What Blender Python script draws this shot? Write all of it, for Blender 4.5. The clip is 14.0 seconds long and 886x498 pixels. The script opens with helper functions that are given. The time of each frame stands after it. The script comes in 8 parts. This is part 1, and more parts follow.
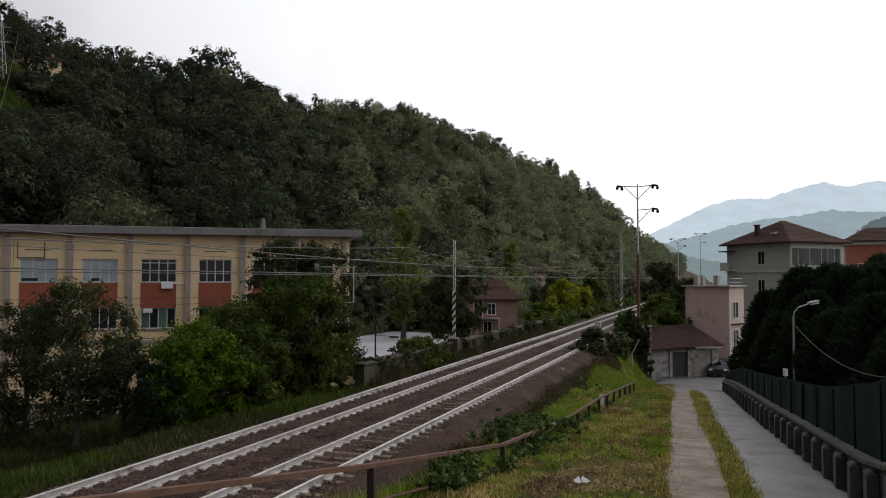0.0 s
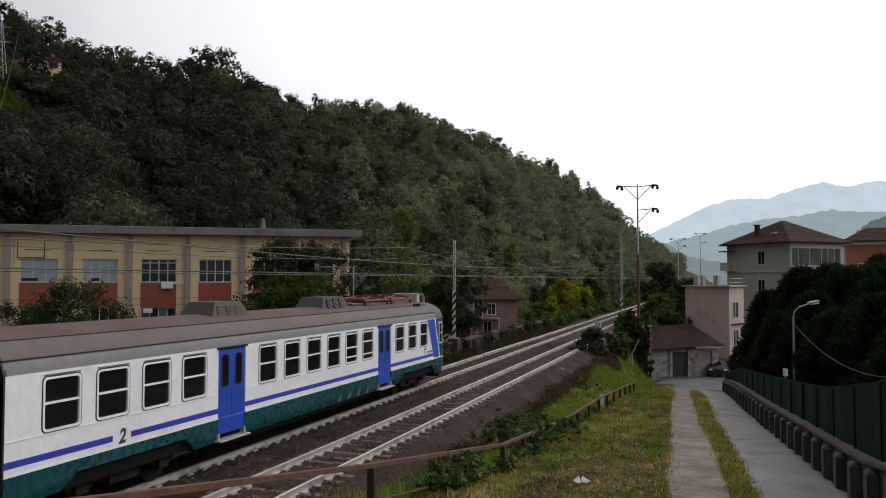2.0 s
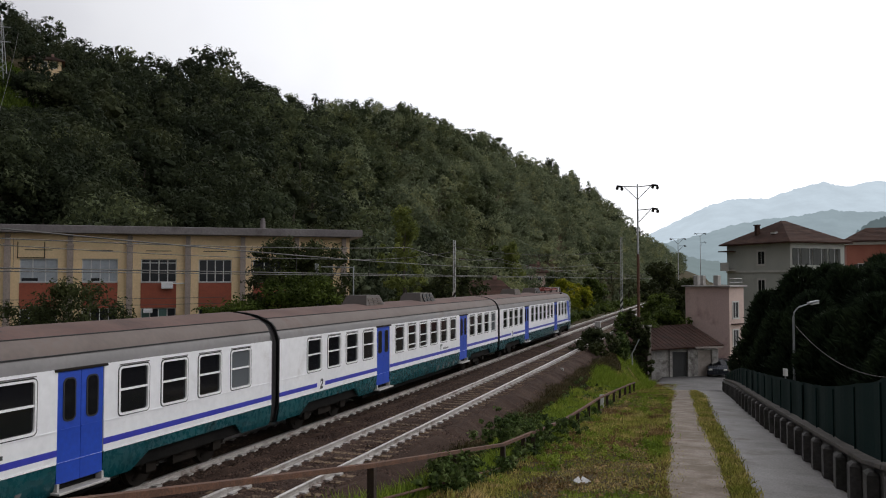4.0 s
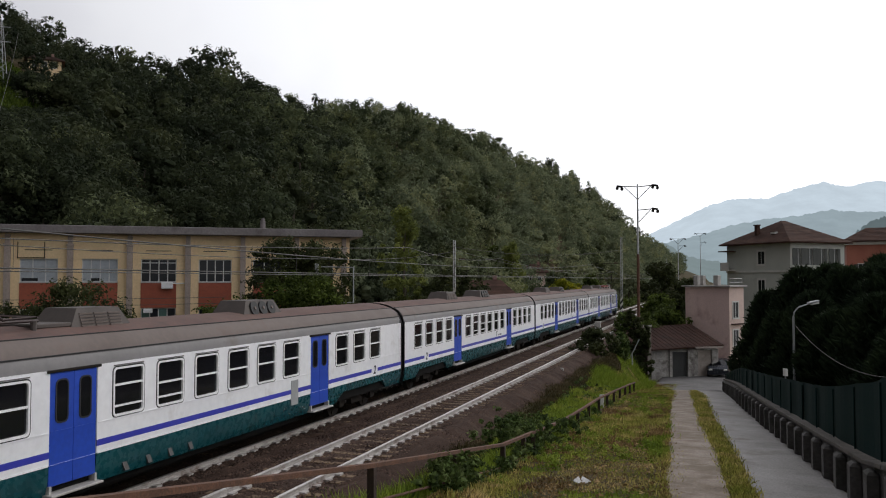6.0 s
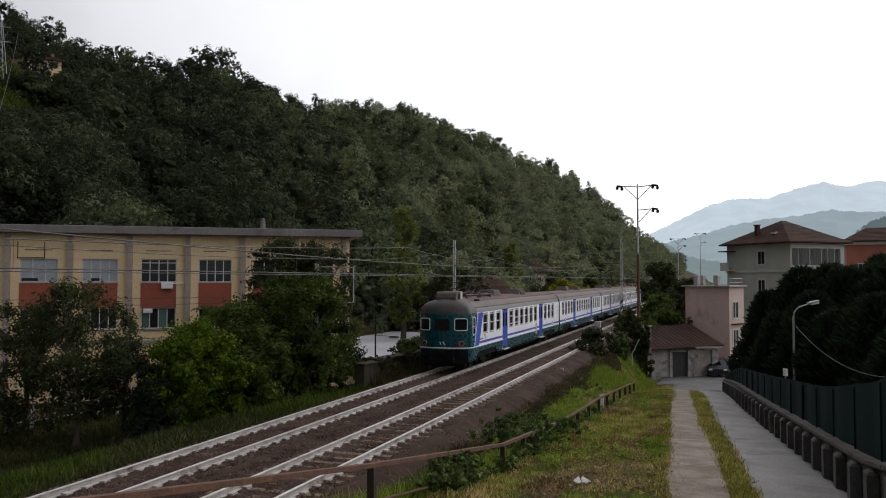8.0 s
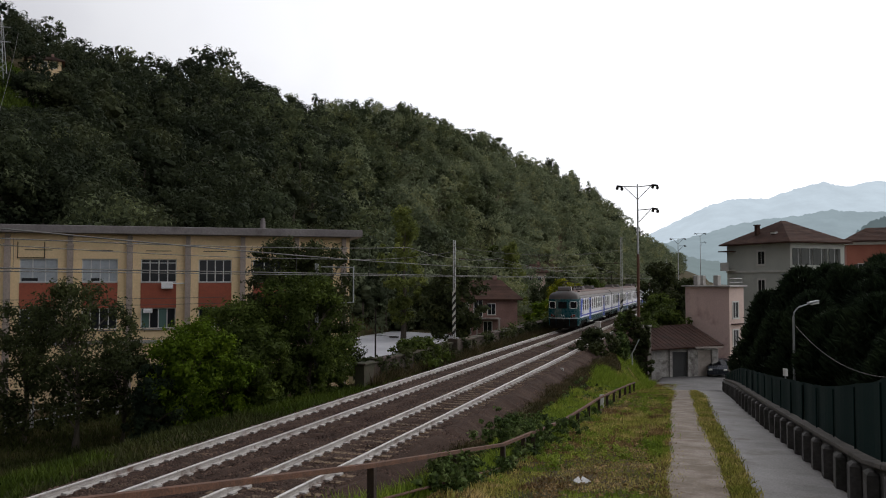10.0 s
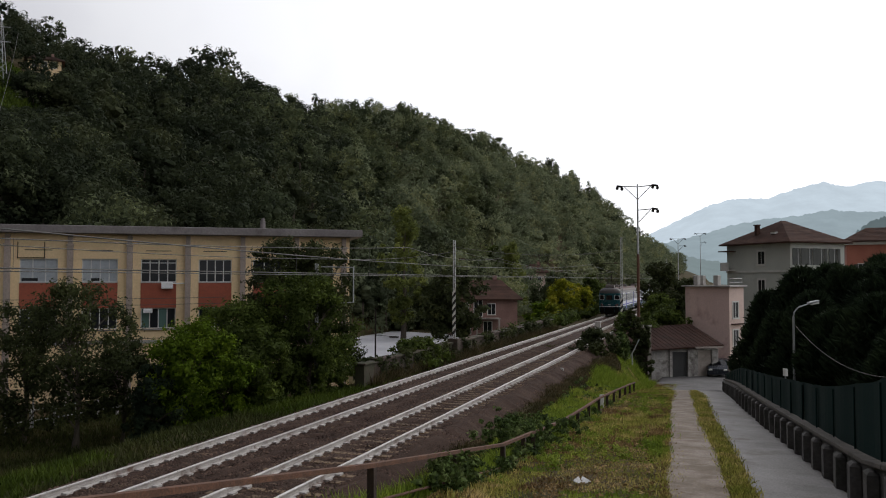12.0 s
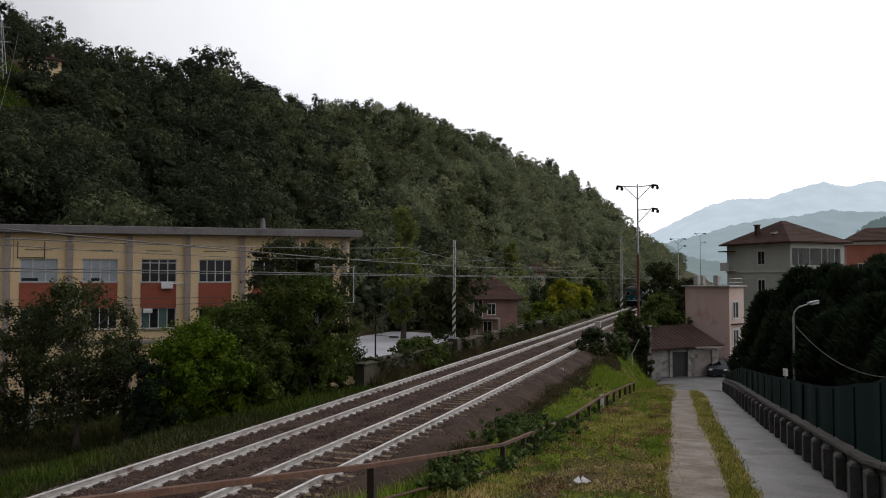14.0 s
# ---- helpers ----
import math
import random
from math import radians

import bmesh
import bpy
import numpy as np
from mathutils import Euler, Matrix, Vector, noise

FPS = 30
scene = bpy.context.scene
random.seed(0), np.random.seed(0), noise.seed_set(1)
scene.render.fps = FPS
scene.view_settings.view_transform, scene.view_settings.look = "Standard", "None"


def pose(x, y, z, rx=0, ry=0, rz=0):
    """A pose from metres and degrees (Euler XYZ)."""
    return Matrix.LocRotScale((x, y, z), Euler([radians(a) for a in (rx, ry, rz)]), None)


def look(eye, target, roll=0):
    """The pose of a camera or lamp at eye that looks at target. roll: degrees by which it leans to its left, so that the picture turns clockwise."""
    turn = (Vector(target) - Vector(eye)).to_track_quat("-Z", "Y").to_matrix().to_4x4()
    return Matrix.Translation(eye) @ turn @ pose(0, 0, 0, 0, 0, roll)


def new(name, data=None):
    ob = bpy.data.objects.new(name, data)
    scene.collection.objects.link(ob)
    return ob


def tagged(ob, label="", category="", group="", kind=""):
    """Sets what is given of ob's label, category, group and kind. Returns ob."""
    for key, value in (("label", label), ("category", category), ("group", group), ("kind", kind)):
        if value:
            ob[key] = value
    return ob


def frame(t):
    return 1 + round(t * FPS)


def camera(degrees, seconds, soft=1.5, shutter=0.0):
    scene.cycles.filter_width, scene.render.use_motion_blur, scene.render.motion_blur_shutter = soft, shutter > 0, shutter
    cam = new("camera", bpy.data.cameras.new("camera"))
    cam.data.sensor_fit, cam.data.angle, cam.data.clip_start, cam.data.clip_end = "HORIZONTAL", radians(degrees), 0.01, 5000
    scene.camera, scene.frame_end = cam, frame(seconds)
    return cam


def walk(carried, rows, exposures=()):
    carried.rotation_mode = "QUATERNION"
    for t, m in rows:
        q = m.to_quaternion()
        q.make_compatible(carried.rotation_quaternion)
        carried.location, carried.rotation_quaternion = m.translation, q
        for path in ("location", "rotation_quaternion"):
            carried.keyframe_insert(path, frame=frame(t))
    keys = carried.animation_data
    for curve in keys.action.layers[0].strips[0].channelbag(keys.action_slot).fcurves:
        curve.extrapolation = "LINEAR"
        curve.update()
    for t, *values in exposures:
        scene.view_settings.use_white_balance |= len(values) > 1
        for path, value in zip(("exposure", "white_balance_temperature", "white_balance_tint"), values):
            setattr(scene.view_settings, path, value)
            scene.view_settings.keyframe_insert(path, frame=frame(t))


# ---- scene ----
# camera: a tripod on the ramp beside the line; z = 0 is the top of the rails, y runs along the track
cam = camera(57.55, 14.0, soft=1.05)
EYE = (0.0, 0.0, 4.70)
AIM = 18.71
CAM_POSE = pose(EYE[0], EYE[1], EYE[2], 90 + 2.21, 0, AIM)
walk(cam, [(0.0, CAM_POSE), (14.0, CAM_POSE)])

# world: bright overcast sky, soft sun behind thin cloud
world = bpy.data.worlds.new("overcast")
scene.world = world
world.use_nodes = True
wn, wl = world.node_tree.nodes, world.node_tree.links
wn.clear()
w_out = wn.new("ShaderNodeOutputWorld")
w_bg = wn.new("ShaderNodeBackground")
w_sky = wn.new("ShaderNodeTexSky")
w_sky.sky_type = "NISHITA"
w_sky.sun_disc = False
w_sky.sun_elevation = radians(38)
w_sky.sun_rotation = radians(25)
w_mul = wn.new("ShaderNodeVectorMath")
w_mul.operation = "SCALE"
w_mul.inputs["Scale"].default_value = 0.10
w_mix = wn.new("ShaderNodeMix")
w_mix.data_type = "RGBA"
w_mix.inputs["Factor"].default_value = 0.90
w_noise = wn.new("ShaderNodeTexNoise")
w_noise.inputs["Scale"].default_value = 1.6
w_noise.inputs["Detail"].default_value = 5
w_ramp = wn.new("ShaderNodeValToRGB")
w_ramp.color_ramp.elements[0].position, w_ramp.color_ramp.elements[0].color = 0.30, (0.80, 0.79, 0.88, 1)
w_ramp.color_ramp.elements[1].position, w_ramp.color_ramp.elements[1].color = 0.55, (1.12, 1.12, 1.16, 1)
w_tc = wn.new("ShaderNodeTexCoord")
# thin cloud is brightest round the veiled sun, down the valley, and duller overhead and behind
SUN_DIR = Vector((0.60, 0.70, 0.45)).normalized()
w_dot = wn.new("ShaderNodeVectorMath")
w_dot.operation = "DOT_PRODUCT"
w_dot.inputs[1].default_value = SUN_DIR
w_glow = wn.new("ShaderNodeMapRange")
w_glow.interpolation_type = "SMOOTHSTEP"
for key, val in (("From Min", -0.5), ("From Max", 0.75), ("To Min", 0.16), ("To Max", 1.12)):
    w_glow.inputs[key].default_value = val
wl.new(w_tc.outputs["Generated"], w_dot.inputs[0])
wl.new(w_dot.outputs["Value"], w_glow.inputs["Value"])
wl.new(w_tc.outputs["Generated"], w_noise.inputs["Vector"])
wl.new(w_noise.outputs["Fac"], w_ramp.inputs["Fac"])
wl.new(w_sky.outputs["Color"], w_mul.inputs[0])
wl.new(w_mul.outputs["Vector"], w_mix.inputs["A"])
wl.new(w_ramp.outputs["Color"], w_mix.inputs["B"])
w_shade = wn.new("ShaderNodeVectorMath")
w_shade.operation = "SCALE"
wl.new(w_mix.outputs["Result"], w_shade.inputs[0])
wl.new(w_glow.outputs["Result"], w_shade.inputs["Scale"])
wl.new(w_shade.outputs["Vector"], w_bg.inputs["Color"])
w_bg.inputs["Strength"].default_value = 1.0
wl.new(w_bg.outputs["Background"], w_out.inputs["Surface"])

sun = new("sun", bpy.data.lights.new("sun", "SUN"))
sun.data.energy, sun.data.angle, sun.data.color = 0.75, radians(20), (1.0, 0.96, 0.90)
sun.matrix_world = look(tuple(SUN_DIR * 100), (0, 0, 0))


# ---- materials ----
def noise_node(nt, scale, detail=4, vector=None, rough=0.6):
    n = nt.nodes.new("ShaderNodeTexNoise")
    n.inputs["Scale"].default_value = scale
    n.inputs["Detail"].default_value = detail
    n.inputs["Roughness"].default_value = rough
    if vector is not None:
        nt.links.new(vector, n.inputs["Vector"])
    return n.outputs["Fac"]


def ramp_node(nt, fac, stops):
    r = nt.nodes.new("ShaderNodeValToRGB")
    while len(r.color_ramp.elements) < len(stops):
        r.color_ramp.elements.new(0.5)
    for e, (p, c) in zip(r.color_ramp.elements, stops):
        e.position, e.color = p, (*c, 1)
    nt.links.new(fac, r.inputs["Fac"])
    return r.outputs["Color"]


def mix_node(nt, fac, a, b, blend="MIX"):
    m = nt.nodes.new("ShaderNodeMix")
    m.data_type, m.blend_type = "RGBA", blend
    for sock, v in ((m.inputs["Factor"], fac), (m.inputs["A"], a), (m.inputs["B"], b)):
        if isinstance(v, (int, float)):
            sock.default_value = v
        elif isinstance(v, tuple):
            sock.default_value = (*v, 1)
        else:
            nt.links.new(v, sock)
    return m.outputs["Result"]


def maths(nt, op, a, b=0.0, clamp=False):
    m = nt.nodes.new("ShaderNodeMath")
    m.operation, m.use_clamp = op, clamp
    for sock, v in zip(m.inputs, (a, b)):
        if isinstance(v, (int, float)):
            sock.default_value = v
        else:
            nt.links.new(v, sock)
    return m.outputs[0]


def material(name, colours, rough=0.7, metal=0.0, big=0.6, fine=12.0, bump=0.3, grain=0.25, per="", amount=0.3,
             dirt=None, dirt_scale=0.35, dirt_low=0.55, spec=0.5, coords="Object"):
    """Colours: two or three tones blended by a large noise; a fine grain and bump; per: 'object' or 'island' brightness spread."""
    m = bpy.data.materials.new(name)
    m.use_nodes = True
    nt = m.node_tree
    bsdf = nt.nodes["Principled BSDF"]
    tc = nt.nodes.new("ShaderNodeTexCoord").outputs[coords]
    f1 = noise_node(nt, big, 4, tc)
    lo, hi = 0.32, 0.68
    stops = [(lo + (hi - lo) * i / (len(colours) - 1), c) for i, c in enumerate(colours)] if len(colours) > 1 else [(0, colours[0]), (1, colours[0])]
    col = ramp_node(nt, f1, stops)
    f2 = noise_node(nt, fine, 5, tc)
    g = ramp_node(nt, f2, [(0.3, (1 - grain,) * 3), (0.7, (1 + grain,) * 3)])
    col = mix_node(nt, 1.0, col, g, "MULTIPLY")
    if per:
        if per == "object":
            r = nt.nodes.new("ShaderNodeObjectInfo").outputs["Random"]
        else:
            r = nt.nodes.new("ShaderNodeNewGeometry").outputs["Random Per Island"]
        v = ramp_node(nt, r, [(0.0, (1 - amount,) * 3), (1.0, (1 + amount,) * 3)])
        col = mix_node(nt, 1.0, col, v, "MULTIPLY")
    if dirt:
        f3 = noise_node(nt, dirt_scale, 6, tc, 0.7)
        k = ramp_node(nt, f3, [(dirt_low, (0, 0, 0)), (min(dirt_low + 0.16, 1), (1, 1, 1))])
        col = mix_node(nt, k, col, dirt)
    nt.links.new(col, bsdf.inputs["Base Color"])
    bsdf.inputs["Metallic"].default_value = metal
    bsdf.inputs["Specular IOR Level"].default_value = spec
    rr = ramp_node(nt, f2, [(0.3, (max(rough - 0.08, 0.02),) * 3), (0.7, (min(rough + 0.08, 1),) * 3)])
    nt.links.new(rr, bsdf.inputs["Roughness"])
    if bump:
        b = nt.nodes.new("ShaderNodeBump")
        b.inputs["Strength"].default_value = bump
        b.inputs["Distance"].default_value = 0.02
        nt.links.new(f2, b.inputs["Height"])
        nt.links.new(b.outputs["Normal"], bsdf.inputs["Normal"])
    return m


def leaf_material(name, dark, mid, light, region=0.12, spread=0.45, through_light=0.25):
    """Foliage: tone by region (tree to tree) and by single leaf, a little light passing through."""
    m = bpy.data.materials.new(name)
    m.use_nodes = True
    nt = m.node_tree
    bsdf = nt.nodes["Principled BSDF"]
    tc = nt.nodes.new("ShaderNodeTexCoord").outputs["Object"]
    col = ramp_node(nt, noise_node(nt, region, 3, tc), [(0.33, dark), (0.52, mid), (0.70, light)])
    r = nt.nodes.new("ShaderNodeNewGeometry").outputs["Random Per Island"]
    col = mix_node(nt, 1.0, col, ramp_node(nt, r, [(0, (1 - spread,) * 3), (1, (1 + spread,) * 3)]), "MULTIPLY")
    nt.links.new(col, bsdf.inputs["Base Color"])
    bsdf.inputs["Roughness"].default_value = 0.75
    bsdf.inputs["Specular IOR Level"].default_value = 0.10
    tr = nt.nodes.new("ShaderNodeBsdfTranslucent")
    nt.links.new(col, tr.inputs["Color"])
    mx = nt.nodes.new("ShaderNodeMixShader")
    mx.inputs[0].default_value = through_light
    nt.links.new(bsdf.outputs[0], mx.inputs[1])
    nt.links.new(tr.outputs[0], mx.inputs[2])
    nt.links.new(mx.outputs[0], nt.nodes["Material Output"].inputs["Surface"])
    return m


def glass_material(name, tint=(0.02, 0.025, 0.03), rough=0.06):
    m = bpy.data.materials.new(name)
    m.use_nodes = True
    b = m.node_tree.nodes["Principled BSDF"]
    b.inputs["Base Color"].default_value = (*tint, 1)
    b.inputs["Roughness"].default_value = rough
    b.inputs["Specular IOR Level"].default_value = 0.5
    return m


M = dict(
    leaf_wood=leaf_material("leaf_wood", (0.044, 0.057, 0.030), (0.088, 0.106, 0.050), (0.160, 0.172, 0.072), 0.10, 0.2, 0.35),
    # the next two tones carry the slope's shade and the distance haze as leaf colour
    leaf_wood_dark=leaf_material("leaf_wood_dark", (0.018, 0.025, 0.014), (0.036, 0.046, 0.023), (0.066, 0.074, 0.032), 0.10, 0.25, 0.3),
    leaf_wood_haze=leaf_material("leaf_wood_haze", (0.100, 0.122, 0.072), (0.180, 0.205, 0.115), (0.275, 0.285, 0.140), 0.10, 0.2, 0.4),
    leaf_tree=leaf_material("leaf_tree", (0.036, 0.052, 0.012), (0.066, 0.092, 0.018), (0.115, 0.150, 0.024), 0.45, 0.5, 0.35),
    leaf_dark=leaf_material("leaf_dark", (0.028, 0.036, 0.015), (0.046, 0.056, 0.021), (0.078, 0.086, 0.028), 0.5, 0.5, 0.3),
    leaf_hedge=leaf_material("leaf_hedge", (0.014, 0.023, 0.013), (0.023, 0.036, 0.018), (0.038, 0.056, 0.024), 0.5, 0.4, 0.3),
    leaf_fresh=leaf_material("leaf_fresh", (0.050, 0.082, 0.006), (0.085, 0.135, 0.008), (0.140, 0.200, 0.013), 0.7, 0.5, 0.4),
    leaf_yellow=leaf_material("leaf_yellow", (0.12, 0.155, 0.014), (0.24, 0.25, 0.018), (0.40, 0.34, 0.03), 0.5, 0.4, 0.4),
    leaf_ivy=leaf_material("leaf_ivy", (0.030, 0.052, 0.016), (0.075, 0.110, 0.030), (0.16, 0.20, 0.07), 1.5, 0.6, 0.3),
    bark=material("bark", [(0.05, 0.04, 0.03), (0.10, 0.08, 0.06)], 0.9, big=2, fine=25, bump=0.8),
    soil=material("soil", [(0.030, 0.033, 0.011), (0.052, 0.042, 0.018), (0.088, 0.060, 0.031)], 0.95, big=0.35, fine=6, bump=0.8, grain=0.4, spec=0.1),
    ballast=material("ballast", [(0.030, 0.0165, 0.011), (0.060, 0.037, 0.027)], 0.95, big=0.5, fine=18, bump=1.0, grain=0.5, spec=0.15),
    stone=material("stone", [(0.032, 0.018, 0.013), (0.095, 0.062, 0.047)], 0.95, big=0.8, fine=30, grain=0.3, per="island", amount=0.6, spec=0.2),
    sleeper=material("sleeper", [(0.095, 0.060, 0.032), (0.15, 0.10, 0.055)], 0.9, big=3, fine=30, grain=0.35, per="object", amount=0.3),
    rail_side=material("rail_side", [(0.36, 0.335, 0.315), (0.52, 0.49, 0.465)], 0.7, 0.2, big=2, fine=30, grain=0.25, dirt=(0.14, 0.085, 0.06), dirt_scale=1.6, dirt_low=0.5),
    rail_top=material("rail_top", [(0.62, 0.60, 0.58), (0.72, 0.70, 0.68)], 0.32, 0.85, big=3, fine=40, grain=0.1, bump=0.05),
    rust=material("rust", [(0.07, 0.035, 0.022), (0.15, 0.07, 0.04)], 0.85, 0.1, big=4, fine=40, grain=0.35, bump=0.5),
    galvan=material("galvan", [(0.33, 0.34, 0.35), (0.45, 0.46, 0.46)], 0.55, 0.5, big=2, fine=30, grain=0.12, bump=0.1),
    wire=material("wire", [(0.06, 0.06, 0.055), (0.10, 0.095, 0.09)], 0.6, 0.4, big=1, fine=20, grain=0.1, bump=0),
    concrete=material("concrete", [(0.30, 0.29, 0.27), (0.42, 0.40, 0.38)], 0.9, big=0.7, fine=14, grain=0.2, dirt=(0.17, 0.15, 0.13)),
    pillar=material("pillar", [(0.30, 0.26, 0.23), (0.40, 0.35, 0.31)], 0.9, big=0.8, fine=14, grain=0.2, dirt=(0.15, 0.13, 0.11)),
    plaster_cream=material("plaster_cream", [(0.70, 0.52, 0.30), (0.80, 0.61, 0.37)], 0.9, big=0.35, fine=8, grain=0.1, dirt=(0.58, 0.43, 0.25), dirt_scale=0.25),
    panel_red=material("panel_red", [(0.26, 0.065, 0.035), (0.34, 0.09, 0.05)], 0.8, big=0.7, fine=10, grain=0.15),
    blue_dark=material("underframe", [(0.006, 0.006, 0.006), (0.014, 0.013, 0.012)], 0.9, big=2, fine=20, grain=0.4, spec=0.08),
    asphalt=material("asphalt", [(0.165, 0.156, 0.146), (0.265, 0.252, 0.238)], 0.85, big=0.7, fine=25, grain=0.35, bump=0.2, dirt=(0.13, 0.11, 0.09), dirt_scale=0.6),
    asphalt_dark=material("asphalt_dark", [(0.075, 0.072, 0.070), (0.125, 0.120, 0.117)], 0.9, big=0.7, fine=25, grain=0.35, bump=0.2, dirt=(0.06, 0.05, 0.042), dirt_scale=0.6),
    lot=material("lot", [(0.36, 0.36, 0.38), (0.46, 0.46, 0.48)], 0.9, big=0.2, fine=10, grain=0.1, bump=0.1),
    far_hill=None,
)


# ---- mesh helpers ----
class Build:
    """Collects vertices and faces of one mesh; each face keeps the index of its material."""
    def __init__(self):
        self.v, self.f, self.m = [], [], []

    def add(self, verts, faces, mi=0):
        o = len(self.v)
        self.v.extend([tuple(p) for p in verts])
        self.f.extend([tuple(i + o for i in q) for q in faces])
        self.m.extend([mi] * len(faces))
        return self

    def box(self, x0, x1, y0, y1, z0, z1, mi=0, m=None, bevel=0.0):
        if bevel > 0:
            b = min(bevel, (x1 - x0) / 3, (y1 - y0) / 3, (z1 - z0) / 3)
            lay = [(z0, b), (z0 + b, 0), (z1 - b, 0), (z1, b)]
            vs = []
            for z, i in lay:
                for sx, sy, ox, oy in ((x0 + i, y0 + i, b, 0), (x1 - i, y0 + i, -b, 0), (x1 - i, y1 - i, 0, -b), (x0 + i, y1 - i, 0, b)):
                    vs.append((sx, sy, z))
            fs = [(3, 2, 1, 0), (12, 13, 14, 15)]
            for k in range(3):
                for j in range(4):
                    a, c = k * 4 + j, k * 4 + (j + 1) % 4
                    fs.append((a, c, c + 4, a + 4))
        else:
            vs = [(x0, y0, z0), (x1, y0, z0), (x1, y1, z0), (x0, y1, z0), (x0, y0, z1), (x1, y0, z1), (x1, y1, z1), (x0, y1, z1)]
            fs = [(3, 2, 1, 0), (4, 5, 6, 7), (0, 1, 5, 4), (1, 2, 6, 5), (2, 3, 7, 6), (3, 0, 4, 7)]
        if m is not None:
            vs = [m @ Vector(p) for p in vs]
        return self.add(vs, fs, mi)

    def tube(self, path, r, sides=8, mi=0, taper=None, caps=True):
        pts = [Vector(p) for p in path]
        n = len(pts)
        vs, fs = [], []
        for i, p in enumerate(pts):
            d = (pts[min(i + 1, n - 1)] - pts[max(i - 1, 0)]).normalized()
            a = d.cross(Vector((0, 0, 1)))
            if a.length < 0.05:
                a = d.cross(Vector((1, 0, 0)))
            a.normalize()
            b = d.cross(a)
            rr = r if taper is None else r + (taper - r) * i / (n - 1)
            for k in range(sides):
                t = 2 * math.pi * k / sides
                vs.append(p + (a * math.cos(t) + b * math.sin(t)) * rr)
        for i in range(n - 1):
            for k in range(sides):
                q = (k + 1) % sides
                fs.append((i * sides + k, i * sides + q, (i + 1) * sides + q, (i + 1) * sides + k))
        if caps:
            fs.append(tuple(range(sides - 1, -1, -1)))
            fs.append(tuple((n - 1) * sides + k for k in range(sides)))
        return self.add(vs, fs, mi)

    def extrude(self, profile, y0, y1, axis="y", mi=0, caps=True, closed=True):
        """A profile of (x, z) pairs swept along y (or (y, z) along x)."""
        n = len(profile)
        put = (lambda a, z, t: (a, t, z)) if axis == "y" else (lambda a, z, t: (t, a, z))
        vs = [put(a, z, y0) for a, z in profile] + [put(a, z, y1) for a, z in profile]
        fs = [(i, (i + 1) % n, n + (i + 1) % n, n + i) for i in range(n if closed else n - 1)]
        if caps and closed:
            fs += [tuple(range(n - 1, -1, -1)), tuple(range(n, 2 * n))]
        return self.add(vs, fs, mi)

    def mesh(self, name, mats, smooth=False):
        me = bpy.data.meshes.new(name)
        me.from_pydata(self.v, [], self.f)
        for mt in (mats if isinstance(mats, (list, tuple)) else [mats]):
            me.materials.append(mt)
        if any(self.m):
            me.polygons.foreach_set("material_index", self.m)
        if smooth:
            me.polygons.foreach_set("use_smooth", [True] * len(self.f))
            me.set_sharp_from_angle(angle=radians(40))
        me.update()
        bm = bmesh.new()
        bm.from_mesh(me)
        if len(bm.verts) < 12000:
            bmesh.ops.remove_doubles(bm, verts=bm.verts, dist=1e-5)
        bmesh.ops.recalc_face_normals(bm, faces=bm.faces)
        bm.to_mesh(me)
        bm.free()
        return me


def part(name, b, mats, parent, label="", smooth=False, m=None):
    """One mesh object under a thing or a part."""
    ob = new(name, b.mesh(name, mats, smooth) if isinstance(b, Build) else b)
    ob.parent = parent
    if m is not None:
        ob.matrix_basis = m
    return tagged(ob, label)


def thing(name, label, category, m=None, group="", kind=""):
    ob = new(name)
    ob.empty_display_size = 0.3
    if m is not None:
        ob.matrix_basis = m
    return tagged(ob, label, category, group, kind)


def solid(name, b, mats, label, category, smooth=False, m=None, group="", kind=""):
    ob = new(name, b.mesh(name, mats, smooth) if isinstance(b, Build) else b)
    if m is not None:
        ob.matrix_basis = m
    return tagged(ob, label, category, group, kind)


def quads_mesh(name, co, mat, n=4):
    """A mesh of separate n-gons from an array of (count, n, 3)."""
    co = np.asarray(co, dtype=np.float32)
    k = len(co)
    me = bpy.data.meshes.new(name)
    me.vertices.add(k * n)
    me.vertices.foreach_set("co", co.reshape(-1))
    me.loops.add(k * n)
    me.loops.foreach_set("vertex_index", np.arange(k * n, dtype=np.int32))
    me.polygons.add(k)
    me.polygons.foreach_set("loop_start", np.arange(0, k * n, n, dtype=np.int32))
    me.polygons.foreach_set("loop_total", np.full(k, n, dtype=np.int32))
    me.materials.append(mat)
    me.update(calc_edges=True)
    return me


RNG = np.random.default_rng(7)


_P = (1 + 5 ** 0.5) / 2
ICO_V = np.array([(-1, _P, 0), (1, _P, 0), (-1, -_P, 0), (1, -_P, 0), (0, -1, _P), (0, 1, _P), (0, -1, -_P), (0, 1, -_P), (_P, 0, -1), (_P, 0, 1), (-_P, 0, -1), (-_P, 0, 1)]) / (1 + _P ** 2) ** 0.5
ICO_F = np.array([(0, 11, 5), (0, 5, 1), (0, 1, 7), (0, 7, 10), (0, 10, 11), (1, 5, 9), (5, 11, 4), (11, 10, 2), (10, 7, 6), (7, 1, 8),
                  (3, 9, 4), (3, 4, 2), (3, 2, 6), (3, 6, 8), (3, 8, 9), (4, 9, 5), (2, 4, 11), (6, 2, 10), (8, 6, 7), (9, 8, 1)])


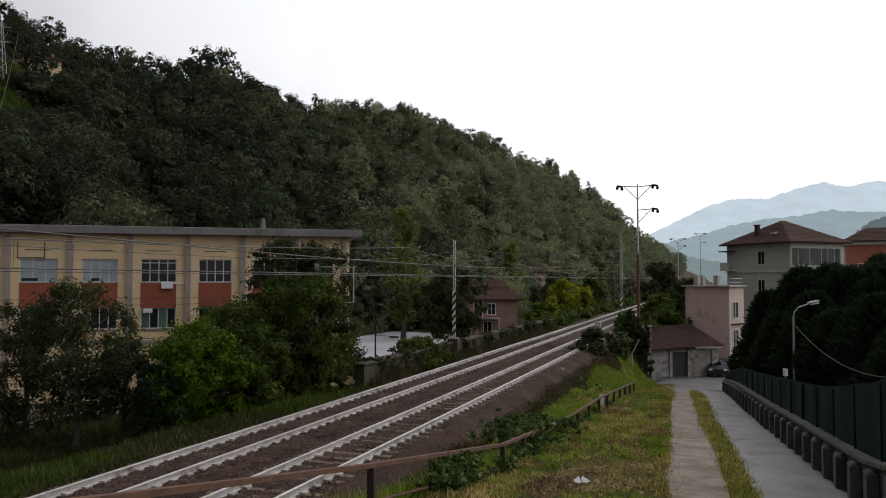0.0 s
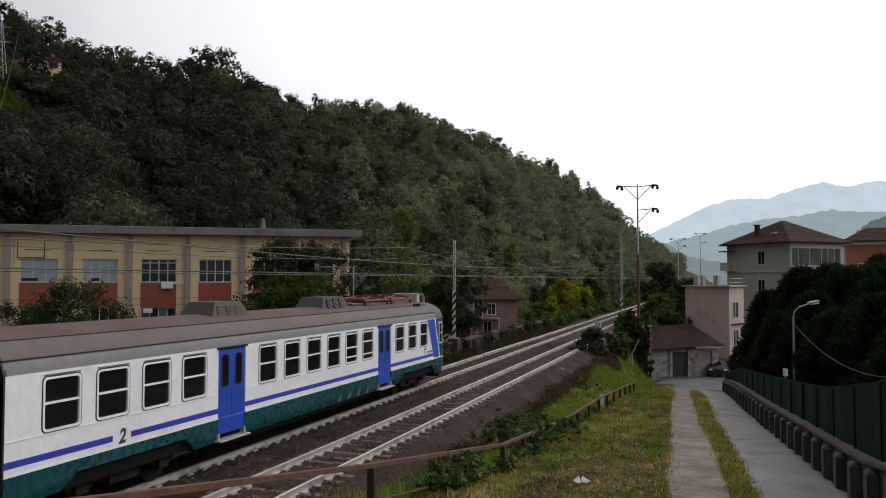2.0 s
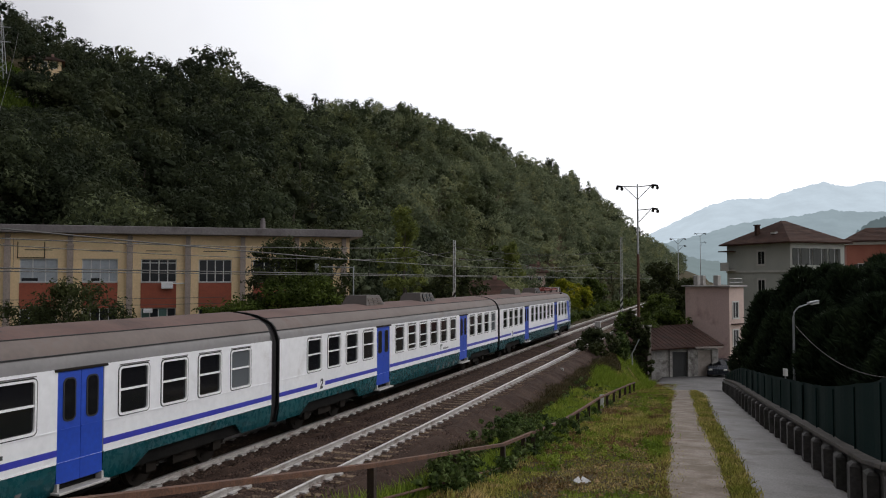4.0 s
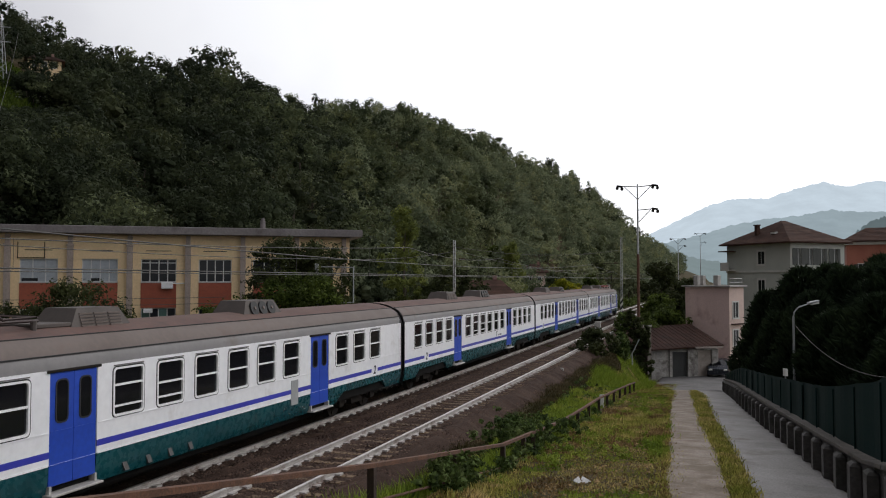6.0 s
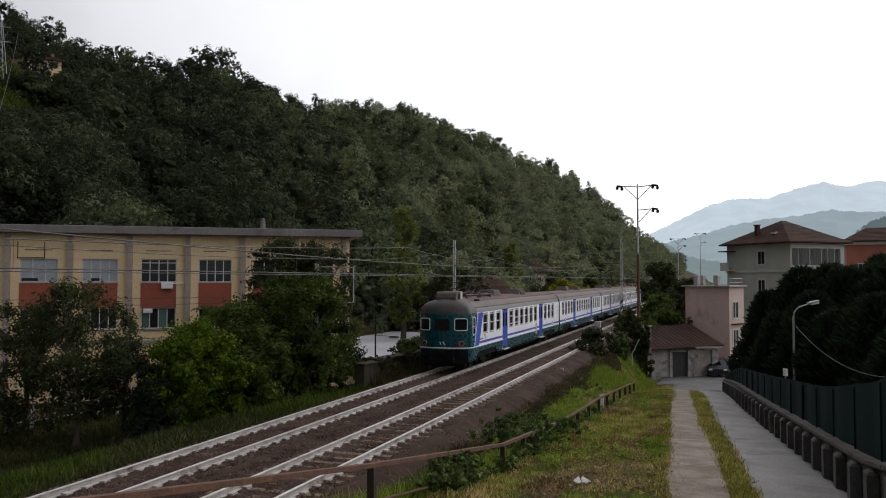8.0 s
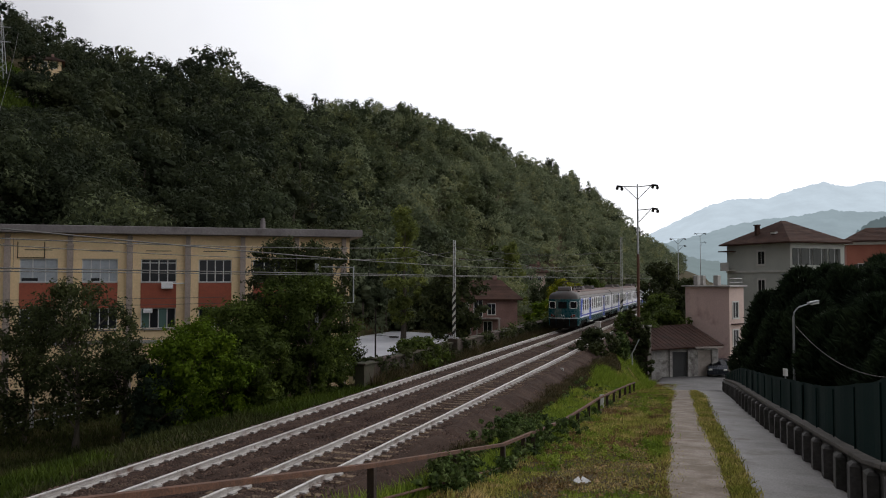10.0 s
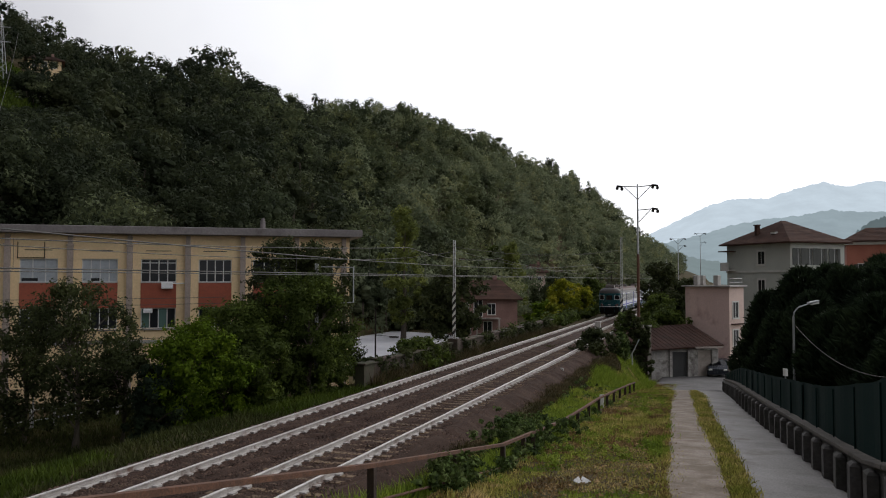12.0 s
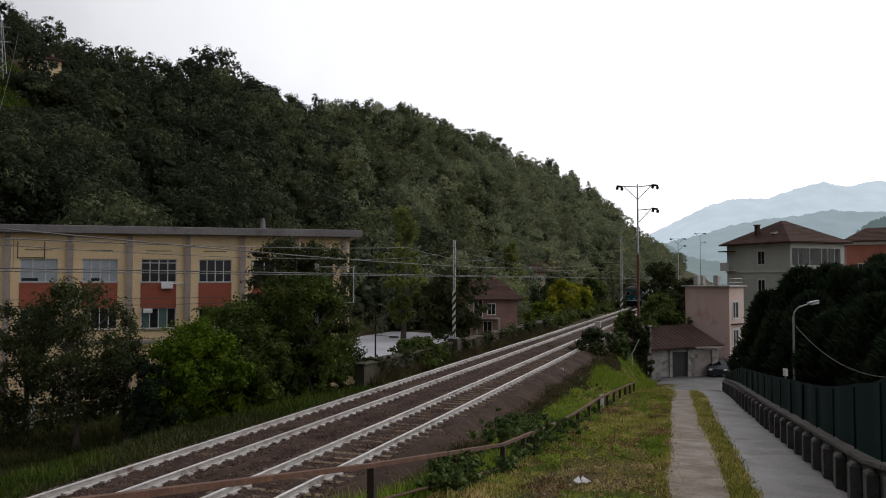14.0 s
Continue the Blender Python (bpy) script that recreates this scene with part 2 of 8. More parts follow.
def leaf_cloud(count, size, clumps, rng, core=0.62, fine=1, single=False, shell=(0.72, 1.16), ruffle=0.42):
    """Leaves on the outside of lumpy clumps (x, y, z, radius), and added solid cores inside that block light; returns
    triangles (count, 3, 3).
    """
    clumps = np.asarray(clumps, dtype=float)
    w = clumps[:, 3] ** 2
    pick = rng.choice(len(clumps), count, p=w / w.sum())
    d = rng.normal(size=(count, 3))
    d /= np.linalg.norm(d, axis=1)[:, None]
    rad = clumps[pick, 3] * rng.uniform(shell[0], shell[1], count)
    c = clumps[pick, :3] + d * rad[:, None] * np.array([1, 1, 0.85])
    nrm = d + rng.normal(scale=ruffle, size=(count, 3)) + np.array([0, 0, 0.3])
    nrm /= np.linalg.norm(nrm, axis=1)[:, None]
    a = np.cross(nrm, rng.normal(size=(count, 3)))
    a /= np.linalg.norm(a, axis=1)[:, None]
    b = np.cross(nrm, a)
    s = size * rng.uniform(0.6, 1.4, count)[:, None]
    a, b = a * s, b * s * 0.62
    if single:
        leaves = np.stack([c - a * 0.9 - b, c + a * 1.1 - b * 0.3, c + b * 1.3], 1)
    else:
        leaves = np.concatenate([np.stack([c - a, c - b, c + a], 1), np.stack([c - a, c + a, c + b], 1)])
    if core <= 0:
        return leaves
    # filler blobs in leaf colour, added to keep the crown's inside dark
    f = ICO_V[ICO_F]
    if fine:
        m = np.stack([(f[:, 0] + f[:, 1]) / 2, (f[:, 1] + f[:, 2]) / 2, (f[:, 2] + f[:, 0]) / 2], 1)
        m /= np.linalg.norm(m, axis=2)[..., None]
        f = np.concatenate([np.stack([f[:, 0], m[:, 0], m[:, 2]], 1), np.stack([f[:, 1], m[:, 1], m[:, 0]], 1), np.stack([f[:, 2], m[:, 2], m[:, 1]], 1), m])
    out = []
    for x, y, z, r in clumps:
        q = f * (r * core) * (1 + 0.16 * np.sin(f[..., :1] * 5 + x * 3) * np.cos(f[..., 1:2] * 4 + y * 3))
        out.append(q * np.array([1, 1, 0.85]) + np.array([x, y, z]))
    return np.concatenate([leaves, *out])


def spray_crown(h0, h1, r, n, rng, form="round", small=0.20):
    """Many small clumps on the outside of a crown of a given form: round, tall, domed or spire; uneven, with gaps."""
    out = []
    lobes = [(rng.uniform(0, 2 * math.pi), rng.uniform(0.25, 0.95), rng.uniform(0.10, 0.34)) for _ in range(7)]
    for i in range(n):
        t = rng.uniform(0.0, 1.0) ** (0.8 if form != "spire" else 1.3)
        a = rng.uniform(0, 2 * math.pi)
        if form == "spire":
            prof = 0.12 + 0.88 * (1 - t) ** 0.8
        elif form == "tall":
            prof = math.sin(math.pi * (0.10 + 0.86 * t)) ** 0.55
        elif form == "domed":
            prof = math.sqrt(max(1 - max(t - 0.35, 0) ** 2 / 0.43, 0.02)) * (0.7 + 0.3 * min(t / 0.35, 1))
        else:
            prof = math.sin(math.pi * min(0.14 + 0.80 * t, 1.0)) ** 0.7
        lump = 1.0
        for la, lt, amp in lobes:
            lump += amp * math.exp(-((t - lt) / 0.16) ** 2) * max(math.cos(a - la), -0.3) * 1.6
        q = r * prof * lump * (1 - 0.55 * rng.uniform() ** 2.4)
        out.append((q * math.cos(a), q * math.sin(a), h0 + (h1 - h0) * t, r * small * rng.uniform(0.6, 1.4)))
    return out


def crown_clumps(h0, h1, r, n, rng, squash=1.0):
    """Clumps of an uneven crown between heights h0 and h1, radius r."""
    out = []
    for i in range(n):
        t = rng.uniform(0.02, 1.0)
        prof = math.sin(math.pi * min(0.12 + 0.84 * t, 1.0)) ** 0.7
        a = rng.uniform(0, 2 * math.pi)
        q = r * prof * rng.uniform(0.25, 0.85)
        out.append((q * math.cos(a), q * math.sin(a), h0 + (h1 - h0) * t, r * rng.uniform(0.26, 0.46) * squash))
    return out

# ---- ground ----
RAMP_Y = [-80, 0, 5, 9.6, 13, 16.5, 30, 41, 49, 62, 70, 90, 400]
RAMP_Z = [3.2, 3.0, 2.1, 1.45, 1.05, 0.55, -0.4, -1.1, -1.9, -3.3, -3.6, -3.7, -3.7]
# the valley side, by bearing from the camera's axis: where its foot and its crest lie, and how high the crest is
HILL_A = [-60, -45, -28.8, -25.8, -23, -18, -15, -9.5, -3.5, 2, 5, 8, 10.2, 12, 13.6, 15.5, 17.5, 21]
HILL_FOOT = [62, 62, 64, 65, 66, 70, 74, 82, 118, 122, 150, 175, 200, 225, 250, 280, 330, 400]
HILL_TOP = [190, 190, 200, 208, 215, 230, 245, 275, 320, 370, 410, 450, 480, 500, 520, 540, 560, 600]
HILL_RISE = [0.395, 0.395, 0.362, 0.318, 0.276, 0.254, 0.248, 0.214, 0.205, 0.187, 0.159, 0.137, 0.112, 0.086, 0.057, 0.033, 0.016, 0.0]


def smooth(t):
    t = np.clip(t, 0, 1)
    return t * t * (3 - 2 * t)


def wobble(x, y, s):
    return (np.sin(x * s + 1.3) * np.cos(y * s * 1.13 + 0.4) + 0.5 * np.sin(x * s * 2.3 + y * s * 1.9))


def ground_z(x, y):
    x, y = np.asarray(x, float), np.asarray(y, float)
    ramp = np.interp(y, RAMP_Y, RAMP_Z)
    bed = -0.62 + 0.05 * wobble(x, y, 0.7)
    z = bed + (ramp - bed) * smooth((x + 7.3) / 2.6)
    z = z + 0.04 * wobble(x, y, 1.9) * smooth((x + 7.3) / 1.5) * smooth((-2.6 - x) / 1.5)
    # valley floor left of the line
    drop = smooth((-16.9 - x) / 7.0)
    z = np.where(x < -16, bed + (-2.35 - bed) * drop, z)
    z = z + (-2.1) * smooth((y - 64) / 6.0) * smooth((x + 7.8) / 1.0) * smooth((-4.5 - x) / 1.5) * smooth((90 - y) / 10)
    # the wooded valley side
    th = radians(AIM)
    lat, dep = x * math.cos(th) + y * math.sin(th), -x * math.sin(th) + y * math.cos(th)
    a = np.degrees(np.arctan2(lat, dep))
    d = np.hypot(lat, dep)
    foot, top, rise = np.interp(a, HILL_A, HILL_FOOT), np.interp(a, HILL_A, HILL_TOP), np.interp(a, HILL_A, HILL_RISE)
    t = (d - foot) / (top - foot)
    h = rise * top * np.cos(np.radians(a))
    up = np.where(t < 1, np.clip(t, 0, 1) ** 0.92, np.maximum(1 - (t - 1) * 0.35, 0.3))
    return z + h * up * (1 + 0.03 * wobble(x, y, 0.03)) * (np.abs(a) < 100)


def axis(parts):
    out = []
    for a, b, s in parts:
        out += list(np.arange(a, b, s))
    return np.array(out + [parts[-1][1]])


def make_ground():
    xs = axis([(-3000, -600, 200), (-600, -60, 10), (-60, -24, 3), (-24, 8, 0.4), (8, 60, 3), (60, 600, 40), (600, 3000, 200)])
    ys = axis([(-600, -20, 60), (-20, 4, 2), (4, 70, 0.5), (70, 130, 2), (130, 620, 10), (620, 3000, 170)])
    X, Y = np.meshgrid(xs, ys, indexing="ij")
    Z = ground_z(X, Y)
    v = np.stack([X, Y, Z], -1).reshape(-1, 3)
    nx, ny = len(xs), len(ys)
    i = np.arange(nx * ny).reshape(nx, ny)
    f = np.stack([i[:-1, :-1], i[1:, :-1], i[1:, 1:], i[:-1, 1:]], -1).reshape(-1, 4)
    me = bpy.data.meshes.new("ground")
    me.from_pydata(v.tolist(), [], f.tolist())
    me.polygons.foreach_set("use_smooth", [True] * len(f))
    me.materials.append(M["soil"])
    ob = new("ground", me)
    return tagged(ob, "rough earth and grass ground of a valley", "ground", kind="structure")


make_ground()

# ---- track ----
T1, T2 = -13.40, -9.845
TRACK0, TRACK1 = -30.0, 330.0


def make_ballast():
    b = Build()
    x0, x1 = T1 - 1.75, T2 + 1.75
    prof = [(x0 - 0.5, -0.75), (x0 + 0.35, -0.22), (T1 - 1.3, -0.17), (T1 + 1.3, -0.17), ((T1 + T2) / 2, -0.26), (T2 - 1.3, -0.17), (T2 + 1.3, -0.17), (x1 - 0.2, -0.22), (x1 + 0.7, -0.80)]
    ys = axis([(TRACK0, 4, 4), (4, 60, 0.5), (60, 330, 5)])
    cols = []
    for (xa, za), (xb, zb) in zip(prof[:-1], prof[1:]):
        n = max(2, int(abs(xb - xa) / 0.3))
        for k in range(n):
            t = k / n
            cols.append((xa + (xb - xa) * t, za + (zb - za) * t))
    cols.append(prof[-1])
    rng = np.random.default_rng(3)
    n, c = len(ys), len(cols)
    vs = [(x + rng.normal(0, 0.03), y, z + (rng.normal(0, 0.018))) for y in ys for x, z in cols]
    fs = [(i * c + j, i * c + j + 1, (i + 1) * c + j + 1, (i + 1) * c + j) for i in range(n - 1) for j in range(c - 1)]
    b.add(vs, fs)
    solid("ballast", b, M["ballast"], "rust-brown crushed stone bed under two tracks", "ballast", kind="structure")


RAIL_HEAD = [(-0.036, 0.0), (-0.03, 0.004), (0.03, 0.004), (0.036, 0.0), (0.036, -0.035), (-0.036, -0.035)]


def make_track(xc, name_group):
    tr = thing("railway_track", "straight railway track with steel rails on sleepers", "railway track", pose(xc, 0, 0), group="two parallel tracks")
    for sx in (-0.75, 0.75):
        b = Build()
        web = [(-0.036, -0.03), (0.036, -0.03), (0.036, -0.045), (0.012, -0.06), (0.012, -0.135), (0.07, -0.155), (0.07, -0.172), (-0.07, -0.172), (-0.07, -0.155), (-0.012, -0.135), (-0.012, -0.06), (-0.036, -0.045)]
        b.extrude([(sx + x, z) for x, z in web], TRACK0, TRACK1, mi=0)
        b.extrude([(sx + x, z) for x, z in [(-0.036, -0.03), (-0.036, -0.006), (-0.028, 0.0), (0.028, 0.0), (0.036, -0.006), (0.036, -0.03)]], TRACK0, TRACK1, mi=1)
        part("rail", b, [M["rail_side"], M["rail_top"]], tr, "worn steel rail with a bright running surface")
    return tr


make_ballast()
TRACKS = [make_track(T1, ""), make_track(T2, "")]

# ---- train ----
M.update(
    paint_white=material("paint_white", [(0.82, 0.82, 0.84), (0.88, 0.88, 0.89)], 0.36, big=0.5, fine=5, grain=0.05, bump=0.03, dirt=(0.66, 0.64, 0.63), dirt_scale=0.7, dirt_low=0.56),
    paint_teal=material("paint_teal", [(0.0012, 0.050, 0.064), (0.002, 0.072, 0.084)], 0.28, big=0.6, fine=7, grain=0.15, bump=0.03, dirt=(0.006, 0.030, 0.036), dirt_scale=1.1, dirt_low=0.58),
    paint_blue=material("paint_blue", [(0.012, 0.055, 0.40), (0.018, 0.075, 0.50)], 0.4, big=0.8, fine=8, grain=0.12, bump=0.03),
    stripe_blue=material("stripe_blue", [(0.028, 0.035, 0.36), (0.04, 0.05, 0.44)], 0.45, big=0.8, fine=8, grain=0.12, bump=0.02),
    silver=material("silver_paint", [(0.135, 0.13, 0.13), (0.185, 0.175, 0.175)], 0.55, 0.1, big=0.5, fine=7, grain=0.12, bump=0.04, dirt=(0.11, 0.09, 0.08), dirt_scale=0.5),
    roof_dust=material("roof_dust", [(0.088, 0.047, 0.038), (0.130, 0.076, 0.061)], 0.85, big=0.5, fine=8, grain=0.18, bump=0.1, dirt=(0.07, 0.042, 0.034), dirt_scale=0.6),
    roof_grey=material("roof_grey", [(0.115, 0.088, 0.076), (0.16, 0.13, 0.115)], 0.75, big=0.5, fine=8, grain=0.12, bump=0.06, dirt=(0.115, 0.072, 0.058), dirt_scale=0.5),
    # silver roof paint again, with the trailing cab's shade in the colour
    cab_shaded=material("cab_shaded", [(0.050, 0.046, 0.044), (0.078, 0.071, 0.068)], 0.6, 0.1, big=0.6, fine=8, grain=0.15, bump=0.05, dirt=(0.05, 0.036, 0.03), dirt_scale=0.6),
    unit_grey=material("unit_grey", [(0.058, 0.047, 0.041), (0.092, 0.076, 0.067)], 0.7, 0.1, big=1.0, fine=14, grain=0.15, bump=0.1),
    chrome=material("chrome_trim", [(0.84, 0.84, 0.84), (0.90, 0.90, 0.89)], 0.25, 0.0, big=2, fine=20, grain=0.05, bump=0),
    black_rubber=material("black_rubber", [(0.012, 0.012, 0.013), (0.02, 0.02, 0.02)], 0.7, big=2, fine=20, grain=0.1, bump=0),
    panto_red=material("panto_red", [(0.17, 0.028, 0.022), (0.24, 0.045, 0.033)], 0.6, 0.1, big=2, fine=20, grain=0.2, bump=0.05),
    panto_dark=material("panto_dark", [(0.030, 0.021, 0.020), (0.055, 0.035, 0.032)], 0.6, 0.2, big=2, fine=20, grain=0.2, bump=0.05),
    steel_dark=material("steel_dark", [(0.012, 0.010, 0.009), (0.024, 0.019, 0.015)], 0.85, 0.0, big=2, fine=20, grain=0.3, bump=0.2, spec=0.12),
    step_grey=material("step_grey", [(0.42, 0.40, 0.38), (0.52, 0.50, 0.47)], 0.6, 0.3, big=2, fine=20, grain=0.2, bump=0.1),
    lamp_red=material("lamp_red", [(0.09, 0.012, 0.010), (0.12, 0.018, 0.012)], 0.25, big=4, fine=20, grain=0.05, bump=0),
    print_dark=material("print_dark", [(0.03, 0.03, 0.035), (0.05, 0.05, 0.05)], 0.5, big=4, fine=20, grain=0.05, bump=0),
    print_green=material("print_green", [(0.01, 0.14, 0.07), (0.02, 0.17, 0.09)], 0.5, big=4, fine=20, grain=0.05, bump=0),
    glass=glass_material("train_glass", (0.010, 0.010, 0.012), 0.08),
    glass_curtain=glass_material("train_glass_curtain", (0.12, 0.13, 0.14), 0.12),
    inside=material("inside", [(0.05, 0.045, 0.04), (0.08, 0.07, 0.06)], 0.8, big=1, fine=10, grain=0.2, bump=0),
)
PITCH, HALF, SX = 25.0, 12.28, 1.43
Z_TEAL, Z_WHITE, Z_GUT, Z_TOP = 1.19, 2.98, 3.25, 3.78
WIN_Z0, WIN_Z1 = 1.87, 2.84


def rounded(a0, a1, b0, b1, r, n=3):
    pts = []
    for ca, cb, t0 in ((a1 - r, b1 - r, 0), (a0 + r, b1 - r, 90), (a0 + r, b0 + r, 180), (a1 - r, b0 + r, 270)):
        for k in range(n + 1):
            t = radians(t0 + 90 * k / n)
            pts.append((ca + r * math.cos(t), cb + r * math.sin(t)))
    return pts


def ring(b, outer, inner, x0, x1, axis="x", mi=0):
    """A flat rounded frame between two outlines of equal count, from depth x0 to x1."""
    n = len(outer)
    put = (lambda a, c, d: (d, a, c)) if axis == "x" else (lambda a, c, d: (a, d, c))
    vs = [put(a, c, x0) for a, c in outer] + [put(a, c, x1) for a, c in outer] + [put(a, c, x1) for a, c in inner] + [put(a, c, x0) for a, c in inner]
    fs = []
    for k in range(3):
        for i in range(n):
            j = (i + 1) % n
            fs.append((k * n + i, k * n + j, (k + 1) * n + j, (k + 1) * n + i))
    return b.add(vs, fs, mi)


def plate(b, outline, x0, x1, axis="x", mi=0):
    n = len(outline)
    put = (lambda a, c, d: (d, a, c)) if axis == "x" else (lambda a, c, d: (a, d, c))
    vs = [put(a, c, x0) for a, c in outline] + [put(a, c, x1) for a, c in outline]
    fs = [(i, (i + 1) % n, n + (i + 1) % n, n + i) for i in range(n)] + [tuple(range(n - 1, -1, -1)), tuple(range(n, 2 * n))]
    return b.add(vs, fs, mi)


def train_window_meshes():
    """Frame, pane and bar of one side window, centred on its own origin, facing +x."""
    w, h = 0.45, (WIN_Z1 - WIN_Z0) / 2
    f = Build()
    ring(f, rounded(-w - 0.03, w + 0.03, -h - 0.03, h + 0.03, 0.09), rounded(-w + 0.015, w - 0.015, -h + 0.015, h - 0.015, 0.07), -0.06, 0.014, mi=0)
    ring(f, rounded(-w - 0.055, w + 0.055, -h - 0.055, h + 0.055, 0.11), rounded(-w - 0.03, w + 0.03, -h - 0.03, h + 0.03, 0.09), -0.05, 0.006, mi=1)
    p = Build()
    plate(p, rounded(-w + 0.01, w - 0.01, -h + 0.01, h - 0.01, 0.07), -0.05, -0.03)
    bar = Build()
    bar.box(-0.045, 0.004, -w + 0.015, w - 0.015, -0.02, 0.025)
    low = Build()
    low.box(-0.045, 0.004, -w + 0.015, w - 0.015, -0.02, 0.02)
    return (f.mesh("frame", [M["chrome"], M["black_rubber"]], True), p.mesh("pane", M["glass"]), p.mesh("pane_curtain", M["glass_curtain"]),
            bar.mesh("bar", M["chrome"]), low.mesh("low_bar", M["chrome"]))


WIN = train_window_meshes()
DRIP = Build().box(-0.02, 0.02, -0.46, 0.46, -0.01, 0.01).mesh("drip_rail", M["silver"])


def train_door_meshes():
    """One leaf of a side door (0.6 wide) with its narrow window."""
    leaf = Build()
    zc0, zc1 = 0.78, 2.93
    leaf.box(-0.06, -0.015, -0.3, 0.3, zc0, zc1, bevel=0.012)
    leaf.box(-0.02, -0.004, -0.28, 0.28, 1.80, 1.825)
    leaf.box(-0.02, -0.006, -0.28, 0.28, 1.17, 1.185)
    g = Build()
    plate(g, rounded(-0.14, 0.14, 1.98, 2.78, 0.09), -0.02, -0.009)
    ring(g, rounded(-0.165, 0.165, 1.955, 2.805, 0.11), rounded(-0.135, 0.135, 1.985, 2.775, 0.085), -0.02, -0.002, mi=1)
    step = Build()
    step.box(-0.25, 0.14, -0.68, 0.68, 0.60, 0.65, bevel=0.01)
    step.box(-0.2, 0.02, -0.62, -0.56, 0.64, 0.80)
    step.box(-0.2, 0.02, 0.56, 0.62, 0.64, 0.80)
    lintel = Build()
    lintel.box(-0.06, 0.03, -0.70, 0.70, 2.935, 2.985, bevel=0.008)
    return leaf.mesh("leaf", M["paint_blue"]), g.mesh("door_window", [M["glass"], M["black_rubber"]]), step.mesh("step", M["step_grey"]), lintel.mesh("lintel", M["steel_dark"])


DOOR = train_door_meshes()


def roof_profile(scale=1.0):
    return [(1.33, Z_GUT), (1.29, 3.34), (1.17, 3.47), (0.98, 3.58), (0.70, 3.68), (0.36, 3.745), (0.0, Z_TOP)]


def strip(b, prof, y0, y1, side, mi=0):
    """An open strip of a side profile, with thickness given by the profile's own return."""
    vs = [(side * x, y, z) for y in (y0, y1) for x, z in prof]
    n = len(prof)
    return b.add(vs, [(i, i + 1, n + i + 1, n + i) for i in range(n - 1)], mi)


def side_holes(b, y0, y1, z0, z1, holes, x, mi=0, depth=0.07):
    """A side wall at x with rectangular openings (ya, yb, za, zb) through it, and their reveals."""
    ys = sorted({y0, y1, *[h[0] for h in holes], *[h[1] for h in holes]})
    zs = sorted({z0, z1, *[max(h[2], z0) for h in holes], *[min(h[3], z1) for h in holes]})
    s = 1 if x > 0 else -1
    for ya, yb in zip(ys[:-1], ys[1:]):
        for za, zb in zip(zs[:-1], zs[1:]):
            yc, zc = (ya + yb) / 2, (za + zb) / 2
            if any(h[0] < yc < h[1] and h[2] < zc < h[3] for h in holes):
                continue
            b.add([(x, ya, za), (x, yb, za), (x, yb, zb), (x, ya, zb)], [(0, 1, 2, 3)], mi)
    for ya, yb, za, zb in holes:
        za, zb = max(za, z0), min(zb, z1)
        xi = x - s * depth
        b.add([(x, ya, za), (x, yb, za), (x, yb, zb), (x, ya, zb), (xi, ya, za), (xi, yb, za), (xi, yb, zb), (xi, ya, zb)],
              [(0, 1, 5, 4), (1, 2, 6, 5), (2, 3, 7, 6), (3, 0, 4, 7)], mi)


def bogie_build():
    b = Build()
    for s in (-1, 1):
        b.box(s * 1.02 - 0.07, s * 1.02 + 0.07, -1.7, 1.7, 0.50, 0.66, bevel=0.02)
        b.box(s * 1.02 - 0.09, s * 1.02 + 0.09, -0.45, 0.45, 0.32, 0.60, bevel=0.03)
        for y in (-1.28, 1.28):
            b.box(s * 1.05 - 0.1, s * 1.05 + 0.1, y - 0.17, y + 0.17, 0.32, 0.62, bevel=0.04)
            b.tube([(s * 1.02, y + 0.3, 0.45), (s * 1.02, y + 0.3, 0.72)], 0.09, 10)
            b.tube([(s * 1.02, y - 0.3, 0.45), (s * 1.02, y - 0.3, 0.72)], 0.09, 10)
    b.box(-1.0, 1.0, -0.35, 0.35, 0.45, 0.75)
    return b


def wheelset_build():
    b = Build()
    for s in (-1, 1):
        x = s * 0.75
        b.tube([(x - 0.065, 0, 0), (x - 0.05, 0, 0), (x + 0.05, 0, 0), (x + 0.065, 0, 0)], 0.46, 28)
        b.tube([(x - s * 0.065, 0, 0), (x - s * 0.09, 0, 0)], 0.485, 28)
        for k in range(4):
            a = k * math.pi / 2
            b.tube([(x + s * 0.06, 0.3 * math.cos(a), 0.3 * math.sin(a)), (x + s * 0.085, 0.3 * math.cos(a), 0.3 * math.sin(a))], 0.07, 8)
    b.tube([(-1.05, 0, 0), (1.05, 0, 0)], 0.08, 12)
    return b


BOGIE, WHEELS = bogie_build().mesh("bogie", M["steel_dark"]), wheelset_build().mesh("wheelset", M["steel_dark"], True)
WHEEL_PARTS = []


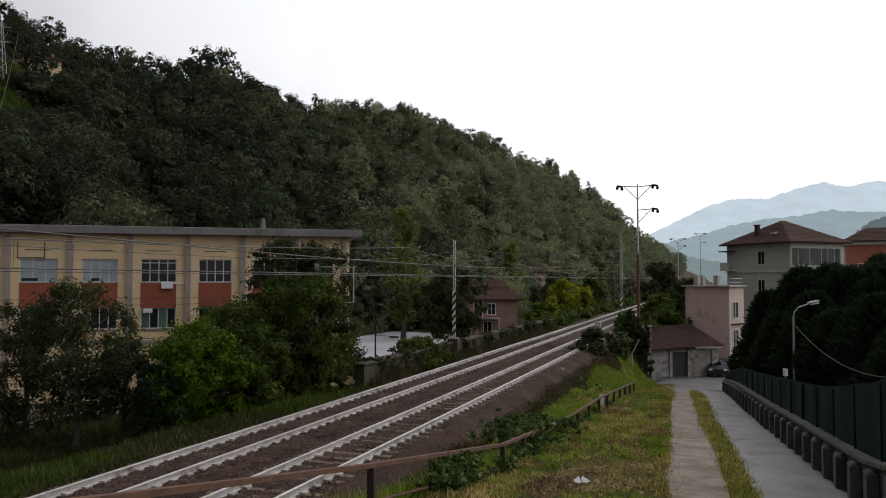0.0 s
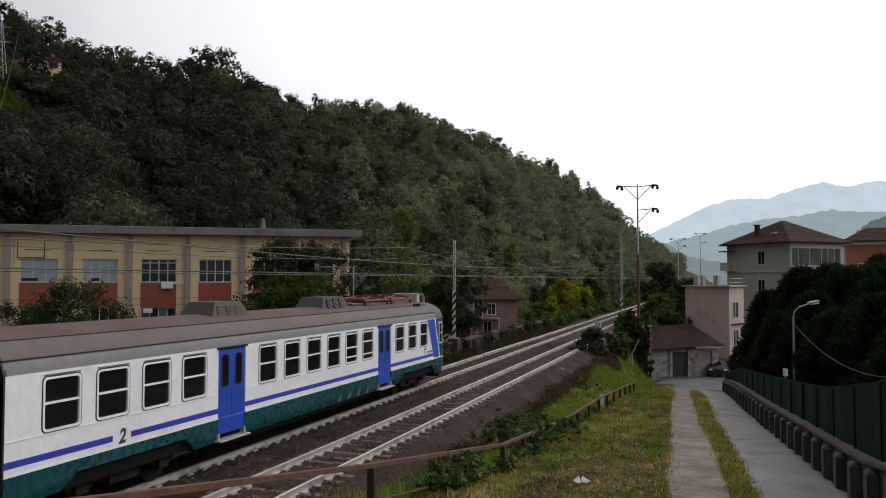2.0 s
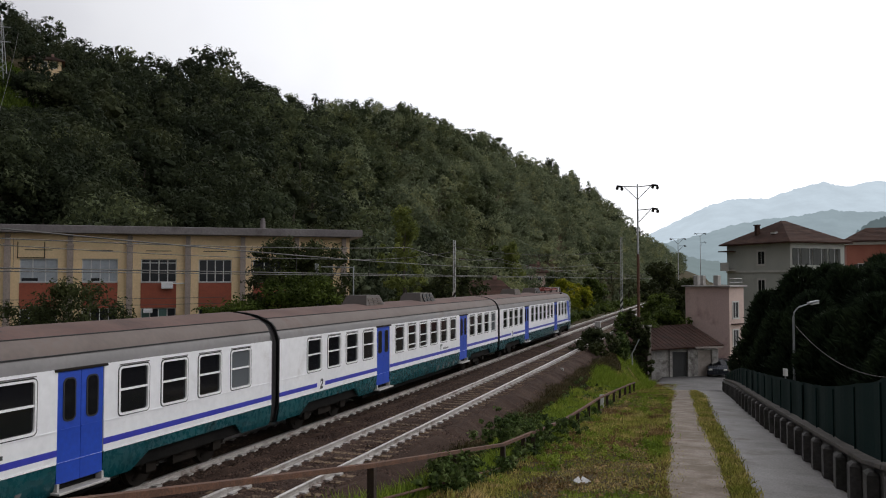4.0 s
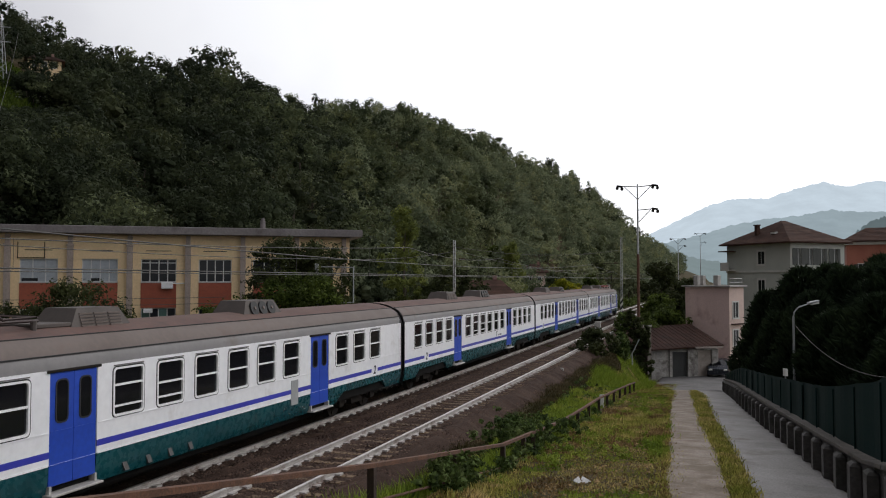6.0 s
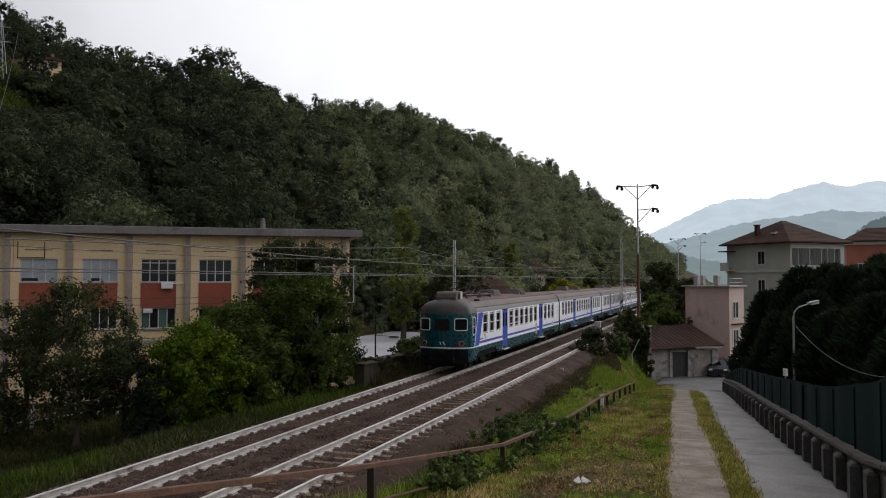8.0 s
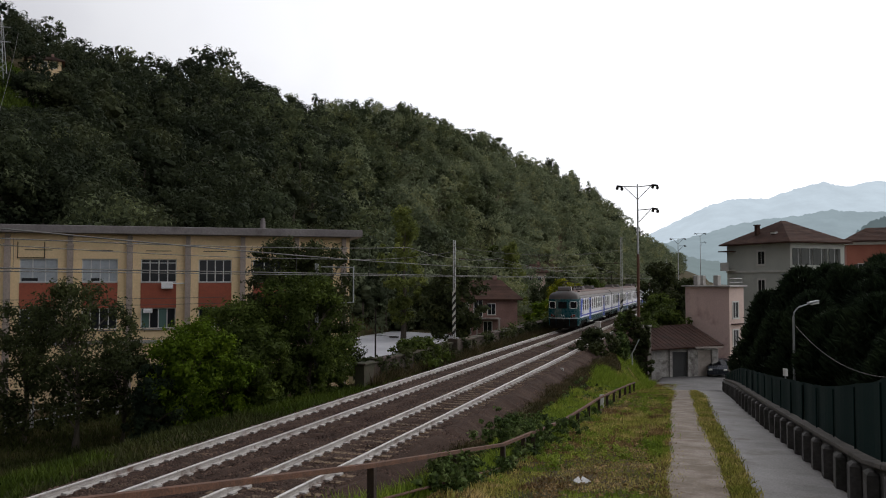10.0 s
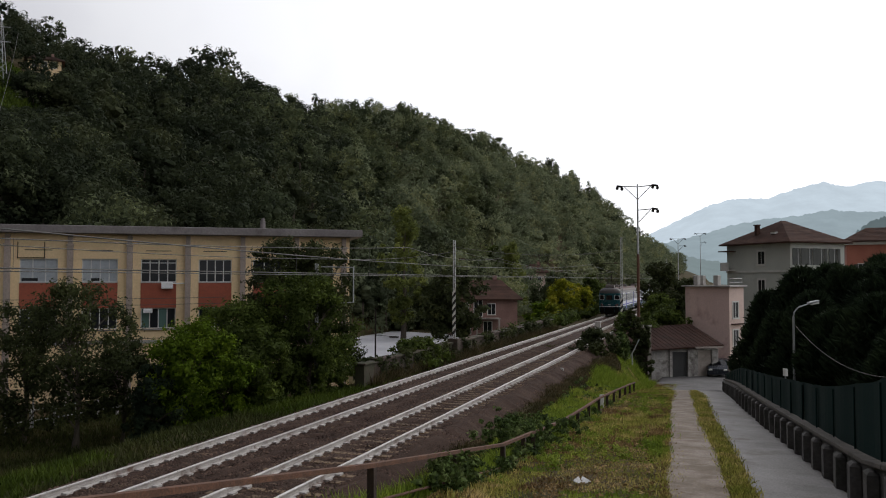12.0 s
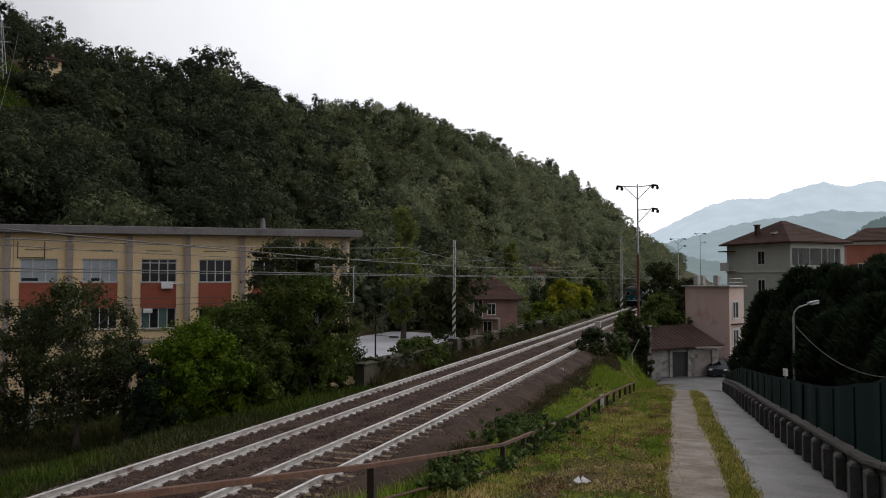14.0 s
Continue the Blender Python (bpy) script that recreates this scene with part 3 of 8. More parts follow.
def roof_box(kind):
    """Roof unit: sloped ends; 'fan' has three round fan openings on each long side, 'panel' three louvred panels."""
    b = Build()
    L, w = (1.12, 0.58) if kind == "fan" else (0.98, 0.58)
    base = [(-w, -L), (w, -L), (w, L), (-w, L)]
    top = [(-w + 0.16, -L + 0.35), (w - 0.16, -L + 0.35), (w - 0.16, L - 0.35), (-w + 0.16, L - 0.35)]
    b.add([(x, y, 3.60) for x, y in base] + [(x, y, 4.10) for x, y in top], [(0, 1, 5, 4), (1, 2, 6, 5), (2, 3, 7, 6), (3, 0, 4, 7), (4, 5, 6, 7)])
    for s in (-1, 1):
        for k in (-1, 0, 1):
            if kind == "fan":
                y = k * 0.47
                c = Vector((s * (w - 0.07), y, 3.87))
                nrm = Vector((s * 0.95, 0, 0.3)).normalized()
                b.tube([c - nrm * 0.04, c + nrm * 0.035], 0.21, 16, mi=1)
                b.tube([c + nrm * 0.03, c + nrm * 0.06], 0.05, 8, mi=2)
            else:
                y = k * 0.43
                for q in range(5):
                    z = 3.70 + q * 0.065
                    x = s * (w - 0.16 * (z - 3.6) / 0.5 + 0.012)
                    b.box(x - 0.012, x + 0.012, y - 0.185, y + 0.185, z, z + 0.035, mi=2)
    return b.mesh("roof_unit", [M["unit_grey"], M["black_rubber"], M["roof_grey"]])


ROOF_FAN, ROOF_PANEL = roof_box("fan"), roof_box("panel")


def pantograph_build(raised):
    b = Build()
    for s in (-0.55, 0.55):
        b.tube([(s, -1.2, 3.95), (s, 1.2, 3.95)], 0.035, 6)
        for y in (-1.1, 1.1):
            b.tube([(s, y, 3.68), (s, y, 3.95)], 0.06, 8, mi=1)
    for y in (-1.2, 0, 1.2):
        b.tube([(-0.55, y, 3.95), (0.55, y, 3.95)], 0.035, 6)
    top = 4.62 if raised else 4.12
    knee = (1.25 if not raised else 0.95)
    zk = 4.02 if not raised else 4.30
    for s in (-0.5, 0.5):
        b.tube([(s, -0.25, 3.98), (s * 0.9, knee, zk), (s * 0.55, 0.0, top)], 0.028, 6)
        b.tube([(s, 0.25, 3.98), (s * 0.9, -knee, zk), (s * 0.55, 0.0, top)], 0.028, 6)
    b.tube([(-0.5, knee, zk), (0.5, knee, zk)], 0.02, 6)
    b.tube([(-0.5, -knee, zk), (0.5, -knee, zk)], 0.02, 6)
    for y in (-0.12, 0.12):
        b.tube([(-0.85, y, top - 0.12), (-0.6, y, top), (0.6, y, top), (0.85, y, top - 0.12)], 0.025, 6)
    b.box(-0.3, 0.3, -0.5, -0.2, 3.85, 4.0, bevel=0.02)
    return b


def bars(b, y0, z0, widths, h, gap, x, mi=0, lean=0.0):
    y = y0
    for w in widths:
        b.add([(x, y, z0), (x, y + w, z0), (x, y + w + lean, z0 + h), (x, y + lean, z0 + h)], [(0, 1, 2, 3)], mi)
        y += w + gap


def text_mesh(word, size, mat):
    cu = bpy.data.curves.new("writing", "FONT")
    cu.body, cu.size, cu.extrude, cu.align_x = word, size, 0.002, "CENTER"
    cu.offset, cu.shear = 0.014, 0.2
    ob = bpy.data.objects.new("writing", cu)
    scene.collection.objects.link(ob)
    dg = bpy.context.evaluated_depsgraph_get()
    me = bpy.data.meshes.new_from_object(ob.evaluated_get(dg))
    bpy.data.objects.remove(ob)
    me.materials.clear()
    me.materials.append(mat)
    return me


TWO = text_mesh("2", 0.42, M["print_dark"])


def make_car(cab, raised=False, inner=4, label="", shift=(0.0, 0.0, 0.0), far_door=17.68, mid=1.375, far_windows=19.28):
    """A railcar centred on its origin, cab (if any) towards +y; the rail tops are z = 0."""
    car = thing("railcar", label, "railcar", group="cars of the train")
    front = HALF if not cab else 10.95
    sa, sb, sc = shift
    doors = [12.5 - 7.48, 12.5 - far_door] if cab else [12.5 - 7.45 + sa, -12.5 + 7.45 + sc]
    wins = []
    if cab:
        wins += [12.5 - c for c in (3.14, 4.52, 5.91)] + [12.5 - 9.03 - mid * k for k in range(6)]
        wins += [12.5 - far_windows - 1.39 * k for k in range(inner)]
    else:
        wins += [12.5 - 5.92 + 1.38 * k + sa for k in range(4)] + [-12.5 + 6.05 - 1.38 * k + sc for k in range(4)]
        wins += [1.376 * (k - 2.5) + sb for k in range(6)]
    hole_w = [(c - 0.47, c + 0.47, WIN_Z0 - 0.02, WIN_Z1 + 0.02) for c in wins]
    hole_d = [(c - 0.62, c + 0.62, 0.74, 2.94) for c in doors]
    # sides
    for s in (1, -1):
        b = Build()
        side_holes(b, -HALF, front, Z_TEAL, Z_WHITE, hole_w + hole_d, s * SX)
        b.add([(s * SX, -HALF, Z_WHITE), (s * SX, front, Z_WHITE), (s * 1.40, front, Z_WHITE), (s * 1.40, -HALF, Z_WHITE)], [(0, 1, 2, 3)])
        part("side_wall", b, M["paint_white"], car, "dirty white painted side wall")
        for ya, yb in ((-HALF, doors[1] - 0.66), (doors[1] + 0.66, doors[0] - 0.66), (doors[0] + 0.66, 12.5 - 2.45 if cab else front)):
            b = Build()
            b.box(min(s * SX, s * (SX + 0.012)), max(s * SX, s * (SX + 0.012)), ya, yb, 1.795, 1.818)
            part("belt", b, M["paint_white"], car)
        for y in wins:
            part("drip_rail", DRIP, None, car, m=Matrix.Translation((s * SX, y, 2.915)))
        x0, x1 = sorted((s * (SX - 0.005), s * (SX + 0.010)))
        for ya, yb in ((-HALF, doors[1] - 0.64), (doors[1] + 0.64, doors[0] - 0.64), (doors[0] + 0.64, front)):
            b = Build()
            b.box(x0, x1, ya, yb, Z_TEAL - 0.012, Z_TEAL + 0.018)
            part("waist_bead", b, M["chrome"], car, "bright metal bead above the skirt")
        if raised:
            b = Build()
            b.box(min(s * (SX - 0.02), s * (SX + 0.014)), max(s * (SX - 0.02), s * (SX + 0.014)), doors[1] + 1.42, doors[1] + 1.84, 0.98, 1.72, bevel=0.01)
            part("hatch", b, M["galvan"], car, "grey metal service hatch")
        # blue stripe, broken at the doors and at the class number
        b = Build()
        x0, x1 = sorted((s * (SX - 0.01), s * (SX + 0.004)))
        y_end = front if not cab else 12.5 - 1.98
        num = -HALF + (3.0 if cab and not raised else 2.6)
        for ya, yb in ((-HALF, num - 0.28), (num + 0.28, doors[1] - 0.62), (doors[1] + 0.62, doors[0] - 0.62), (doors[0] + 0.62, y_end)):
            b = Build()
            b.box(x0, x1, ya, yb, 1.33, 1.455)
            part("stripe", b, M["stripe_blue"], car, "blue painted line along the side")
        me = part("class_number", TWO, None, car, "dark class number two", m=Matrix.Translation((s * (SX + 0.004), num, 1.26)) @ Euler((radians(90), 0, radians(90 * s))).to_matrix().to_4x4())
        # skirt with cut-outs at the bogies
        b = Build()
        ys, bots = [], []
        pts = [(-HALF, 0.62), (-10.9, 0.62), (-10.5, 0.93), (-7.1, 0.93), (-6.6, 0.58), (6.6, 0.58), (7.1, 0.93), (10.5, 0.93), (10.9, 0.62), (front, 0.62)]
        cuts = sorted({p[0] for p in pts} | {h[0] for h in hole_d} | {h[1] for h in hole_d})
        at = lambda y: float(np.interp(y, [p[0] for p in pts], [p[1] for p in pts]))
        prof_x = lambda z: s * float(np.interp(z, [0.5, 0.62, 0.8, 1.0, 1.19], [1.30, 1.35, 1.40, 1.425, 1.43]))
        for ya, yb in zip(cuts[:-1], cuts[1:]):
            if any(h[0] < (ya + yb) / 2 < h[1] for h in hole_d):
                continue
            rows = []
            for y in (ya, yb):
                zb = at(y)
                rows.append([(prof_x(zb) - s * 0.12, y, zb)] + [(prof_x(zb + (Z_TEAL - zb) * k / 4), y, zb + (Z_TEAL - zb) * k / 4) for k in range(5)])
            n = len(rows[0])
            b.add(rows[0] + rows[1], [(i, i + 1, n + i + 1, n + i) for i in range(n - 1)])
        part("skirt", b, M["paint_teal"], car, "teal lower skirt with road grime")
        # silver shoulder and gutter
        b = Build()
        strip(b, [(1.40, Z_WHITE), (1.385, 3.1), (1.345, 3.22), (1.33, Z_GUT)], -HALF, front, s)
        part("shoulder", b, M["silver"], car, "silver-grey roof shoulder", True)
        b = Build()
        x0, x1 = sorted((s * 1.31, s * 1.365))
        b.box(x0, x1, -HALF, front, Z_GUT - 0.012, Z_GUT + 0.012)
        x0, x1 = sorted((s * 0.965, s * 0.995))
        b.box(x0, x1, -HALF, front, 3.572, 3.597)
        part("gutter", b, M["black_rubber"], car, "thin dark rain gutter")
        # windows
        for i, c in enumerate(wins):
            m = Matrix.Translation((s * SX, c, (WIN_Z0 + WIN_Z1) / 2)) @ (Matrix.Identity(4) if s > 0 else Matrix.Rotation(math.pi, 4, "Z"))
            wd = part("window", WIN[0], None, car, m=m)
            q = (i * 7 + (3 if cab else 5)) % 11
            part("pane", WIN[2] if q == 4 and not cab else WIN[1], None, wd)
            part("bar", WIN[3], None, wd, m=Matrix.Translation((0, 0, 0.02 if q != 2 else 0.14)))
            if q in (2, 9):
                part("bar", WIN[4], None, wd, m=Matrix.Translation((0, 0, -0.30 if q != 6 else -0.36)))
        for c in doors:
            for k in (-0.305, 0.305):
                m = Matrix.Translation((s * SX, c + k, 0)) @ (Matrix.Identity(4) if s > 0 else Matrix.Rotation(math.pi, 4, "Z"))
                dr = part("door_leaf", DOOR[0], None, car, "blue painted folding door leaf", m=m)
                part("door_window", DOOR[1], None, dr)
            m = Matrix.Translation((s * SX, c, 0)) @ (Matrix.Identity(4) if s > 0 else Matrix.Rotation(math.pi, 4, "Z"))
            part("step", DOOR[2], None, car, "worn grey metal step", m=m)
            part("lintel", DOOR[3], None, car, m=m)
        # lettering reduced to plain bars and a slanted mark
        b = Build()
        x = s * (SX + 0.004)
        y0 = 12.5 - 2.75 if cab else 2.4
        d = -1 if s > 0 else 1
        bars(b, y0 - 0.3, 1.50, [0.05], 0.30, 0, x, 1, 0.06)
        bars(b, y0 - 0.42, 1.50, [0.05], 0.30, 0, x, 0, 0.06)
        bars(b, y0 - 0.38, 1.70, [0.30], 0.05, 0, x, 0, 0.02)
        bars(b, y0 + 0.05, 1.52, [0.06] * 9, 0.08, 0.025, x, 0)
        part("mark", b, [M["print_dark"], M["print_green"]], car, "small dark lettering and slanted mark")
    # dull vent plates low on the skirt
    for s in (1, -1):
        for k in range(4):
            y = doors[0] - 1.5 - 0.75 * k
            b = Build()
            x0, x1 = sorted((s * 1.36, s * 1.40))
            b.add([(s * 1.398, y - 0.16, 0.64), (s * 1.398, y - 0.02, 0.64), (s * 1.412, y + 0.10, 0.83), (s * 1.412, y - 0.04, 0.83), (s * 1.33, y - 0.16, 0.64), (s * 1.33, y - 0.02, 0.64), (s * 1.33, y + 0.10, 0.83), (s * 1.33, y - 0.04, 0.83)],
                  [(0, 1, 2, 3), (0, 1, 5, 4), (1, 2, 6, 5), (2, 3, 7, 6), (3, 0, 4, 7)])
            part("vent", b, M["silver"], car)
    # roof
    b = Build()
    full = roof_profile()
    for s in (1, -1):
        strip(b, full[:4], -HALF, front, s, 0)
        strip(b, full[3:], -HALF, front, s, 1)
    part("roof", b, [M["roof_grey"], M["roof_dust"]], car, "dusty rust-brown curved roof", True)
    # floor, inner box and end walls
    b = Build()
    b.box(-1.30, 1.30, -HALF + 0.05, front, 0.62, 0.9)
    b.box(-1.2, 1.2, -6.0, 6.0, 0.38, 0.62, bevel=0.05)
    b.box(-1.0, 1.0, -4.2, -1.2, 0.28, 0.5, bevel=0.05)
    b.box(-1.0, 1.0, 0.8, 3.9, 0.28, 0.5, bevel=0.05)
    part("underframe", b, M["blue_dark"], car, "black underframe with equipment boxes")
    b = Build()
    b.box(-0.05, 0.05, -HALF + 0.1, front - 0.1, 0.92, 3.2)
    for yy in wins:
        for sx2 in (-0.75, 0.75):
            b.box(sx2 - 0.45, sx2 + 0.45, yy - 0.66, yy - 0.56, 0.92, 2.05, bevel=0.04)
    part("interior", b, M["inside"], car, "dark interior with seat backs")
    ends = [-HALF] + ([] if cab else [HALF])
    for y in ends:
        b = Build()
        out = [(1.30, 0.62), (1.43, 1.19), (1.43, 2.98), (1.33, 3.25), (1.17, 3.47), (0.7, 3.68), (0, 3.78), (-0.7, 3.68), (-1.17, 3.47), (-1.33, 3.25), (-1.43, 2.98), (-1.43, 1.19), (-1.30, 0.62)]
        sg = 1 if y > 0 else -1
        ring(b, [(x * 0.999, z) for x, z in out], [(x * 0.93, 0.95 + (z - 0.95) * 0.97) for x, z in out], y - 0.04, y + 0.04, "y", 1)
        plate(b, [(x * 0.93, 0.95 + (z - 0.95) * 0.97) for x, z in out], y - 0.03, y + 0.01, "y")
        plate(b, rounded(-0.75, 0.75, 0.85, 3.1, 0.15), min(y, y + sg * 0.22), max(y, y + sg * 0.22), "y", 2)
        part("end_wall", b, [M["silver"], M["black_rubber"], M["black_rubber"]], car, "grey end wall with gangway bellows")
    # bogies
    for y in (-8.8, 8.8):
        bg = part("bogie", BOGIE, None, car, "dark bogie frame", m=pose(0, y, 0))
        for k in (-1.28, 1.28):
            WHEEL_PARTS.append((part("wheelset", WHEELS, None, bg, "dark steel wheelset", m=pose(0, k, 0.46)), k))
    # roof units
    if cab:
        fan_at, louvre_at = (15.9, 9.2) if raised else (9.85, 16.4)
        for mesh, y, nm in ((ROOF_FAN, 12.5 - fan_at, "fan_unit"), (ROOF_PANEL, 12.5 - louvre_at, "louvre_unit")):
            part(nm, mesh, None, car, "grey sloped roof unit", m=pose(0, y, 0))
        col = M["panto_dark"] if raised else M["panto_red"]
        part("pantograph", pantograph_build(False), [col, M["unit_grey"]], car, "folded pantograph", m=pose(0, 12.5 - 6.2, -0.06))
        part("pantograph", pantograph_build(raised), [col, M["unit_grey"]], car, "raised dark pantograph" if raised else "folded red pantograph", m=pose(0, 12.5 - 3.6, -0.06))
        b = Build()
        b.extrude([(12.5 - 1.65, 3.6), (12.5 - 1.65, 4.08), (12.5 - 0.85, 4.10), (12.5 - 0.68, 4.0), (12.5 - 0.58, 3.8), (12.5 - 0.58, 3.55)], -0.55, 0.55, "x")
        b.box(-0.565, 0.565, 12.5 - 1.72, 12.5 - 1.63, 3.6, 4.10, mi=2, bevel=0.02)
        for s in (1, -1):
            b.box(min(s * 0.54, s * 0.562), max(s * 0.54, s * 0.562), 12.5 - 1.62, 12.5 - 1.38, 3.62, 4.06, mi=2, bevel=0.008)
            b.box(min(s * 0.545, s * 0.566), max(s * 0.545, s * 0.566), 12.5 - 1.30, 12.5 - 0.96, 3.68, 4.0, mi=1, bevel=0.008)
        part("roof_box", b, [M["unit_grey"], M["steel_dark"], M["step_grey"]], car, "grey box on the cab roof")
        for s in (1, -1):
            for k in range(3):
                b = Build()
                b.tube([(s * 1.0, 12.5 - 2.6 - 0.32 * k, 3.54), (s * 1.0, 12.5 - 2.6 - 0.32 * k, 3.66)], 0.06, 8)
                part("roof_vent", b, M["steel_dark"], car)
        b = Build()
        b.box(-0.5, 0.5, 12.5 - 8.35, 12.5 - 7.35, 3.72, 3.815, bevel=0.02)
        part("roof_plate", b, M["unit_grey"], car)
        make_cab(car)
    else:
        for mesh, y, nm in ((ROOF_FAN, -12.5 + 15.4, "fan_unit"), (ROOF_PANEL, -12.5 + 9.2, "louvre_unit")):
            part(nm, mesh, None, car, "grey sloped roof unit", m=pose(0, y, 0))
    return car


def make_cab(car):
    """The driving end between y = 10.95 and the face at 12.45."""
    secs = [(10.95, 1.0, 0.0), (11.84, 1.0, 0.04), (12.04, 0.975, 0.10), (12.16, 0.915, 0.16), (12.50, 0.43, 0.36)]
    low = [(1.33, 0.50), (1.41, 0.8), (1.43, 1.12), (1.43, 1.19)]
    mid = [(1.43, 1.19), (1.43, 1.245)]
    body = [(1.43, 1.245), (1.43, 2.0), (1.425, 2.6), (1.40, 2.98)]
    roof = [(1.40, 2.98), (1.345, 3.22), (1.29, 3.34), (1.17, 3.47), (0.98, 3.58), (0.70, 3.68), (0.36, 3.745), (0, 3.78)]

    def loft(prof, mat, nm, lab, start=0):
        b = Build()
        for s in (1, -1):
            rows = []
            for y, k, dz in secs[start:]:
                rows.append([(s * x * k, y, z - dz * max(0, (z - 2.9) / 0.9)) for x, z in prof])
            n = len(prof)
            for r0, r1 in zip(rows[:-1], rows[1:]):
                b.add(r0 + r1, [(i, i + 1, n + i + 1, n + i) for i in range(n - 1)])
        y, k, dz = secs[-1]
        last = [(x * k, z - dz * max(0, (z - 2.9) / 0.9)) for x, z in prof]
        ring_pts = [(x, y, z) for x, z in last] + [(-x, y, z) for x, z in reversed(last) if x > 1e-6]
        b.add(ring_pts, [tuple(range(len(ring_pts)))])
        part(nm, b, mat, car, lab, True)

    loft(low, M["paint_teal"], "cab_skirt", "teal cab skirt")
    loft(mid, M["paint_white"], "cab_line", "white line round the cab")
    loft(body, M["paint_teal"], "cab_body", "teal painted cab end")
    # both cab roofs take the darkened silver; the shade is in the paint
    loft(roof, M["cab_shaded"], "cab_roof", "domed silver cab roof, darkened to dark grey for shade")
    for s in (1, -1):
        # slanted blue field with its white edge, and the white triangle behind it
        b = Build()
        top0, top1, bot0, bot1 = 12.5 - 1.77, 12.5 - 2.71, 12.5 - 1.10, 12.5 - 1.88
        x = s * (SX + 0.006)
        za, zb = 1.25, 2.97
        b.add([(x, bot0, za), (x, bot1, za), (x, top1, zb), (x, top0, zb)], [(0, 1, 2, 3)], 0)
        b.add([(x, bot0 + 0.10, za), (x, bot0, za), (x, top0, zb), (x, top0 + 0.10, zb)], [(0, 1, 2, 3)], 1)
        part("livery_field", b, [M["paint_blue"], M["paint_white"]], car, "slanted blue field with a white edge")
        b = Build()
        yc = 12.5 - 0.95
        ring(b, rounded(yc - 0.22, yc + 0.22, 1.83, 2.80, 0.07), rounded(yc - 0.17, yc + 0.17, 1.88, 2.75, 0.05), s * (SX - 0.02), s * (SX + 0.014), mi=0)
        plate(b, rounded(yc - 0.175, yc + 0.175, 1.875, 2.755, 0.05), min(s * (SX - 0.01), s * (SX + 0.006)), max(s * (SX - 0.01), s * (SX + 0.006)), mi=1)
        b.box(min(s * SX, s * (SX + 0.016)), max(s * SX, s * (SX + 0.016)), yc - 0.17, yc + 0.17, 2.28, 2.31)
        part("cab_side_window", b, [M["chrome"], M["glass"]], car, "narrow chrome-framed cab side window")
        # face windows, lamps and buffers, set on the swept-back side panels
        m = Matrix.Translation((s * 0.965, 12.33, 0)) @ Matrix.Rotation(-s * radians(26.3), 4, "Z")
        b = Build()
        ring(b, rounded(-0.35, 0.35, 2.10, 2.74, 0.10), rounded(-0.315, 0.315, 2.135, 2.705, 0.08), -0.03, 0.03, "y", 0)
        plate(b, rounded(-0.32, 0.32, 2.13, 2.71, 0.08), -0.03, 0.012, "y", 1)
        part("windscreen", b, [M["chrome"], M["glass"]], car, "chrome-framed dark windscreen", m=m)
        b = Build()
        b.tube([(s * 0.02, -0.02, 1.45), (s * 0.02, 0.07, 1.45)], 0.14, 20, mi=0)
        b.tube([(s * 0.02, 0.05, 1.45), (s * 0.02, 0.085, 1.45)], 0.115, 20, mi=1)
        b.tube([(-s * 0.2, -0.02, 1.38), (-s * 0.2, 0.06, 1.38)], 0.085, 16, mi=1)
        part("headlight", b, [M["galvan"], M["lamp_red"]], car, "round red tail lamp in a pale ring", m=m)
        # no opening here: a black plate draws the recess's shade on the skirt
        b = Build()
        plate(b, rounded(-0.36, 0.33, 0.42, 1.13, 0.04), -0.03, 0.012, "y")
        part("recess", b, M["blue_dark"], car, "flat black plate painting the shade of a recess under the cab", m=m)
        b = Build()
        b.tube([(s * 0.87, 12.0, 1.0), (s * 0.87, 12.62, 1.0)], 0.10, 14)
        b.tube([(s * 0.87, 12.62, 1.0), (s * 0.87, 12.67, 1.0)], 0.20, 20)
        part("buffer", b, M["blue_dark"], car, "dark round buffer")
    b = Build()
    plate(b, rounded(-0.40, 0.40, 2.1, 2.70, 0.07), 12.48, 12.515, "y")
    part("centre_window", b, M["glass"], car, "dark centre windscreen")
    # middle plate, black for the shade round the coupler
    b = Build()
    plate(b, rounded(-0.60, 0.60, 0.42, 1.13, 0.05), 12.46, 12.512, "y")
    b.box(-0.12, 0.12, 12.48, 12.70, 0.88, 1.05, bevel=0.02)
    b.tube([(-0.3, 12.52, 0.9), (-0.32, 12.6, 0.6), (-0.3, 12.52, 0.45)], 0.03, 6)
    b.tube([(0.3, 12.52, 0.9), (0.32, 12.6, 0.6), (0.3, 12.52, 0.45)], 0.03, 6)
    part("coupler", b, M["blue_dark"], car, "flat black plate painting the coupler recess's shade, with coupler and hoses")
    b = Build()
    b.box(-1.15, 1.15, 12.0, 12.2, 0.26, 0.5, bevel=0.03)
    part("rail_guard", b, M["steel_dark"], car, "dark guard bar")
    b = Build()
    for k in (-0.16, 0.02):
        b.add([(k, 12.51, 1.38), (k + 0.06, 12.51, 1.38), (k + 0.14, 12.51, 1.54), (k + 0.08, 12.51, 1.54)], [(0, 1, 2, 3)])
    part("face_mark", b, M["paint_white"], car, "small white slanted mark")


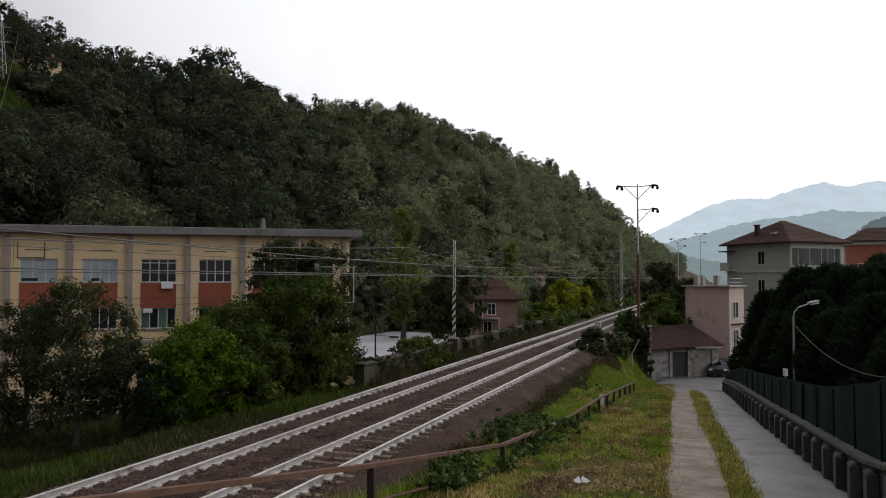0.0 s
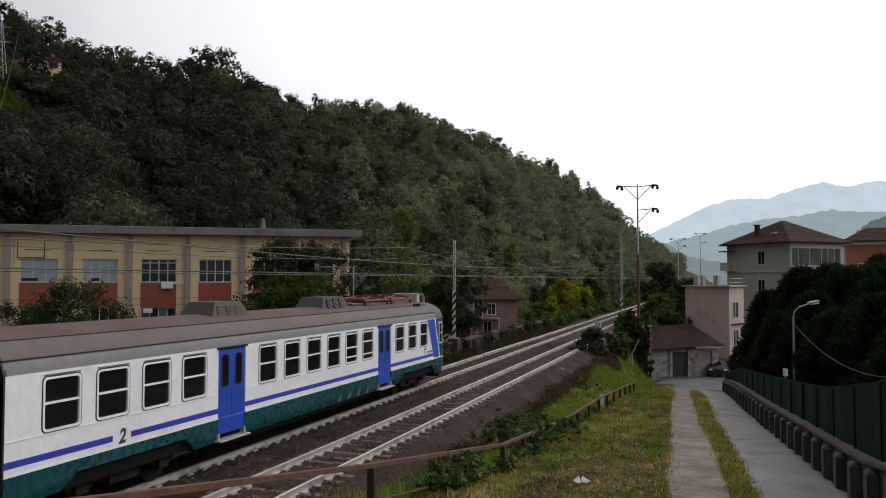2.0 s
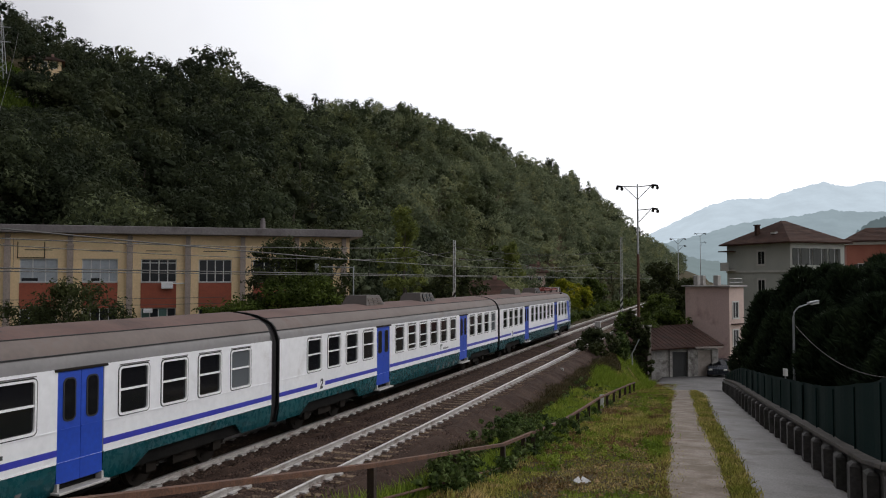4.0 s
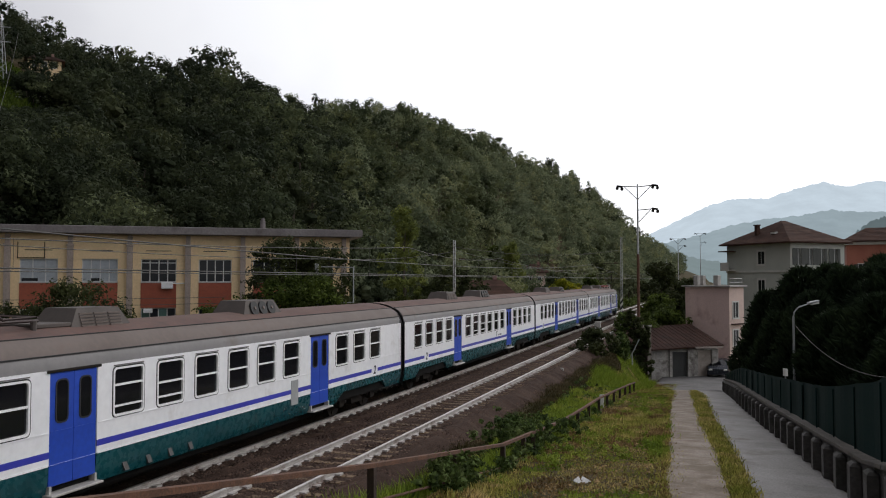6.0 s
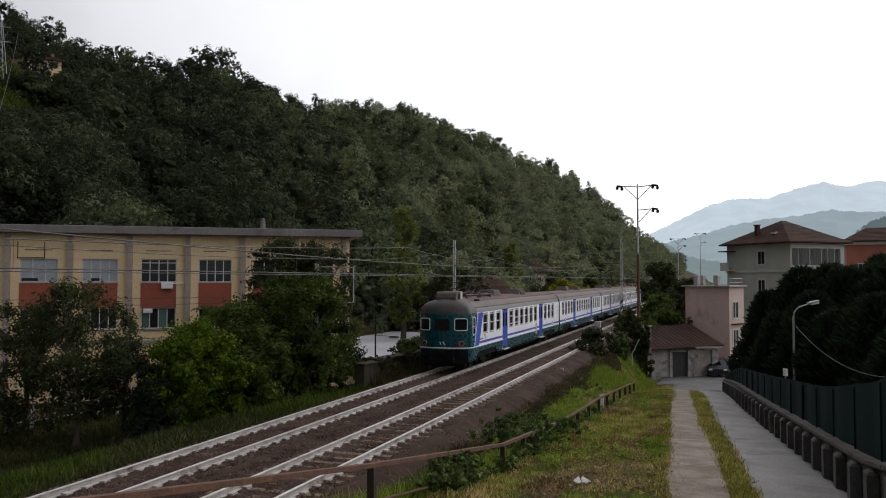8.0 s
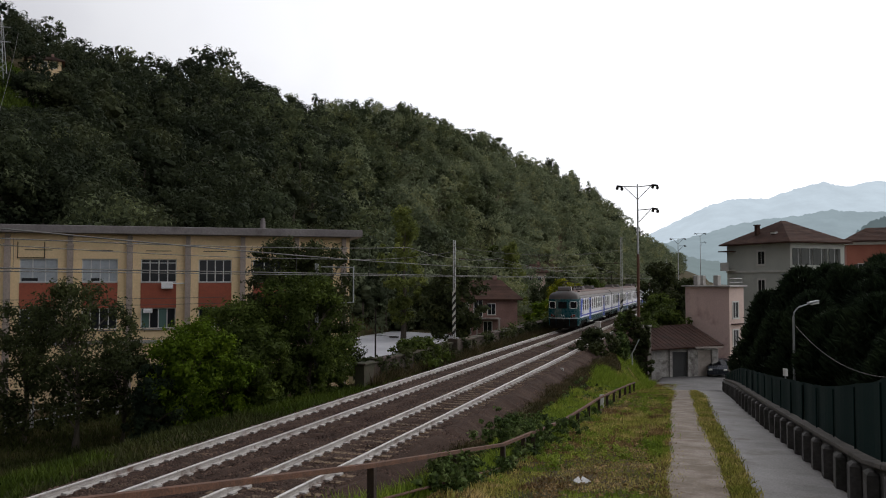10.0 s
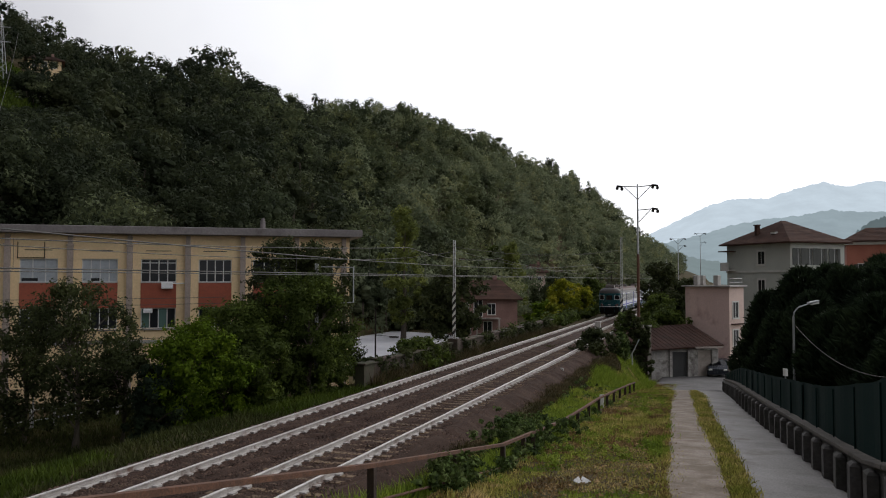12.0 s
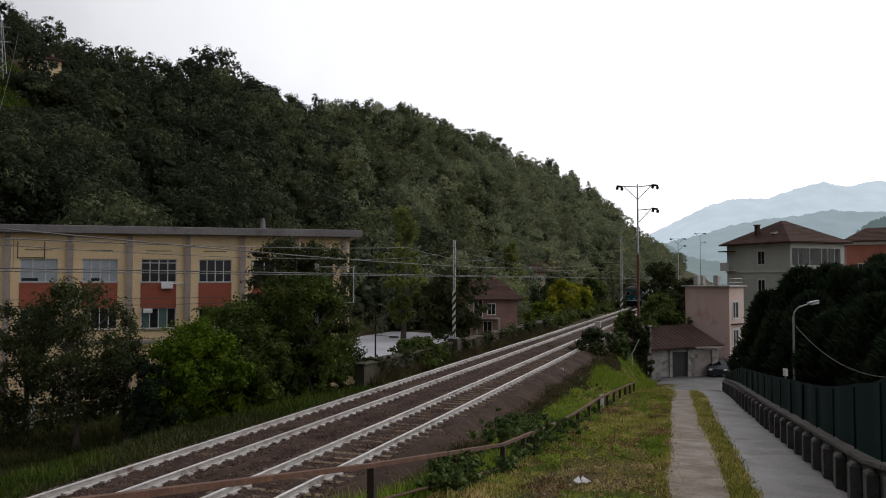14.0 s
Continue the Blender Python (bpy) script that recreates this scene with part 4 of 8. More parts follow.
CARS = [make_car(True, False, 4, "white, teal and blue driving railcar with folded red pantographs"),
        make_car(False, False, 4, "white intermediate railcar with blue doors and teal skirt", (0.57, 0.50, 0.45)),
        make_car(False, False, 4, "white intermediate railcar with blue doors and teal skirt", (0.0, 0.0, -0.12)),
        make_car(True, True, 3, "white, teal and blue trailing railcar with raised pantograph", far_door=17.85, mid=1.40, far_windows=19.45)]


def train_front(t):
    """Distance along the line of the leading end."""
    return 15.22 + 17.25 * (t - 0.8) - (0.035 * (t - 8.0) ** 2 if t > 8.0 else 0.0)


def motions():
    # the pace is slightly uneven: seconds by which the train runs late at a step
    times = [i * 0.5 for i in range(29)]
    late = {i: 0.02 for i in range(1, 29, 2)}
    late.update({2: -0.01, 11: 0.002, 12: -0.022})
    for k, car in enumerate(CARS):
        turn = 180 if k == 3 else 0
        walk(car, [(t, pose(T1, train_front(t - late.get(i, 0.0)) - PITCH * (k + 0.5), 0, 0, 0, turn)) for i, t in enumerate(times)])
    for i, (ws, off) in enumerate(WHEEL_PARTS):
        sign = 1 if i >= 12 else -1
        rows = []
        for f in range(421):
            t = f / 30
            roll = math.degrees((train_front(t) - 1.5) / 0.46) % 360
            rows.append((t, pose(0, off, 0.46, sign * roll, 0, 0)))
        walk(ws, rows)

# ---- buildings ----
M.update(
    window_frame=material("window_frame", [(0.50, 0.50, 0.50), (0.62, 0.62, 0.60)], 0.6, big=2, fine=20, grain=0.1, bump=0),
    dark_glass=glass_material("dark_glass", (0.02, 0.022, 0.025), 0.08),
    pale_blind=material("pale_blind", [(0.30, 0.33, 0.36), (0.40, 0.43, 0.46)], 0.5, big=1.2, fine=8, grain=0.1, bump=0.02),
    green_glass=glass_material("green_glass", (0.10, 0.17, 0.15), 0.12),
    roof_slab=material("roof_slab", [(0.16, 0.14, 0.14), (0.23, 0.21, 0.205)], 0.9, big=0.5, fine=9, grain=0.2, dirt=(0.10, 0.085, 0.08), dirt_scale=0.6),
    purple_door=material("purple_door", [(0.13, 0.075, 0.10), (0.17, 0.10, 0.13)], 0.7, big=1, fine=10, grain=0.15),
    plaster_pink=material("plaster_pink", [(0.64, 0.47, 0.43), (0.72, 0.54, 0.49)], 0.9, big=0.4, fine=8, grain=0.1, dirt=(0.48, 0.31, 0.28), dirt_scale=0.5),
    plaster_pale=material("plaster_pale", [(0.60, 0.46, 0.40), (0.68, 0.53, 0.46)], 0.9, big=0.4, fine=8, grain=0.1),
    plaster_grey=material("plaster_grey", [(0.46, 0.475, 0.43), (0.54, 0.55, 0.50)], 0.9, big=0.3, fine=8, grain=0.1, dirt=(0.36, 0.365, 0.33)),
    plaster_red=material("plaster_red", [(0.36, 0.13, 0.09), (0.44, 0.17, 0.12)], 0.9, big=0.4, fine=8, grain=0.12),
    brick_red=material("brick_red", [(0.22, 0.125, 0.105), (0.30, 0.175, 0.15)], 0.9, big=0.8, fine=14, grain=0.3, bump=0.4),
    tile_roof=material("tile_roof", [(0.050, 0.028, 0.021), (0.078, 0.042, 0.031)], 0.9, big=0.8, fine=12, grain=0.3, bump=0.4, spec=0.15, per="island", amount=0.2),
    pillar_beige=material("pillar_beige", [(0.29, 0.235, 0.205), (0.37, 0.305, 0.265)], 0.9, big=0.8, fine=14, grain=0.2, dirt=(0.20, 0.165, 0.14), dirt_low=0.6),
    garage_stone=material("garage_stone", [(0.26, 0.245, 0.23), (0.42, 0.40, 0.37)], 0.95, big=0.9, fine=9, grain=0.35, bump=0.5, dirt=(0.08, 0.07, 0.06), dirt_scale=0.8, dirt_low=0.5),
    rust_roof=material("rust_roof", [(0.034, 0.018, 0.014), (0.060, 0.031, 0.024)], 0.85, big=0.9, fine=9, grain=0.35, bump=0.3, spec=0.1, dirt=(0.030, 0.02, 0.017), dirt_scale=0.7, dirt_low=0.5),
    trim_white=material("trim_white", [(0.55, 0.54, 0.50), (0.65, 0.64, 0.60)], 0.8, big=1, fine=10, grain=0.1, bump=0.1),
    shutter=material("shutter", [(0.06, 0.065, 0.06), (0.09, 0.095, 0.085)], 0.7, big=1, fine=10, grain=0.15, bump=0.1),
    fence_green=material("fence_green", [(0.003, 0.014, 0.013), (0.005, 0.021, 0.019)], 0.95, spec=0.15, big=0.5, fine=60, grain=0.3, bump=0.2),
    paint_car=material("paint_car", [(0.018, 0.022, 0.03), (0.025, 0.03, 0.04)], 0.25, 0.2, big=1, fine=10, grain=0.05, bump=0),
    lamp_glass=material("lamp_glass", [(0.70, 0.70, 0.66), (0.78, 0.78, 0.74)], 0.3, big=1, fine=10, grain=0.05, bump=0),
    plastic_white=material("plastic_white", [(0.70, 0.70, 0.70), (0.80, 0.80, 0.80)], 0.5, big=4, fine=20, grain=0.1, bump=0.3),
    stripe_black=material("stripe_black", [(0.02, 0.02, 0.02), (0.03, 0.03, 0.03)], 0.6, big=2, fine=20, grain=0.1, bump=0),
)


def window_unit(parent, u0, u1, z0, z1, y, mullions=3, glass="dark_glass", transom=0.0, name="window", sill=True):
    """A framed window on a facade that faces -y; panes set back from the wall face at y."""
    w = thing_part(name, parent)
    b = Build()
    t = 0.05
    b.box(u0, u1, y - 0.02, y + 0.08, z1 - t, z1)
    b.box(u0, u1, y - 0.02, y + 0.08, z0, z0 + t)
    b.box(u0, u0 + t, y - 0.02, y + 0.08, z0 + t, z1 - t)
    b.box(u1 - t, u1, y - 0.02, y + 0.08, z0 + t, z1 - t)
    for k in range(1, mullions + 1):
        x = u0 + (u1 - u0) * k / (mullions + 1)
        b.box(x - 0.025, x + 0.025, y - 0.01, y + 0.07, z0 + t, z1 - t)
    if transom:
        zt = z1 - transom
        b.box(u0 + t, u1 - t, y - 0.015, y + 0.075, zt - 0.025, zt + 0.025)
    part("window_frame", b, M["window_frame"], w)
    for k in range(mullions + 1):
        xa, xb = u0 + (u1 - u0) * k / (mullions + 1) + 0.03, u0 + (u1 - u0) * (k + 1) / (mullions + 1) - 0.03
        p = Build()
        p.box(xa, xb, y + 0.03, y + 0.045, z0 + t, z1 - t)
        g = glass[k % len(glass)] if isinstance(glass, (list, tuple)) else glass
        part("pane", p, M[g], w)
    return w


def thing_part(name, parent):
    ob = new(name)
    ob.parent = parent
    ob.empty_display_size = 0.2
    return ob


def holed_wall(b, u0, u1, z0, z1, holes, y0, y1, mi=0):
    """A wall of thickness y0..y1 (outer face y0) with rectangular openings through it."""
    us = sorted({u0, u1, *[h[0] for h in holes], *[h[1] for h in holes]})
    zs = sorted({z0, z1, *[h[2] for h in holes], *[h[3] for h in holes]})
    for a, c in zip(us[:-1], us[1:]):
        for p, q in zip(zs[:-1], zs[1:]):
            um, zm = (a + c) / 2, (p + q) / 2
            if any(h[0] < um < h[1] and h[2] < zm < h[3] for h in holes):
                continue
            for y in (y0, y1):
                b.add([(a, y, p), (c, y, p), (c, y, q), (a, y, q)], [(0, 1, 2, 3)], mi)
    for a, c, p, q in holes:
        b.add([(a, y0, p), (c, y0, p), (c, y0, q), (a, y0, q), (a, y1, p), (c, y1, p), (c, y1, q), (a, y1, q)],
              [(0, 1, 5, 4), (1, 2, 6, 5), (2, 3, 7, 6), (3, 0, 4, 7)], mi)
    b.add([(u0, y0, z1), (u1, y0, z1), (u1, y1, z1), (u0, y1, z1)], [(0, 1, 2, 3)], mi)
    b.add([(u0, y0, z0), (u0, y1, z0), (u0, y1, z1), (u0, y0, z1)], [(0, 1, 2, 3)], mi)
    b.add([(u1, y0, z0), (u1, y1, z0), (u1, y1, z1), (u1, y0, z1)], [(0, 1, 2, 3)], mi)


def make_factory():
    ang = math.degrees(math.atan2(46.97 - 35.6, -21.86 + 38.3))
    fac = thing("factory_building", "two-storey cream factory with taupe pillars and red panels", "factory building", pose(-38.3, 35.6, 0, 0, 0, ang))
    bays = [-9.8, -6.53, -3.27, 0.02, 3.31, 6.55, 9.84, 13.05, 16.32, 19.27]
    base, top = -2.6, 7.4
    holes, wins = [], []
    for i, (a, c) in enumerate(zip(bays[:-1], bays[1:])):
        h0, h1 = a + 0.62, c - 0.66
        if i == 7:
            h1 = c + 0.05
        if i == 8:
            h0 = a + 0.05
        upper = (h0, h1, 4.57, 5.95)
        lower = (h0 + 0.02, h1 - 0.02, 1.82, 3.05)
        holes += [upper, lower]
        wins.append((i, upper, lower))
    door = (5.0, 6.2, -1.75, 0.3)
    holes.append(door)
    b = Build()
    holed_wall(b, bays[0], 19.65, base, top, holes, 0, 0.35)
    b.box(bays[0], bays[0] + 0.3, 0.35, 13.6, base, top)
    b.box(19.35, 19.65, 0.35, 13.6, base, top)
    b.box(bays[0], 19.65, 13.6, 13.9, base, top)
    b.box(bays[0], 19.65, 0.36, 13.6, 4.2, 4.4)
    part("wall", b, M["plaster_cream"], fac, "weathered cream plaster wall")
    for u in bays:
        b = Build()
        b.box(u - 0.16, u + 0.16, -0.24, -0.003, base, 6.78, bevel=0.02)
        b.box(u - 0.13, u + 0.13, -0.2, -0.003, 6.78, 7.35)
        b.box(u - 0.19, u + 0.19, -0.27, -0.003, 6.66, 6.80, bevel=0.02)
        part("pillar", b, M["pillar_beige"], fac, "taupe grey concrete facade pillar")
    for i, up, lo in wins:
        b = Build()
        b.box(up[0] + 0.003, up[1] - 0.003, -0.03, -0.004, 3.055, 4.565)
        b.box(up[0], up[1], -0.05, 0.1, 4.53, 4.575, mi=1)
        part("panel", b, [M["panel_red"], M["concrete"]], fac, "red-brown spandrel panel")
        bl = ["pale_blind", "pale_blind", "pale_blind", "pale_blind"] if i in (3, 4) else (["dark_glass", "dark_glass"])
        w = window_unit(fac, up[0], up[1], up[2], up[3], 0.10, 3 if i != 3 else 2, bl, 0.22 if i == 5 else 0.0)
        if i in (3, 4):
            p = Build()
            x0 = up[0] + 0.1 if i == 3 else up[0] + 0.5
            p.box(x0, x0 + (0.85 if i == 3 else 0.45), 0.085, 0.12, 4.65, 4.82)
            part("open_sash", p, M["dark_glass"], w)
        window_unit(fac, lo[0], lo[1], lo[2], lo[3], 0.10, 3, ["green_glass", "dark_glass"] if i in (5,) else "dark_glass")
        b = Build()
        b.box(up[0] + 0.25, up[1] - 0.3, -0.012, 0.02, 6.42, 6.47)
        part("slot", b, M["stripe_black"], fac, "narrow dark ventilation slot")
        b = Build()
        b.box(lo[0] - 0.05, lo[1] + 0.05, -0.08, 0.05, 1.72, 1.80, bevel=0.01)
        part("sill", b, M["concrete"], fac)
    b = Build()
    b.box(door[0], door[1], 0.1, 0.16, door[2], door[3])
    part("door", b, M["purple_door"], fac, "dull purple metal door")
    b = Build()
    b.box(-10.2, 20.35, -0.75, 14.3, 7.40, 7.86, bevel=0.03)
    part("roof", b, M["roof_slab"], fac, "grey concrete flat roof slab with overhang")
    b = Build()
    b.tube([(14.3, 1.0, 7.85), (14.3, 1.0, 8.45)], 0.16, 10)
    b.tube([(14.3, 1.0, 8.45), (14.3, 1.0, 8.62)], 0.10, 10)
    part("roof_vent", b, M["roof_slab"], fac)
    b = Build()
    b.box(8.35, 9.0, -0.32, -0.01, 4.18, 4.60, bevel=0.03)
    b.tube([(9.0, -0.12, 4.5), (9.9, -0.12, 4.52)], 0.035, 6)
    part("air_conditioner", b, M["plastic_white"], fac, "white outdoor air conditioner")
    b = Build()
    b.box(7.35, 7.85, -0.25, -0.01, 2.75, 3.0, bevel=0.03)
    part("air_conditioner", b, M["plastic_white"], fac, "white outdoor air conditioner")
    b = Build()
    b.tube([(0.55, -0.08, 5.95), (0.55, -0.08, 6.9)], 0.025, 6)
    b.tube([(1.95, -0.08, 5.95), (1.95, -0.08, 6.9)], 0.025, 6)
    b.tube([(0.55, -0.08, 6.0), (1.95, -0.08, 6.0)], 0.02, 6)
    part("bracket", b, M["steel_dark"], fac, "thin dark wall bracket")
    b = Build()
    b.box(-9.8, 19.6, -0.1, 0.0, 0.95, 1.15)
    part("band", b, M["concrete"], fac, "grey string course")


make_factory()


def hip_roof(b, x0, x1, y0, y1, z0, z1, inset, mi=0, along="x", over=0.5, thick=0.14):
    x0, x1, y0, y1 = x0 - over, x1 + over, y0 - over, y1 + over
    if along == "x":
        yc = (y0 + y1) / 2
        r = [(x0 + inset, yc, z1), (x1 - inset, yc, z1)]
    else:
        xc = (x0 + x1) / 2
        r = [(xc, y0 + inset, z1), (xc, y1 - inset, z1)]
    v = [(x0, y0, z0), (x1, y0, z0), (x1, y1, z0), (x0, y1, z0), *r, (x0, y0, z0 - thick), (x1, y0, z0 - thick), (x1, y1, z0 - thick), (x0, y1, z0 - thick)]
    f = [(0, 1, 5, 4), (1, 2, 5), (2, 3, 4, 5), (3, 0, 4)] if along == "x" else [(0, 1, 4), (1, 2, 5, 4), (2, 3, 5), (3, 0, 4, 5)]
    f += [(6, 7, 1, 0), (7, 8, 2, 1), (8, 9, 3, 2), (9, 6, 0, 3), (9, 8, 7, 6)]
    b.add(v, f, mi)


def roof_courses(b, x0, x1, y0, y1, z0, z1, inset, over, n, mi=0):
    """Slightly stepped tile courses on the front and end slopes of a roof that runs along x."""
    x0, x1, y0, y1 = x0 - over, x1 + over, y0 - over, y1 + over
    yc = (y0 + y1) / 2
    for k in range(n):
        t0, t1 = k / n, (k + 1) / n
        for s in (0, 1):
            ya = y0 + (yc - y0) * t0 if s == 0 else y1 + (yc - y1) * t0
            yb = y0 + (yc - y0) * t1 if s == 0 else y1 + (yc - y1) * t1
            za, zb = z0 + (z1 - z0) * t0 + 0.05, z0 + (z1 - z0) * t1 + 0.015
            b.add([(x0 + inset * t0, ya, za), (x1 - inset * t0, ya, za), (x1 - inset * t1, yb, zb), (x0 + inset * t1, yb, zb)], [(0, 1, 2, 3)], mi)
        xa, xb = x0 + inset * t0, x0 + inset * t1
        za, zb = z0 + (z1 - z0) * t0 + 0.05, z0 + (z1 - z0) * t1 + 0.015
        b.add([(xa, y0 + (yc - y0) * t0, za), (xa, y1 + (yc - y1) * t0, za), (xb, y1 + (yc - y1) * t1, zb), (xb, y0 + (yc - y0) * t1, zb)], [(0, 1, 2, 3)], mi)


def simple_window(parent, u0, u1, z0, z1, face, at, frame="trim_white", fill="dark_glass", surround=0.12, shut=False):
    """A window with raised surround on a wall face: face '-y' or '-x' or '+x', at its coordinate."""
    w = thing_part("window", parent)

    def box(b, a0, a1, d0, d1, p, q):
        if face == "-y":
            b.box(a0, a1, at + d0, at + d1, p, q)
        elif face == "-x":
            b.box(at + d0, at + d1, a0, a1, p, q)
        else:
            b.box(at - d1, at - d0, a0, a1, p, q)
    b = Build()
    s = surround
    box(b, u0 - s, u1 + s, -0.05, 0.05, z1, z1 + s)
    box(b, u0 - s, u1 + s, -0.09, 0.05, z0 - s, z0)
    box(b, u0 - s, u0, -0.05, 0.05, z0, z1)
    box(b, u1, u1 + s, -0.05, 0.05, z0, z1)
    part("window_frame", b, M[frame], w)
    p = Build()
    box(p, u0, u1, -0.012, 0.0, z0, z1)
    part("pane", p, M[fill], w)
    b = Build()
    um = (u0 + u1) / 2
    box(b, um - 0.03, um + 0.03, -0.03, -0.012, z0, z1)
    part("bar", b, M["window_frame"], w)
    if shut:
        for a0, a1 in ((u0 - 0.55, u0 - 0.03), (u1 + 0.03, u1 + 0.55)):
            b = Build()
            box(b, a0, a1, -0.11, -0.06, z0, z1)
            part("shutter", b, M["shutter"], w)
    return w


def make_pink_house():
    h = thing("pink_house", "narrow three-storey pink plastered house with flat roof", "house", pose(1.05, 78.4, 0, 0, 0, 56))
    # local: +x along the narrow front, +y away along the long blank side; the corner is the origin
    b = Build()
    b.box(0, 2.3, 0, 4.7, -4.0, 4.05)
    b2 = Build()
    part("wall", b, M["plaster_pink"], h, "dusty pink plaster wall")
    b = Build()
    b.box(-0.02, 2.32, -0.05, -0.01, -4.0, 4.05)
    part("front_wall", b, M["plaster_pale"], h, "paler pink front wall")
    b = Build()
    b.box(-0.25, 2.55, -0.3, 4.95, 4.05, 4.22, bevel=0.03)
    part("roof", b, M["concrete"], h, "thin concrete roof slab")
    for x, y, s in ((0.6, 3.8, 0.22), (0.6, 1.6, 0.24), (1.8, 4.0, 0.2)):
        c = Build()
        c.box(x - s, x + s, y - s, y + s, 4.22, 5.15, bevel=0.03)
        part("chimney", c, M["concrete"], h, "grey rendered chimney stack")
    b = Build()
    for x in (0.2, 0.85, 1.5, 2.15):
        b.tube([(x, 0.0, 4.2), (x, 0.0, 4.85)], 0.03, 6)
    for z in (4.5, 4.85):
        b.tube([(0.2, 0.0, z), (2.15, 0.0, z)], 0.03, 6)
    part("roof_rail", b, M["galvan"], h, "grey roof railing")
    for z in (2.0, -0.55):
        simple_window(h, 0.55, 1.35, z - 0.75, z + 0.65, "-y", -0.05, fill="stripe_black")
    b = Build()
    b.box(0.2, 1.9, -0.35, -0.05, 0.62, 0.72)
    part("ledge", b, M["rust_roof"], h, "small rusty ledge")


make_pink_house()


def make_garages():
    g = thing("garage_row", "low stone garages with rusty lean-to roof", "garage", pose(-5.9, 70.6, 0, 0, 0, 30))
    b = Build()
    holed_wall(b, 0, 6.9, -4.2, -1.25, [(2.55, 4.0, -3.7, -1.45), (5.0, 6.3, -3.65, -1.35)], 0, 0.3)
    b.box(0, 0.3, 0.3, 5, -4.2, -1.1)
    b.box(6.6, 6.9, 0.3, 5, -4.2, -1.1)
    b.box(2.3, 2.55, -0.12, 0.0, -4.2, -1.25)
    b.box(4.0, 4.5, -0.12, 0.0, -4.2, -1.25)
    part("wall", b, M["garage_stone"], g, "stained grey garage wall")
    # open doorway, no door leaf: a black panel stands for the shade inside
    d = Build()
    d.box(2.56, 3.99, 0.12, 0.2, -3.7, -1.46)
    part("door", d, M["stripe_black"], g, "black panel for the shade inside an open garage doorway")
    d = Build()
    d.box(5.01, 6.29, 0.15, 0.22, -3.65, -1.36)
    shut = part("door", d, M["pillar"], g, "grey shuttered garage door")
    for k in range(10):
        d = Build()
        d.box(5.03, 6.27, 0.13, 0.15, -3.6 + 0.22 * k, -3.42 + 0.22 * k)
        part("slat", d, M["pillar"], shut)
    r = Build()
    v = [(-0.5, -0.6, -1.3), (7.1, -0.6, -0.95), (7.1, 5.2, 0.55), (-0.5, 5.2, 0.15)]
    r.add(v + [(x, y, z + 0.1) for x, y, z in v], [(3, 2, 1, 0), (4, 5, 6, 7), (0, 1, 5, 4), (1, 2, 6, 5), (2, 3, 7, 6), (3, 0, 4, 7)])
    rf = part("roof", r, M["rust_roof"], g, "rusty ribbed metal roof")
    for k in range(18):
        x = -0.4 + 0.42 * k
        a, c = -1.3 + 0.35 * (x + 0.5) / 7.6, 0.15 + 0.4 * (x + 0.5) / 7.6
        r = Build()
        r.tube([(x, -0.6, a + 0.11), (x, 5.2, c + 0.11)], 0.035, 6)
        part("rib", r, M["rust_roof"], rf)
    b = Build()
    b.box(4.4, 7.0, -0.7, -0.55, -1.12, -0.98)
    part("fascia", b, M["pillar"], g, "weathered fascia board")


make_garages()


def make_grey_house():
    h = thing("grey_house", "grey-green plastered house with brown hipped tile roof", "house", pose(9.2, 114.5, 0, 0, 0, 40))
    # corner towards the viewer at the origin; the blank side runs along -x... built as +x and +y faces
    x0, x1, y0, y1 = 0.0, 9.4, 0.0, 12.0
    b = Build()
    b.box(x0, x1, y0, y1, -4.5, 9.7)
    part("wall", b, M["plaster_grey"], h, "grey-green plaster wall")
    b = Build()
    hip_roof(b, x0, x1, y0, y1, 9.75, 13.0, 5.2, along="x", over=0.8)
    rf = part("roof", b, M["tile_roof"], h, "dark brown tiled hip roof")
    b = Build()
    roof_courses(b, x0, x1, y0, y1, 9.75, 13.0, 5.2, 0.8, 16)
    tagged(part("tile_course", b, M["tile_roof"], rf), kind="stuff")
    c = Build()
    c.box(1.0, 1.5, 7.0, 7.5, 10.5, 12.3, bevel=0.03)
    c.box(0.9, 1.6, 6.9, 7.6, 12.3, 12.45)
    part("chimney", c, M["tile_roof"], rf)
    c = Build()
    c.box(0.9, 1.9, 3.6, 4.4, 11.0, 11.25)
    part("skylight", c, M["trim_white"], rf)
    b = Build()
    b.box(-0.1, 9.5, -0.1, 12.1, 5.75, 6.0)
    part("band", b, M["trim_white"], h, "pale string course")
    simple_window(h, 4.6, 5.8, 6.9, 8.6, "-x", x0, surround=0.25)
    simple_window(h, 4.6, 5.8, 3.0, 4.7, "-x", x0, surround=0.25)
    for u in (1.3, 3.3, 5.3, 7.6):
        simple_window(h, u - 0.45, u + 0.45, 6.7, 8.9, "-y", y0, fill="shutter", surround=0.08, shut=True)
    b = Build()
    b.box(-1.3, 0.0, 10.3, 11.9, 6.0, 6.2)
    b.box(-1.3, -1.2, 10.3, 11.9, 6.2, 7.2)
    b.box(-1.3, 0.0, 11.8, 11.9, 6.2, 7.2)
    part("balcony", b, M["trim_white"], h, "small side balcony")
    b = Build()
    b.box(-1.5, 0.0, 10.1, 12.1, 8.7, 8.85)
    part("canopy", b, M["tile_roof"], h)


make_grey_house()


